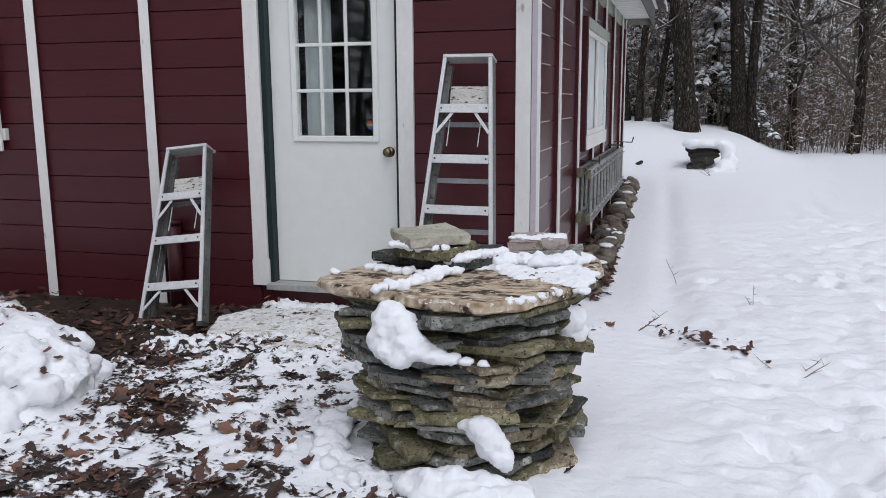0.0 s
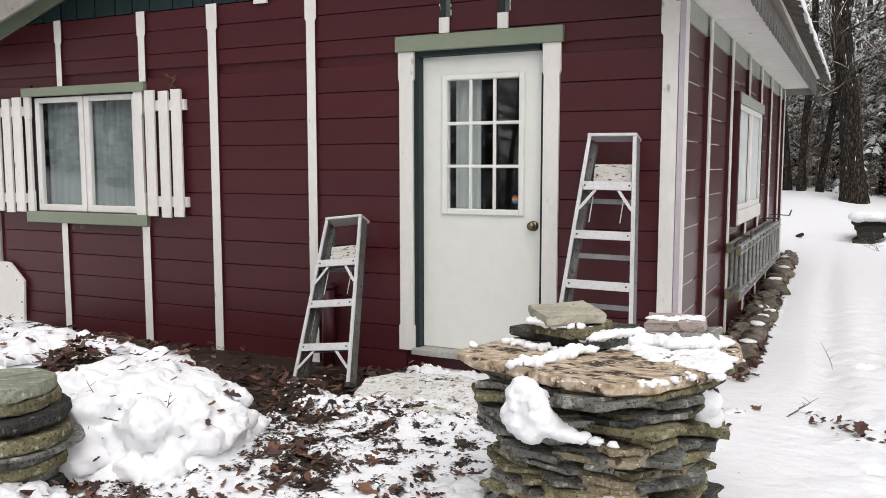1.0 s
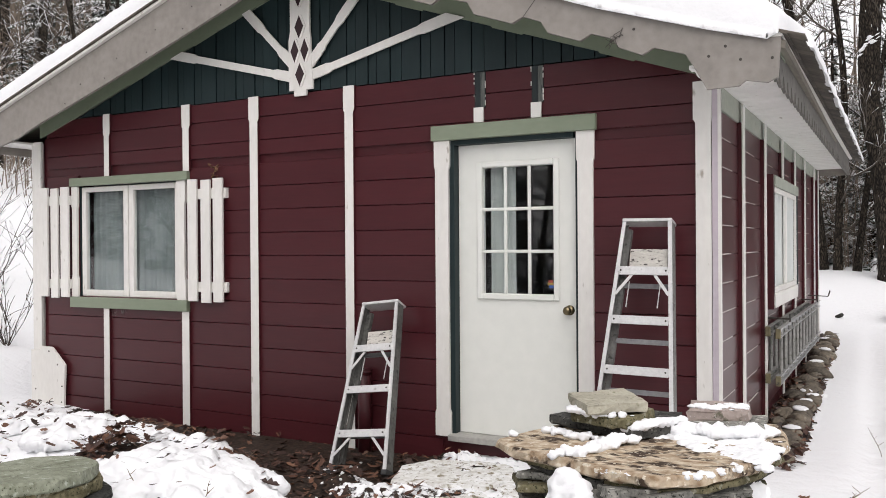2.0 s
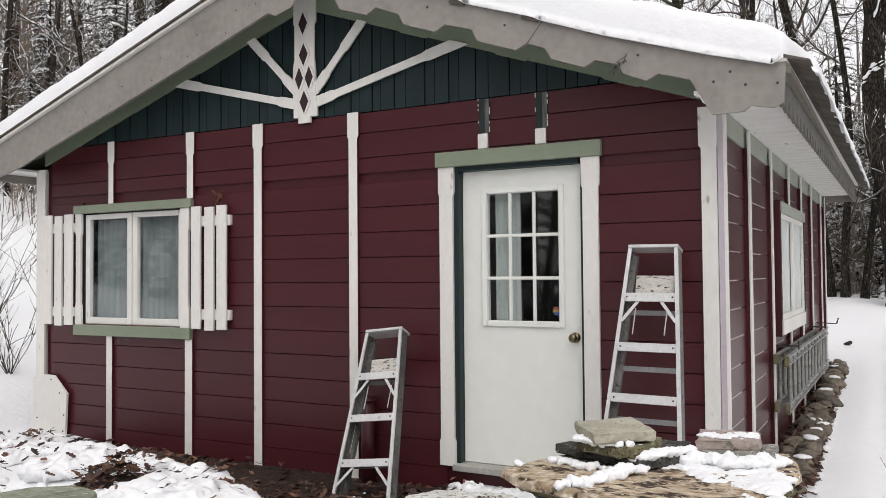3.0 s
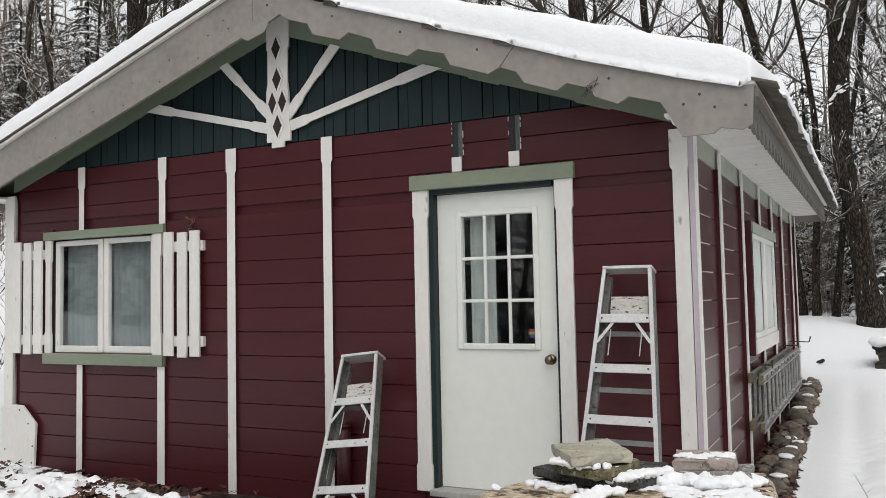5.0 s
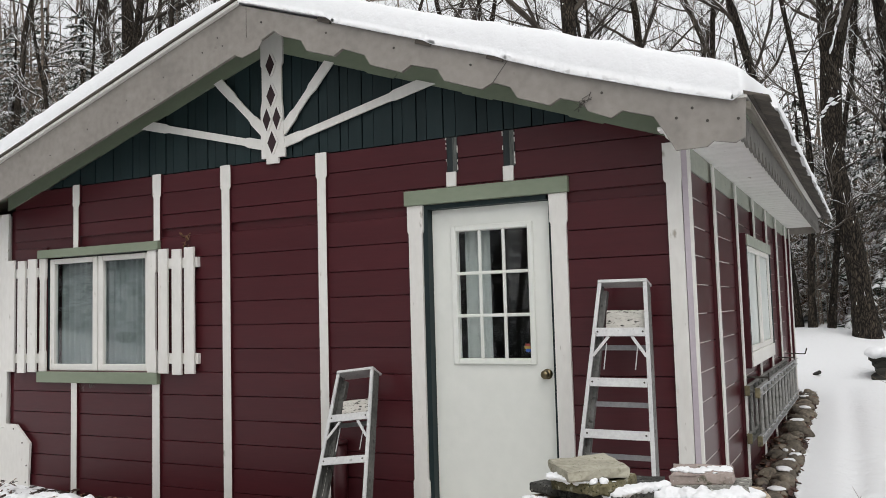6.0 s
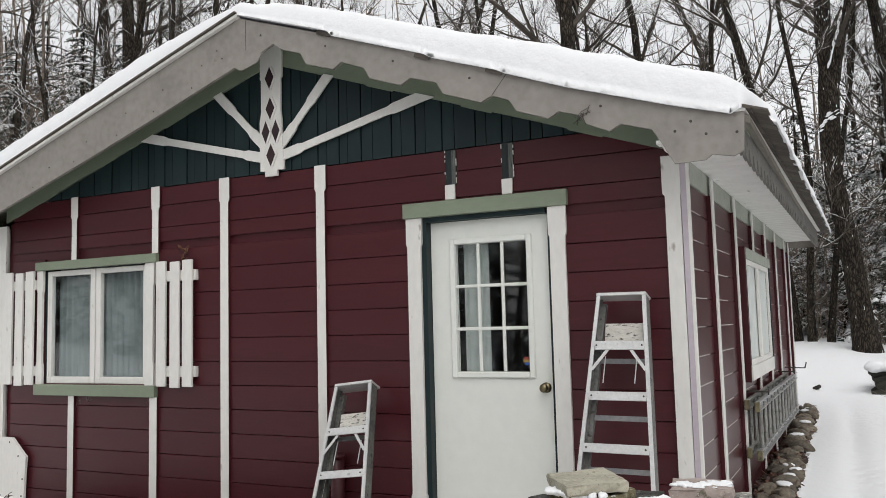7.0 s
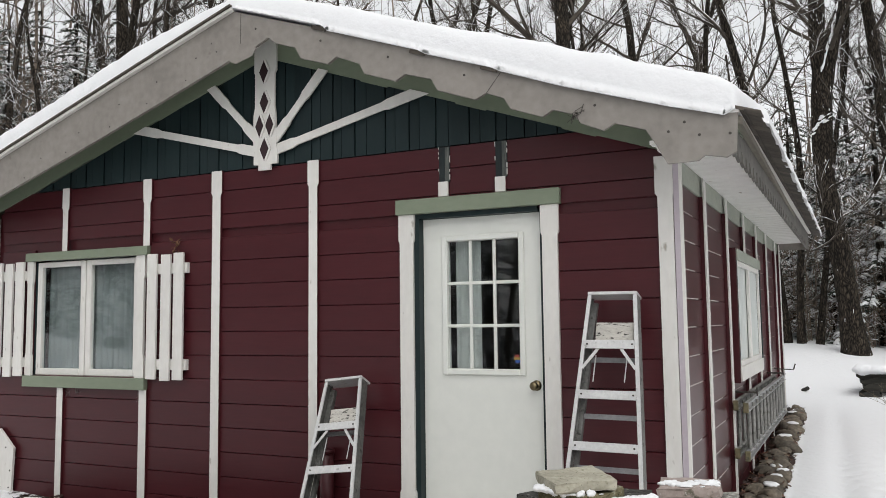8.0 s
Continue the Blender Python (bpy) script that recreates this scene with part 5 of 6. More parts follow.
BARK = bark_mat()
TWIG = mat("twig_bark", (0.034, 0.028, 0.022), (0.082, 0.068, 0.054), 0.9, 4, 1, 0.1, 20, vary=0.25)
BRUSH = mat("grey_brown_brush", (0.11, 0.088, 0.07), (0.26, 0.21, 0.165), 0.9, 4, 1, 0.1, 20)
NEEDLE = mat("hemlock_needles", (0.035, 0.05, 0.038), (0.075, 0.095, 0.07), 0.8, 3, 1, 0.1, 20, vary=0.2)
BEECH = mat("withered_beech_leaves", (0.09, 0.045, 0.028), (0.16, 0.09, 0.055), 0.9, 3, 1, 0.1, 20)


def tube(V, F, pts, rads, sides):
    base = len(V)
    for i, (p, r) in enumerate(zip(pts, rads)):
        d = (pts[min(i + 1, len(pts) - 1)] - pts[max(i - 1, 0)]).normalized()
        x = d.orthogonal().normalized()
        y = d.cross(x)
        for s in range(sides):
            a = 6.2832 * s / sides
            V.append(tuple(p + x * (math.cos(a) * r) + y * (math.sin(a) * r)))
    for i in range(len(pts) - 1):
        for s in range(sides):
            a, b = base + i * sides + s, base + i * sides + (s + 1) % sides
            F.append((a, b, b + sides, a + sides))
    if sides > 3:
        F.append(tuple(base + (len(pts) - 1) * sides + s for s in range(sides)))


def grow(W, S, r, p, d, L, rad, depth, nseg, sides, snow):
    """One limb and, from it, its smaller ones. W: wood, S: the snow lying on it."""
    pts, rads, dd = [p.copy()], [rad], d.copy()
    for i in range(nseg):
        wob = (0.10, 0.20, 0.24, 0.28)[min(depth, 3)]
        dd = (dd + Vector((r.uniform(-wob, wob), r.uniform(-wob, wob), r.uniform(-wob, wob) + (0.07 if depth else 0.02)))).normalized()
        pts.append(pts[-1] + dd * (L / nseg))
        t = (i + 1) / nseg
        rads.append(rad * (1 - 0.62 * t) if depth == 0 else max(rad * (1 - 0.78 * t), 0.0038))
    tube(W[0], W[1], pts, rads, sides)
    if depth and abs(d.z) < 0.9 and r.random() < snow:
        k0 = r.randint(0, 1)
        k1 = len(pts) if depth > 1 else r.randint(3, len(pts))
        sp = [q + Vector((0, 0, rr_ * 0.75)) for q, rr_ in zip(pts, rads)][k0:k1]
        sr = [max(rr_ * 0.72, 0.0065 if depth < 3 else 0.0045) * r.uniform(0.6, 1.3) for rr_ in rads][k0:k1]
        if len(sp) > 1:
            sr[0] *= 0.5
            tube(S[0], S[1], sp, sr, 4)
    return pts, rads


def bare_tree(r, H, R, limbs, start=0.3, twigs=4, snow=0.75, fork=False):
    W, S = ([], []), ([], [])
    T = ([], [])
    tr = Vector((r.uniform(-0.08, 0.08), r.uniform(-0.08, 0.08), 1)).normalized()
    pts, rads = grow(T, S, r, Vector((0, 0, -0.25)), tr, H, R, 0, 11, 9, 0)
    # root flare
    for i in range(9):
        x, y, z = T[0][i]
        T[0][i] = (x * 1.35, y * 1.35, z)
    stems = [(pts, rads)]
    if fork:
        k = 5
        d = Vector((r.uniform(0.3, 0.5) * r.choice((-1, 1)), r.uniform(-0.2, 0.2), 1)).normalized()
        stems.append(grow(T, S, r, pts[k], d, H * 0.55, rads[k] * 0.8, 0, 7, 7, 0))
    for pts_, rads_ in stems:
        for i in range(limbs):
            t = start + (0.97 - start) * (i + r.random()) / limbs
            f = t * (len(pts_) - 1)
            k = min(int(f), len(pts_) - 2)
            p = pts_[k].lerp(pts_[k + 1], f - k)
            rad = rads_[k] * r.uniform(0.28, 0.5)
            a = r.uniform(0, 6.283)
            d = Vector((math.cos(a), math.sin(a), r.uniform(0.15, 0.9))).normalized()
            L = H * r.uniform(0.16, 0.30) * (1.15 - 0.5 * t)
            lp, lr = grow(W, S, r, p, d, L, rad, 1, 9, 5, snow)
            for j in range(7):
                q = r.randint(1, 9)
                d2 = ((lp[min(q + 1, 9)] - lp[q - 1]).normalized() + Vector((r.uniform(-0.9, 0.9), r.uniform(-0.9, 0.9), r.uniform(-0.3, 0.6)))).normalized()
                sp, sr = grow(W, S, r, lp[q], d2, L * r.uniform(0.3, 0.55), max(lr[q] * 0.5, 0.008), 2, 5, 3, snow * 0.65)
                for _ in range(twigs):
                    q2 = r.randint(0, 4)
                    d3 = (d2 + Vector((r.uniform(-1, 1), r.uniform(-1, 1), r.uniform(-0.5, 0.6)))).normalized()
                    grow(W, S, r, sp[q2], d3, L * r.uniform(0.12, 0.26), 0.0055, 3, 3, 3, snow * 0.3)
    # clots of snow sticking to the bark
    for i in range(30):
        t = r.uniform(0.0, 0.75)
        f = t * (len(pts) - 1)
        k = int(f)
        p, rad = pts[k].lerp(pts[k + 1], f - k), rads[k]
        a = r.uniform(0, 6.283)
        o = Vector((math.cos(a), math.sin(a), 0))
        h = Vector((r.gauss(0, 0.012), r.gauss(0, 0.012), r.choice((0.01, 0.015, 0.02, 0.03, 0.07)) * r.uniform(0.7, 1.3)))
        o2 = Vector((-o.y, o.x, 0)) * r.uniform(-0.04, 0.04)
        tube(S[0], S[1], [p + o * rad * 0.97 - h, p + o * rad + o2, p + o * rad * 0.97 + h], [0.003, r.uniform(0.004, 0.014), 0.003], 4)
    return T, W, S


def bend(data, lean_x, lean_y, H):
    return [(x + lean_x * (max(z, 0) / H) ** 1.5 * H, y + lean_y * (max(z, 0) / H) ** 1.5 * H, z) for x, y, z in data]


def make_tree(r, H, R, limbs, start, label, lean=(0, 0), **k):
    T, W, S = bare_tree(r, H, R, limbs, start, **k)
    ob = empty("tree", label, "tree", "bare trees of the woods")
    if lean != (0, 0):
        for D in (T, W, S):
            D[0][:] = bend(D[0], lean[0], lean[1], H)
    mesh_ob("trunk", *T, BARK, ob, shade=True)
    tagged(mesh_ob("crown", *W, TWIG, ob, "bare branches and twigs"), kind="stuff")
    tagged(mesh_ob("branch_snow", *S, SNOW, ob, "snow lying on the branches", True), kind="stuff")
    return ob


def place(ob, x, y, turn, s=1.0, dz=0.0):
    ob.matrix_world = Matrix.Translation((x, y, ground_z(x, y) + dz)) @ Matrix.Rotation(turn, 4, "Z") @ Matrix.Scale(s, 4)
    return ob


def copy_at(ob, x, y, turn, s=1.0):
    m = Matrix.Translation((x, y, ground_z(x, y))) @ Matrix.Rotation(turn, 4, "Z") @ Matrix.Scale(s, 4)
    c = copy_thing(ob, m)
    c.matrix_world = m
    return c


LAB = "bare dark-barked tree with snow lying on its branches"


def forked_tree(r):
    """The tall dark tree beside the cottage: its trunk swings over and forks high up."""
    T, W, S = ([], []), ([], []), ([], [])
    trunk_ = [(0.02, 0, -0.5), (0.0, 0, 0.0), (-0.06, 0, 0.7), (-0.19, 0, 2.1), (-0.29, 0, 2.8), (-0.37, 0, 3.3), (-0.42, 0, 3.9), (-0.41, 0.05, 4.8), (-0.38, 0.1, 5.6), (-0.34, 0.1, 6.0)]
    one = [(-0.37, 0.1, 5.7), (-0.41, 0.1, 6.5), (-0.42, 0.1, 7.0), (-0.40, 0.1, 7.6), (-0.44, 0.2, 9.5), (-0.2, 0.3, 12), (-0.3, 0.3, 15.5)]
    two = [(-0.30, 0.08, 5.6), (-0.20, 0.05, 6.3), (-0.06, 0.0, 6.9), (0.15, -0.1, 7.4), (0.5, -0.2, 9.4), (0.7, -0.2, 12), (1.0, -0.1, 14.5)]
    for pts, rads in ((trunk_, [0.37, 0.30, 0.225, 0.195, 0.195, 0.20, 0.205, 0.205, 0.21, 0.20]), (one, [0.18, 0.175, 0.172, 0.165, 0.14, 0.09, 0.03]), (two, [0.14, 0.16, 0.155, 0.14, 0.11, 0.08, 0.03])):
        vs = [Vector(p) for p in pts]
        fine, fr = [], []
        for i in range(len(vs) - 1):
            a, b, c, d = vs[max(i - 1, 0)], vs[i], vs[i + 1], vs[min(i + 2, len(vs) - 1)]
            for k in range(4):
                t = k / 4
                fine.append(0.5 * (2 * b + (c - a) * t + (2 * a - 5 * b + 4 * c - d) * t * t + (3 * b - a - 3 * c + d) * t ** 3))
                fr.append((rads[i] + (rads[i + 1] - rads[i]) * t) * r.uniform(0.96, 1.04))
        tube(T[0], T[1], fine + [vs[-1]], fr + [rads[-1]], 20)
        if pts is not trunk_:
            for i in range(9):
                k = r.randint(4, len(fine) - 2)
                a = r.uniform(0, 6.283)
                d = Vector((math.cos(a), math.sin(a), r.uniform(0.2, 0.9))).normalized()
                lp, lr = grow(W, S, r, fine[k], d, r.uniform(1.5, 3.2), fr[k] * 0.35, 1, 6, 5, 0.8)
                for j in range(8):
                    q = r.randint(1, 6)
                    sp, sr = grow(W, S, r, lp[q], (d + Vector((r.uniform(-1, 1), r.uniform(-1, 1), r.uniform(-0.3, 0.6)))).normalized(), r.uniform(0.5, 1.2), 0.012, 2, 4, 3, 0.7)
                    for _ in range(4):
                        grow(W, S, r, sp[r.randint(0, 4)], (d + Vector((r.uniform(-1, 1), r.uniform(-1, 1), r.uniform(-0.5, 0.6)))).normalized(), r.uniform(0.25, 0.6), 0.007, 3, 3, 3, 0.4)
        # snow caught on the bark and in the fork
        for i in range(34):
            k = r.randint(2, len(fine) - 3)
            a = r.uniform(3.3, 6.1)
            o = Vector((math.cos(a), math.sin(a), 0))
            h = Vector((0, 0, r.uniform(0.01, 0.05)))
            p = fine[k].lerp(fine[k + 1], r.random())
            tube(S[0], S[1], [p + o * fr[k] * 0.97 - h, p + o * fr[k], p + o * fr[k] * 0.97 + h], [0.003, r.uniform(0.004, 0.014), 0.003], 4)
    for i in range(16):
        t = i / 15
        p = Vector((-0.33, -0.14, 6.0)).lerp(Vector((0.0, -0.17, 7.3)), t ** 1.2)
        p += Vector((r.gauss(0, 0.02), 0, r.gauss(0, 0.03)))
        tube(S[0], S[1], [p - Vector((0.02, 0, 0.08)), p, p + Vector((0.03, 0, 0.09))], [0.012, r.uniform(0.012, 0.035), 0.008], 5)
    for i in range(26):
        p = Vector((-0.60 + r.random() * 0.36, -0.17, 4.85 + r.gauss(0, 0.03) + 0.12 * r.random()))
        p.z -= 0.5 * max(-0.42 - p.x, 0) * 3
        tube(S[0], S[1], [p - Vector((0.04, 0, 0.03)), p, p + Vector((0.05, 0, 0.02))], [0.006, r.uniform(0.008, 0.03), 0.005], 5)
    ob = empty("tree", "tall dark forked tree leaning over the snowy slope", "tree", "bare trees of the woods")
    mesh_ob("trunk", *T, BARK, ob, shade=True)
    tagged(mesh_ob("crown", *W, TWIG, ob, "bare branches and twigs"), kind="stuff")
    tagged(mesh_ob("branch_snow", *S, SNOW, ob, "snow caught in the fork and on the bark", True), kind="stuff")
    return ob


big = forked_tree(random.Random(3))
big.matrix_world = Matrix.Translation((0.985, 14.0, 0.58))
rw = random.Random(77)
KINDS = [make_tree(random.Random(10 + i), h, r_, n, s, LAB, twigs=7) for i, (h, r_, n, s) in enumerate(((16, 0.20, 15, 0.25), (15, 0.15, 16, 0.18), (18, 0.215, 14, 0.35), (12, 0.12, 17, 0.12), (10, 0.085, 18, 0.1)))]
SPOTS = [(2.12, 14.9, 2), (2.44, 14.9, 3), (0.28, 15.0, 4), (-0.08, 15.0, 4), (-0.42, 15.2, 1), (-5.75, 18.5, 2), (-9.4, 18.2, 3), (-24.0, 18.0, 2), (3.4, 16.5, 3), (4.6, 15.6, 3), (-1.9, 17.0, 3), (-3.4, 21, 1), (-7.4, 22, 0), (-11.5, 20.5, 1), (-14, 23, 0), (-12.6, 16.2, 4),
         (-16.5, 18.5, 1), (-18.3, 14.6, 3), (-20.4, 20.5, 0), (-22.3, 13.5, 4), (-25.5, 14.2, 1), (-27.2, 20.5, 2), (-19.5, 11.0, 4), (-24, 9.4, 3), (-28.4, 11.8, 0), (-21.5, 7.2, 4)]
used = set()
for x, y, k in SPOTS:
    t, s = rw.uniform(0, 6.28), 1.35 if k == 2 and x < -5 else 0.78 if k == 2 else rw.uniform(0.92, 1.1)
    if k in used:
        copy_at(KINDS[k], x, y, t, s)
    else:
        place(KINDS[k], x, y, t, s)
        used.add(k)
n = 0
while n < 112:
    x, y = rw.uniform(-48, 16), rw.uniform(15.5, 48)
    if x < -14 and rw.random() < 0.3:
        y = rw.uniform(4, 20)
        x = rw.uniform(-45, -20)
    if x > -12 and y < 19 or x > -5 and y < 27:
        continue
    copy_at(KINDS[rw.choice((0, 1, 1, 2, 3, 3, 3, 4, 4))], x, y, rw.uniform(0, 6.28), rw.uniform(0.8, 1.2))
    n += 1
# the woods go on behind and beside the clearing
n = 0
while n < 84:
    a, d = rw.uniform(0, 6.28), rw.uniform(13, 30)
    x, y = 1 + d * math.cos(a), -5 + d * math.sin(a)
    if y > 8 and x < 14 or (x < -6 and y > -8):
        continue
    copy_at(KINDS[rw.choice((0, 1, 2, 3, 3, 4))], x, y, rw.uniform(0, 6.28), rw.uniform(0.8, 1.15))
    n += 1


def hemlock(r, H):
    """A dark conifer with drooping, snow-laden boughs."""
    T, N_, S = ([], []), ([], []), ([], [])
    tube(T[0], T[1], [Vector((0, 0, -0.2)), Vector((0.03, 0, H * 0.5)), Vector((0, 0.02, H))], [H * 0.016, H * 0.010, 0.01], 6)
    z = H * 0.06
    while z < H * 0.97:
        L = (H - z) * 0.30 + 0.25
        for _ in range(4):
            a = r.uniform(0, 6.283)
            d = Vector((math.cos(a), math.sin(a), 0))
            side_ = Vector((-d.y, d.x, 0))
            pts = [Vector((0, 0, z)) + d * (L * t) + Vector((0, 0, L * (0.12 * t - 0.42 * t * t))) for t in (0, 0.33, 0.66, 1.0)]
            tube(T[0], T[1], pts, [0.02, 0.014, 0.009, 0.004], 3)
            for k in range(22):
                t = r.uniform(0.15, 1.0)
                p = pts[0].lerp(pts[3], t) + Vector((0, 0, L * (0.26 * t - 0.26 * t * t)))
                for sgn in (-1, 1):
                    w = L * r.uniform(0.07, 0.17) * (1.2 - 0.6 * t)
                    q = p + (side_ * sgn + d * r.uniform(0.2, 0.9)).normalized() * w - Vector((0, 0, w * r.uniform(0.1, 0.5)))
                    g = d * (w * 0.22)
                    b = len(N_[0])
                    N_[0].extend([tuple(p - g), tuple(p + g), tuple(q + g * 0.4), tuple(q - g * 0.4), tuple((p + q) / 2 + Vector((0, 0, 0.025)) + g * 1.3)])
                    N_[1].extend([(b, b + 4, b + 3), (b, b + 1, b + 4), (b + 1, b + 2, b + 4), (b + 2, b + 3, b + 4)])
                    if r.random() < 0.55:
                        tube(S[0], S[1], [p.lerp(q, 0.1) + Vector((0, 0, 0.015)), p.lerp(q, 0.5) + Vector((0, 0, 0.035)), q + Vector((0, 0, 0.01))], [0.012, w * r.uniform(0.18, 0.38), 0.008], 4)
        z += H * 0.035
    ob = empty("hemlock", "dark green hemlock with snow on drooping boughs", "tree", "conifers of the woods")
    mesh_ob("trunk", *T, BARK, ob)
    tagged(mesh_ob("foliage", *N_, NEEDLE, ob, "dark needles"), kind="stuff")
    tagged(mesh_ob("bough_snow", *S, SNOW, ob, "clumps of snow", True), kind="stuff")
    return ob


HEM = [hemlock(random.Random(50), 7.5), hemlock(random.Random(51), 5.0)]
place(HEM[0], 1.62, 17.2, 0)
place(HEM[1], 0.55, 17.6, 1)
for x, y, k, s in ((-0.35, 18.6, 0, 0.9), (0.6, 22, 0, 1.0), (2.6, 19.0, 1, 1.0), (2.9, 22, 1, 1.0), (-1.6, 23.5, 1, 1.1), (-25, 16.5, 0, 1.25), (-27.5, 15.5, 0, 1.1), (-29, 18, 0, 1.3), (-22.6, 17.5, 1, 1.2), (-31, 14, 0, 1.1), (-26.5, 19.8, 0, 1.4), (-19, 22, 0, 1.1), (-30.5, 21, 0, 1.4), (-17, 19.5, 1, 1.0), (-24.2, 12.4, 1, 0.8), (4.9, 24, 0, 0.9), (-14, 21, 0, 1.2), (-11.5, 23.5, 0, 1.1), (-16, 24, 0, 1.4), (-21, 19, 0, 1.2), (-13, 19, 1, 1.0), (-9, 25, 0, 1.2), (-28, 24, 0, 1.7), (-23, 23, 0, 1.6), (-6, -21, 0, 1.5), (-2, -24, 0, 1.6), (2.5, -22, 0, 1.5), (6, -25, 0, 1.7), (-10, -19, 0, 1.4), (-14, -15, 0, 1.5), (9, -20, 0, 1.4), (-18, -12, 0, 1.5)):
    copy_at(HEM[k], x, y, rw.uniform(0, 6), s)

# thickets and far stems, too many to count
W, S, B = ([], []), ([], []), ([], [])
rb = random.Random(91)


def stem(x, y, h, r, bushy):
    p = Vector((x, y, ground_z(x, y) - 0.1))
    q = p + Vector((rb.uniform(-0.12, 0.12) * h, rb.uniform(-0.12, 0.12) * h, h))
    m = p.lerp(q, 0.5) + Vector((rb.uniform(-0.05, 0.05) * h, rb.uniform(-0.05, 0.05) * h, 0))
    tube(W[0], W[1], [p, m, q], [r, r * 0.75, 0.004], 3)
    for _ in range(bushy):
        t = rb.uniform(0.12, 0.98)
        b = (p.lerp(m, t * 2) if t < 0.5 else m.lerp(q, t * 2 - 1))
        a = rb.uniform(0, 6.283)
        L = min(h * rb.uniform(0.08, 0.26), rb.uniform(0.3, 1.1) if h < 6 else rb.uniform(0.8, 2.4))
        e = b + Vector((math.cos(a) * L, math.sin(a) * L, L * rb.uniform(-0.1, 0.8)))
        rr_ = max(r * 0.3, 0.006)
        mid = b.lerp(e, 0.55) + Vector((0, 0, L * rb.uniform(-0.1, 0.12)))
        tube(W[0], W[1], [b, mid, e], [rr_, rr_ * 0.7, 0.003], 3)
        for _ in range(rb.choice((0, 1, 1, 2, 3))):
            c = b.lerp(mid, rb.random()) + Vector((0, 0, rr_))
            o = (mid - b).normalized() * rb.choice((0.008, 0.012, 0.02, 0.03, 0.08))
            tube(S[0], S[1], [c - o, c + Vector((0, 0, 0.006)), c + o], [0.005, rr_ * 0.5 + rb.uniform(0.004, 0.014), 0.004], 3)
        if rb.random() < (0.42 if x > 1.5 else 0.06):
            for _ in range(5):
                c = b.lerp(e, rb.uniform(0.4, 1)) + Vector((rb.uniform(-0.1, 0.1), rb.uniform(-0.1, 0.1), rb.uniform(-0.12, 0.05)))
                k = len(B[0])
                u = Vector((rb.uniform(-1, 1), rb.uniform(-1, 1), rb.uniform(-1, 1))) * 0.026
                v = Vector((rb.uniform(-1, 1), rb.uniform(-1, 1), rb.uniform(-1, 1))) * 0.03
                B[0].extend([tuple(c - u), tuple(c + v), tuple(c + u), tuple(c - v * 0.6)])
                B[1].append((k, k + 1, k + 2, k + 3))


for _ in range(1250):
    a = rb.uniform(-0.34, 1.15)
    d = rb.uniform(21, 34)
    x, y = 0.9 - d * math.sin(a), -5.2 + d * math.cos(a)
    if x < -9 and y < 12:
        y += 3
    stem(x, y, rb.choice((1.2, 2.0, 2.6, 3.5, 5.0)) * rb.uniform(0.7, 1.3), rb.uniform(0.008, 0.026), 13)
for _ in range(700):
    a = rb.uniform(-0.36, 0.12)
    d = rb.uniform(20.5, 27)
    stem(0.9 - d * math.sin(a), -5.2 + d * math.cos(a), rb.choice((0.8, 1.5, 2.4, 4.0)) * rb.uniform(0.7, 1.3), rb.uniform(0.006, 0.016), 16)
for _ in range(1500):
    a = rb.uniform(-0.36, 1.18)
    d = rb.uniform(34, 62)
    x, y = 0.9 - d * math.sin(a), -5.2 + d * math.cos(a)
    h = 4.5 + rb.expovariate(0.28)
    stem(x, y, min(h, 17), rb.uniform(0.035, 0.12), 12)
for _ in range(160):
    a = rb.uniform(1.9, 5.0)
    d = rb.uniform(17, 34)
    stem(0.9 - d * math.sin(a), -5.2 + d * math.cos(a), rb.choice((2.0, 3.5, 5.0, 8.0)) * rb.uniform(0.7, 1.3), rb.uniform(0.015, 0.06), 9)
for nm, D, mt, lb in (("thicket", W, BRUSH, "dense leafless brush and far tree stems"), ("thicket_snow", S, SNOW, "specks of snow caught in the brush"), ("thicket_leaves", B, BEECH, "withered reddish brown leaves left in the brush")):
    tagged(mesh_ob(nm, *D, mt), lb, "brush", kind="stuff")


# ---- things along the long wall ----
CAP = mat("yellowed_plastic", (0.11, 0.098, 0.055), (0.20, 0.175, 0.10), 0.6, 8, speck=(0.05, 0.045, 0.035), speck_amt=0.45)


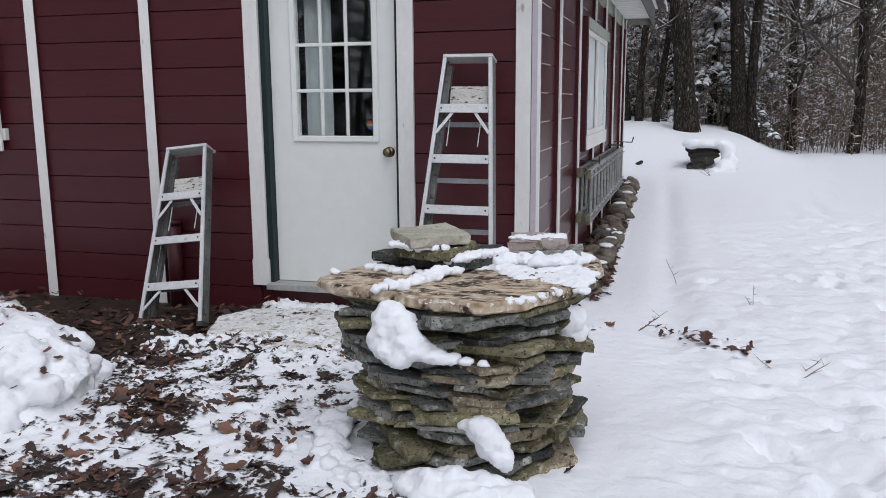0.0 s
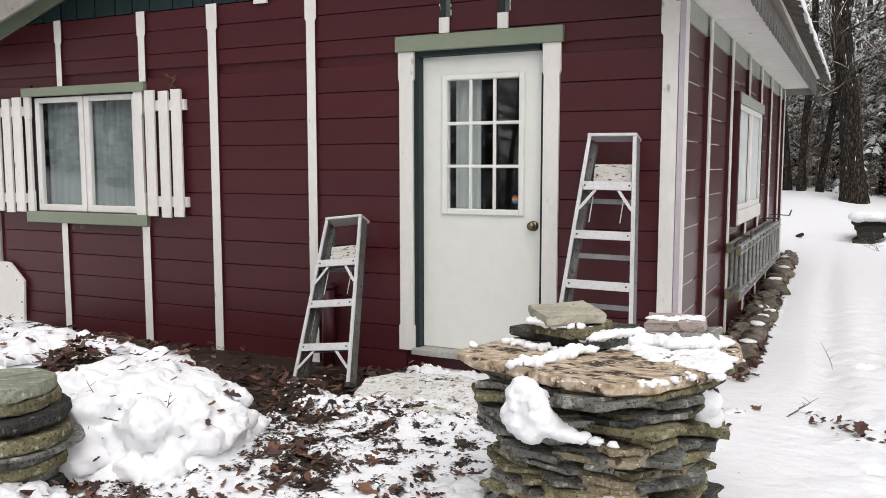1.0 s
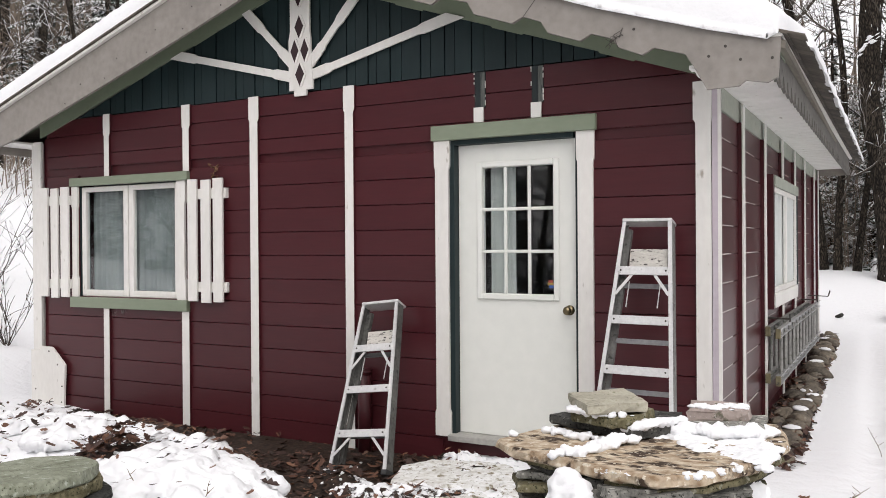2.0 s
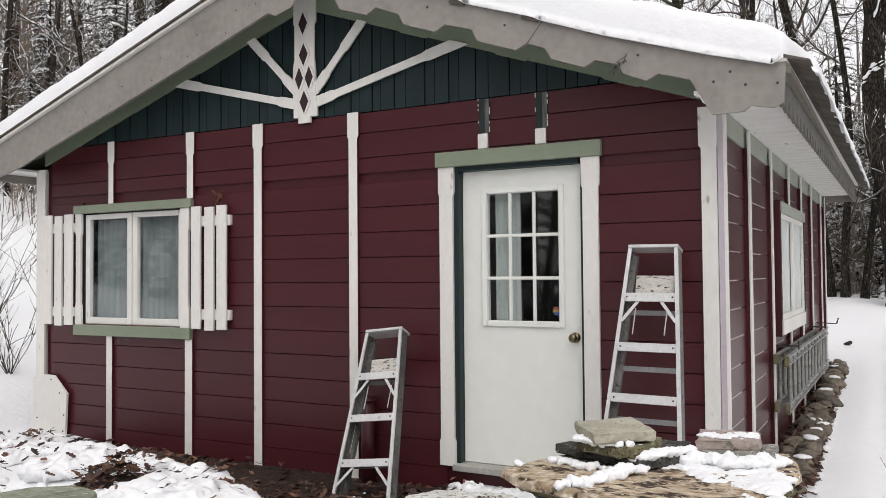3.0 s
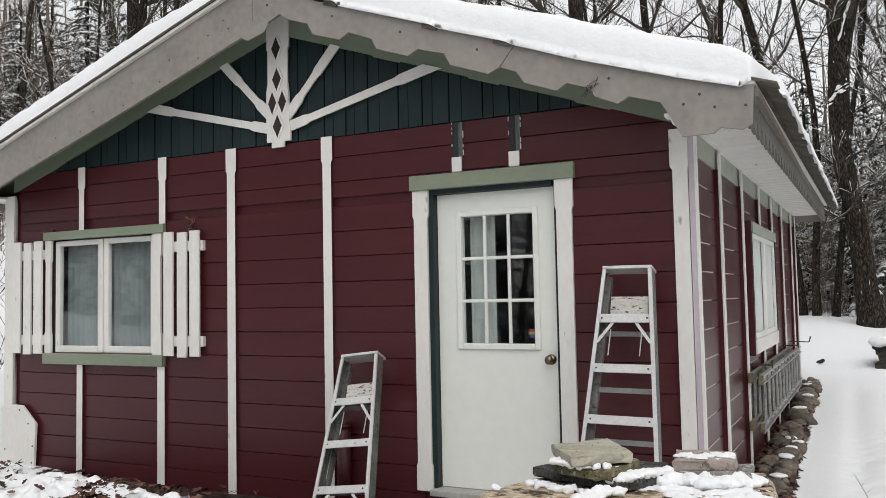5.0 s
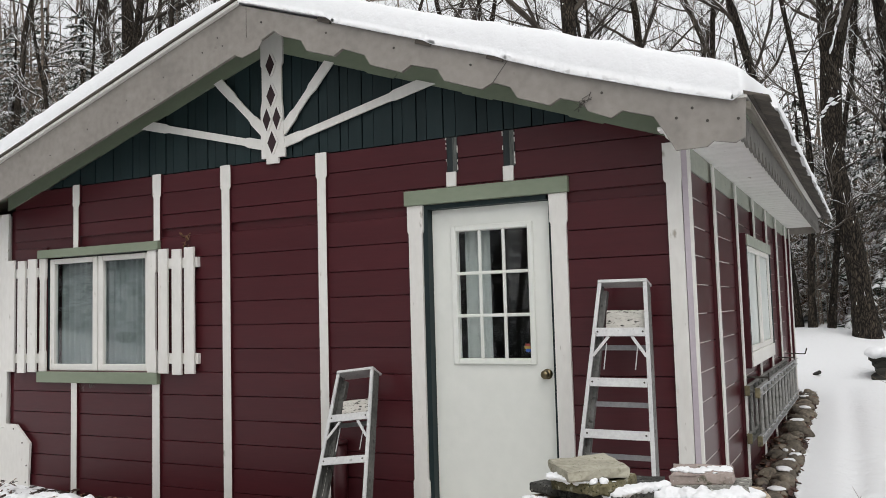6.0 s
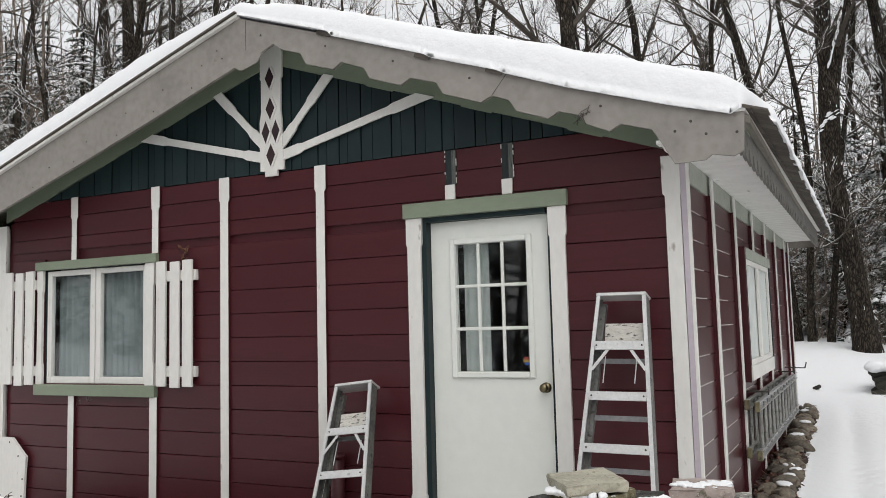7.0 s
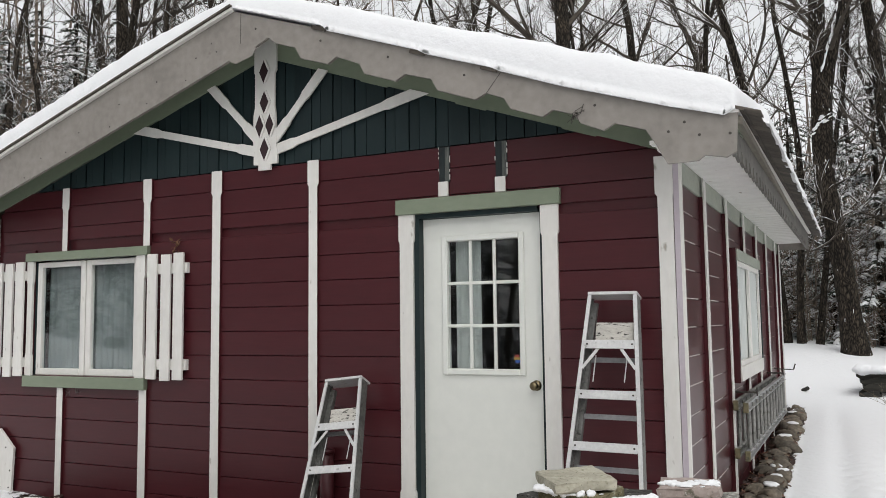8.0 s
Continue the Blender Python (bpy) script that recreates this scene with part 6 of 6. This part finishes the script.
def extension_ladder():
    ob = empty("extension_ladder", "long aluminium extension ladder hung flat along the side wall", "ladder")
    for x0, y0, y1, z0, z1 in ((0.055, 1.95, 5.6, 0.25, 0.63), (0.135, 1.93, 5.8, 0.235, 0.615)):
        for z in (z0, z1):
            bm = bmesh.new()
            bbox(bm, (x0 - 0.003, y0, z - 0.035), (x0 + 0.003, y1, z + 0.035))
            bbox(bm, (x0 - 0.003, y0, z + 0.029), (x0 + 0.03, y1, z + 0.036))
            bbox(bm, (x0 - 0.003, y0, z - 0.036), (x0 + 0.03, y1, z - 0.029))
            part("rail", side(bm), RAIL if x0 > 0.1 else OLDALU, ob)
        for z in (z0, z1):
            part("end_cap", side(box((x0 - 0.006, y0 - 0.03, z - 0.04), (x0 + 0.034, y0 - 0.001, z + 0.04), bevel=0.004)), CAP, ob, "yellowed plastic end cap")
        y = y0 + 0.18
        while y < y1 - 0.1:
            part("rung", side(rod(bmesh.new(), (x0 + 0.012, y, z0), (x0 + 0.012, y, z1), 0.017, 8)), OLDALU, ob)
            y += 0.305
    for y in (2.4, 5.1):
        bm = bmesh.new()
        bbox(bm, (0.0, y, 0.69), (0.19, y + 0.03, 0.705))
        bbox(bm, (0.18, y, 0.67), (0.19, y + 0.03, 0.74))
        part("hook", side(bm), STEEL, ob)
    bm = bmesh.new()
    bar(bm, (0.02, 5.9, 0.70), (0.24, 5.95, 0.69), 0.012, 0.012)
    bar(bm, (0.24, 5.95, 0.69), (0.26, 5.96, 0.76), 0.012, 0.012)
    part("hook", side(bm), STEEL, ob)
    return ob


extension_ladder()

ROCK = mat("field_stone", (0.055, 0.046, 0.036), (0.19, 0.16, 0.12), 0.8, 6, 1, 0.4, 40, speck=(0.20, 0.18, 0.15), speck_amt=0.2, vary=0.4)


def rock(x, y, z, sx, sy, sz, seed, cap):
    bm = bmesh.new()
    bmesh.ops.create_icosphere(bm, subdivisions=3, radius=1.0)
    for v in bm.verts:
        k = 1 + 0.32 * noise.noise(v.co * 1.1 + Vector((seed * 3.1, 0, 0))) + 0.08 * noise.noise(v.co * 3 + Vector((0, seed, 0)))
        v.co = Vector((v.co.x * sx, v.co.y * sy, v.co.z * sz)) * k
    ob = smooth(part("edging_stone", bm, ROCK))
    ob.matrix_world = pose(x, y, z, 0, 0, seed * 57)
    tagged(ob, "rounded field stone edging the wall, dusted with snow" if cap else "rounded brown field stone edging the cottage wall", "stone", "edging stones")
    if cap:
        c = lump(0, 0, sz * 0.72, sx * 0.75, sy * 0.75, sz * 0.36, seed, None, "snow_cap", rough=0.3, n=16, m=6)
        c.parent = ob


rk = random.Random(21)
y = 0.75
while y < 7.6:
    s = rk.uniform(0.045, 0.10)
    gz = ground_z(0.3, y)
    rock(0.28 + rk.uniform(-0.05, 0.05) - 0.012 * y, y, gz + s * 0.42, s * rk.uniform(0.8, 1.1), s * rk.uniform(1, 1.4), s * 0.8, rk.random() * 40, rk.random() < 0.38)
    if rk.random() < 0.4:
        s2 = rk.uniform(0.05, 0.10)
        rock(0.14 + rk.uniform(-0.04, 0.05), y + rk.uniform(-0.1, 0.1), gz + s2 * 0.3, s2, s2 * 1.3, s2 * 0.8, rk.random() * 40, False)
    y += s * rk.uniform(1.9, 2.6)

# ---- step stone at the door ----
STEP = mat("snow_dusted_flagstone", (0.52, 0.51, 0.47), (0.76, 0.765, 0.76), 0.9, 7, 1, 0.4, 30, speck=(0.24, 0.215, 0.15), speck_amt=0.52, speck2=(0.11, 0.09, 0.055), speck2_amt=0.34)
step = empty("door_step", "flat tan flagstones before the door, dusted with snow", "step")
slab(-1.52, -0.52, -0.165, 0.42, 0.34, 0.06, 8, 210, 0.2, (0, 0), 0.12, 0.4, STEP, step)
slab(-0.86, -0.55, -0.17, 0.36, 0.36, 0.06, 7, 211, 0.7, (0, 0), 0.12, 0.4, STEP, step)
slab(-1.2, -0.98, -0.17, 0.34, 0.22, 0.05, 7, 212, 0.1, (0, 0), 0.12, 0.4, STEP, step)


# ---- leaves ----
LEAF = bpy.data.materials.new("dead_oak_leaf")
LEAF.use_nodes = True
_n, _l = LEAF.node_tree.nodes, LEAF.node_tree.links
_g = _n.new("ShaderNodeNewGeometry")
_r = _n.new("ShaderNodeValToRGB")
_r.color_ramp.elements[0].color, _r.color_ramp.elements[1].color = (0.020, 0.011, 0.008, 1), (0.17, 0.080, 0.045, 1)
_e = _r.color_ramp.elements.new(0.55)
_e.color = (0.058, 0.023, 0.014, 1)
_l.new(_g.outputs["Random Per Island"], _r.inputs[0])
_l.new(_r.outputs[0], _n["Principled BSDF"].inputs["Base Color"])
_n["Principled BSDF"].inputs["Roughness"].default_value = 0.6
LOBES = (0.05, 0.24, 0.20, 0.34, 0.22, 0.30, 0.17, 0.04)


def leaf_geo(V, F, c, size, r, flat=0.35):
    """A lobed, curled oak leaf."""
    a = r.uniform(0, 6.283)
    m = Matrix.Rotation(a, 3, "Z") @ Matrix.Rotation(r.uniform(-flat, flat), 3, "X") @ Matrix.Rotation(r.uniform(-flat, flat), 3, "Y")
    curl = r.uniform(0.1, 0.9)
    slim = r.uniform(0.55, 1.2)
    base = len(V)
    n = len(LOBES)
    for i in range(n):
        t = i / (n - 1) - 0.5
        for s in (-1, 0, 1):
            w = LOBES[i] * s * r.uniform(0.55, 1.25) * slim
            p = Vector((t * 1.1 + (0.08 * abs(s)), w, curl * w * w * 1.6 + 0.25 * curl * t * t + 0.02)) * size
            V.append(tuple(Vector(c) + m @ p))
    for i in range(n - 1):
        for s in (0, 1):
            q = base + i * 3 + s
            F.append((q, q + 3, q + 4, q + 1))


V, F = [], []
rl = random.Random(44)
n = 0
while n < 3900:
    x, y = rl.uniform(-6.2, 0.55), rl.uniform(-3.5, 0.0)
    c, strip, _s = cover(x, y)
    m = mound(x, y)
    dens = 0.22 + 0.78 * sstep(-0.05, 0.3, fbm(x * 1.6, y * 1.6, 6))
    if m > 0.06:
        dens, c = 0.07, 0.4
        if hollow(x, y) > 0.3:
            dens, c = 1.0, 1.0
    if rl.random() > (0.3 + 0.7 * thin(x, y) if m <= 0.06 and strip <= 0.3 else 1) * c * dens * 2.6 * (0.22 if strip > 0.3 else 1):
        continue
    if (x - PXC) ** 2 + (y - PYC) ** 2 < 0.22:
        continue
    z, _c = surface(x, y)
    z += (0.62 * m + 0.03) if m > 0.06 else 0
    leaf_geo(V, F, (x, y, z + rl.uniform(0.001, 0.012)), rl.choice((0.016, 0.02, 0.024, 0.03, 0.034, 0.04, 0.05, 0.062, 0.085)) * rl.uniform(0.85, 1.15), rl, 0.5)
    n += 1
for x0, y0, sx, sy, n in ((-3.55, -1.53, 0.2, 0.1, 190), (-2.45, -0.8, 0.25, 0.1, 30), (-1.95, -0.85, 0.14, 0.1, 26), (-2.55, -1.15, 0.25, 0.12, 30), (-2.2, -0.4, 0.35, 0.12, 22), (-3.5, -0.15, 0.12, 0.05, 14), (-4.2, -0.3, 0.3, 0.1, 16), (-6.0, -0.45, 0.35, 0.15, 40), (-4.9, -1.6, 0.35, 0.12, 30)):
    for _ in range(n):
        x, y = rl.gauss(x0, sx), min(rl.gauss(y0, sy), -0.05)
        m = mound(x, y)
        z = surface(x, y)[0] + ((0.62 * m + 0.03) if m > 0.06 and hollow(x, y) < 0.2 else 0.03)
        leaf_geo(V, F, (x, y, z + rl.uniform(0.003, 0.03)), rl.uniform(0.035, 0.09), rl, 0.6)
for _ in range(800):
    y = rl.uniform(0.5, 7.2)
    x = rl.uniform(0.02, 0.40) - 0.012 * y
    leaf_geo(V, F, (x, y, surface(x, y)[0] + rl.uniform(0.005, 0.05)), rl.uniform(0.04, 0.09), rl, 0.7)
tagged(mesh_ob("leaf_litter", V, F, LEAF), "scattered dead brown oak leaves", "leaves", kind="stuff")
drift = empty("leaf_drift", "small drift of dead oak leaves on the snow", "leaves")
V, F = [], []
for i in range(60):
    t = rl.random()
    x, y = 0.72 + 0.60 * t + rl.gauss(0, 0.05), 0.0 - 0.52 * t + rl.gauss(0, 0.07)
    V, F = [], []
    leaf_geo(V, F, (x, y, surface(x, y)[0] + rl.uniform(0.002, 0.02)), rl.uniform(0.022, 0.058), rl, 0.6)
    mesh_ob("leaf", V, F, LEAF, drift)
V, F = [], []
leaf_geo(V, F, (1.02, -0.36, surface(1.02, -0.36)[0] + 0.04), 0.13, random.Random(3), 0.9)
mesh_ob("leaf", V, F, LEAF, drift)

# the shovelled heap of snow
rh = random.Random(9)
blobs = []
while len(blobs) < 760:
    x, y = rh.uniform(-6.4, -1.5), rh.uniform(-3.9, -0.5)
    m = mound(x, y)
    if m < 0.025 or hollow(x, y) > 0.25 or rh.random() > m * 3 + 0.5:
        continue
    r_ = min(0.045 + m * 0.28, 0.15) * rh.uniform(0.7, 1.2)
    blobs.append((x, y, ground_z(x, y) + max(m * rh.choice((1.02, 1.02, 1.0, 0.6)) - r_ * 0.72, -0.02), r_, 0.75))
heap = snow_mass("snow_mound", blobs, None, "", 0.016, 3)
heap.modifiers["soften"].iterations = 2
heap.modifiers["coarse"].strength, heap.modifiers["fine"].strength = 0.065, 0.028
tagged(heap, "shovelled heap of lumpy snow with twigs and leaves", "snow")

# snow clods lying about
V, F = [], []
bm = bmesh.new()
bmesh.ops.create_icosphere(bm, subdivisions=2, radius=1.0)
ICO_V = [v.co.copy() for v in bm.verts]
bm.verts.index_update()
ICO_F = [tuple(v.index for v in f.verts) for f in bm.faces]
bm.free()
rc = random.Random(66)


def clod(x, y, s, sink=0.3):
    for _k in range(rc.choice((1, 2, 3, 4))):
        knob(x + rc.uniform(-1, 1) * s, y + rc.uniform(-1, 1) * s, s * rc.uniform(0.5, 1.0), sink)


def knob(x, y, s, sink):
    z = surface(x, y)[0] + s * (0.6 - sink)
    base, o, sq = len(V), rc.uniform(0, 90), rc.uniform(0.55, 0.85)
    for v in ICO_V:
        k = s * (1 + 0.75 * noise.noise(v * 1.3 + Vector((o, 0, 0))) + 0.3 * noise.noise(v * 3.1 + Vector((0, o, 0))))
        V.append((x + v.x * k, y + v.y * k, z + v.z * k * sq))
    F.extend(tuple(base + i for i in f) for f in ICO_F)


n = 0
while n < 1300:
    x, y = rc.uniform(-5.5, 0.4), rc.uniform(-3.4, -0.05)
    c, strip, _s = cover(x, y)
    d = math.exp(-((math.hypot((x + 1.2) / 0.95, (y + 0.62) / 0.55) - 1.05) / 0.25) ** 2)
    e = math.exp(-((x + 2.1) / 0.6) ** 2 - ((y + 1.1) / 0.28) ** 2)
    m = mound(x, y)
    if (x - PXC) ** 2 + (y - PYC) ** 2 < 0.24:
        continue
    if rc.random() > (0.9 * d + 0.28 * e + 0.07) * (c > 0.1) * (1 - 0.95 * (strip > 0.25)) + 0.25 * (0 < m < 0.05):
        continue
    clod(x, y, rc.choice((0.007, 0.009, 0.012, 0.015, 0.024)) * rc.uniform(0.7, 1.3), rc.uniform(0.3, 0.8))
    n += 1
for i in range(70):
    a = rc.uniform(2.2, 5.2)
    clod(PXC + math.cos(a) * rc.uniform(0.5, 0.62), PYC + math.sin(a) * rc.uniform(0.5, 0.62), rc.uniform(0.012, 0.035))
for i in range(60):
    x, y = rc.uniform(-4.6, -1.5), rc.uniform(-2.8, -0.8)
    if 0.02 < mound(x, y) < 0.08:
        clod(x, y, rc.uniform(0.015, 0.05), 0.4)
clods = mesh_ob("snow_clods", V, F, SNOW, shade=True)
md = clods.modifiers.new("skin", "REMESH")
md.mode, md.voxel_size, md.use_smooth_shade = "VOXEL", 0.0075, True
crumble(clods, 0.01, 0.7)
tagged(clods, "loose clods of snow on the leaf litter", "snow", kind="stuff")

# ---- fallen wood, weeds and sticks ----
log = empty("fallen_log", "dark splintered log end under a thick cap of snow", "log")
DARKWOOD = mat("rotten_dark_wood", (0.012, 0.012, 0.010), (0.04, 0.038, 0.03), 0.9, 6, 1, 0.8, 30, stretch=(0.3, 1, 2))
LX, LY = 1.28, 9.9
gz = ground_z(LX, LY) - 0.06
for i, (x0, x1, z0, z1) in enumerate(((-0.27, 0.03, 0.0, 0.13), (-0.21, 0.16, 0.11, 0.25), (-0.25, 0.24, 0.22, 0.33), (-0.30, 0.31, 0.31, 0.42))):
    pts = [(x0, z0 + 0.03), (x0 + 0.07, z0 - 0.02), (x0 + 0.16, z0 + 0.015), (x1 - 0.1, z0), (x1, z0 + 0.05), (x1 - 0.04, z1), (x0 + 0.2, z1 + 0.02), (x0 + 0.05, z1 - 0.01), (x0 - 0.04, z1 - 0.05)]
    part("log_layer", prism([(LX + p[0], gz + p[1]) for p in pts], LY - 0.25 + 0.06 * i, LY + 0.6, bevel=0.012), DARKWOOD, log)
snow_mass("snow_cap", [(LX - 0.24 + 0.12 * i, LY - 0.1 + 0.1 * (i % 2), gz + 0.48, 0.15, 0.6) for i in range(5)] + [(LX + 0.36, LY - 0.1, gz + 0.38, 0.13, 1.0), (LX + 0.38, LY - 0.2, gz + 0.2, 0.14, 1.0), (LX + 0.30, LY - 0.35, gz + 0.05, 0.18, 0.9), (LX + 0.12, LY - 0.45, gz + 0.0, 0.17, 0.6)], log, "", 0.03, 4)
part("stub", rod(bmesh.new(), (0.13, 10.2, ground_z(0.2, 10.2) + 0.0), (0.22, 10.1, ground_z(0.2, 10.2) + 0.05), 0.032, 7), DARKWOOD, log)

STALK = mat("dry_stalk", (0.12, 0.085, 0.055), (0.20, 0.15, 0.10), 0.8, 9)


def sprig(name, label, x, y, h, seed, n=4, spread=0.4):
    r = random.Random(seed)
    W_ = ([], [])
    z = surface(x, y)[0] + 0.4 * mound(x, y)
    for _ in range(n):
        p = Vector((x, y, z - 0.02))
        pts = [p]
        d = Vector((r.uniform(-spread, spread), r.uniform(-spread, spread), 1)).normalized()
        for k in range(5):
            d = (d + Vector((r.uniform(-0.25, 0.25), r.uniform(-0.25, 0.25), 0))).normalized()
            pts.append(pts[-1] + d * h * r.uniform(0.6, 1.1) / 5)
        tube(W_[0], W_[1], pts, [0.003, 0.0028, 0.0025, 0.002, 0.0018, 0.0012], 4)
        for k in (2, 3, 4):
            e = pts[k] + Vector((r.uniform(-0.1, 0.1), r.uniform(-0.1, 0.1), r.uniform(0, 0.08))) * h * 2
            tube(W_[0], W_[1], [pts[k], e], [0.002, 0.001], 3)
    return tagged(mesh_ob(name, *W_, STALK), label, "weed")


sprig("dry_weed", "thin dry weed stalk standing in the snow", 0.86, 1.35, 0.26, 3, 1, 0.15)
sprig("dry_weed", "thin dry weed stalk standing in the snow", 1.35, 0.7, 0.16, 4, 2, 0.9)
sprig("dry_weed", "dry twig lying on the snow", 1.45, -0.75, 0.25, 5, 3, 3.0)
sprig("dry_weed", "dry twig lying on the snow", 0.62, -0.1, 0.28, 6, 2, 3.0)
sprig("dry_weed", "dry twig lying on the snow", 1.35, 8.8, 0.6, 7, 4, 2.0)
for i, (x, y, h) in enumerate(((-2.3, -2.35, 0.3), (-2.15, -2.5, 0.3), (-3.1, -1.6, 0.25), (-2.75, -1.9, 0.3), (-2.0, -2.3, 0.25), (-3.3, -1.25, 0.3), (-2.6, -1.35, 0.25))):
    sprig("stick", "thin bare stick poking out of the snow heap", x, y, h * 0.75, 30 + i, 1, 1.5)


def shrub(x, y, h, seed):
    r = random.Random(seed)
    W_, S_ = ([], []), ([], [])
    for _ in range(9):
        a = r.uniform(0, 6.283)
        d = Vector((math.cos(a) * 0.5, math.sin(a) * 0.5, 1)).normalized()
        lp, lr = grow(W_, S_, r, Vector((0, 0, -0.05)), d, h * r.uniform(0.6, 1.1), 0.007, 1, 6, 4, 0.8)
        for _k in range(6):
            q = r.randint(1, 6)
            grow(W_, S_, r, lp[q], (d + Vector((r.uniform(-1, 1), r.uniform(-1, 1), r.uniform(-0.4, 0.5)))).normalized(), h * r.uniform(0.15, 0.4), 0.0045, 2, 3, 3, 0.8)
    ob = empty("shrub", "leafless shrub bowed under snow on the slope", "shrub", "shrubs on the slope")
    mesh_ob("branchwork", *W_, TWIG, ob)
    tagged(mesh_ob("branch_snow", *S_, SNOW, ob, "snow on the twigs", True), kind="stuff")
    ob.matrix_world = Matrix.Translation((x, y, ground_z(x, y)))


for i, (x, y, h) in enumerate(((-8.6, 1.2, 1.3), (-9.6, 1.0, 1.7), (-9.0, 2.4, 1.6), (-11.0, 2.6, 1.8), (-10.4, 0.2, 1.2), (-13, 3.6, 2.0), (-12.2, 1.4, 1.6), (-15, 4.6, 2.2))):
    shrub(x, y, h, 200 + i)
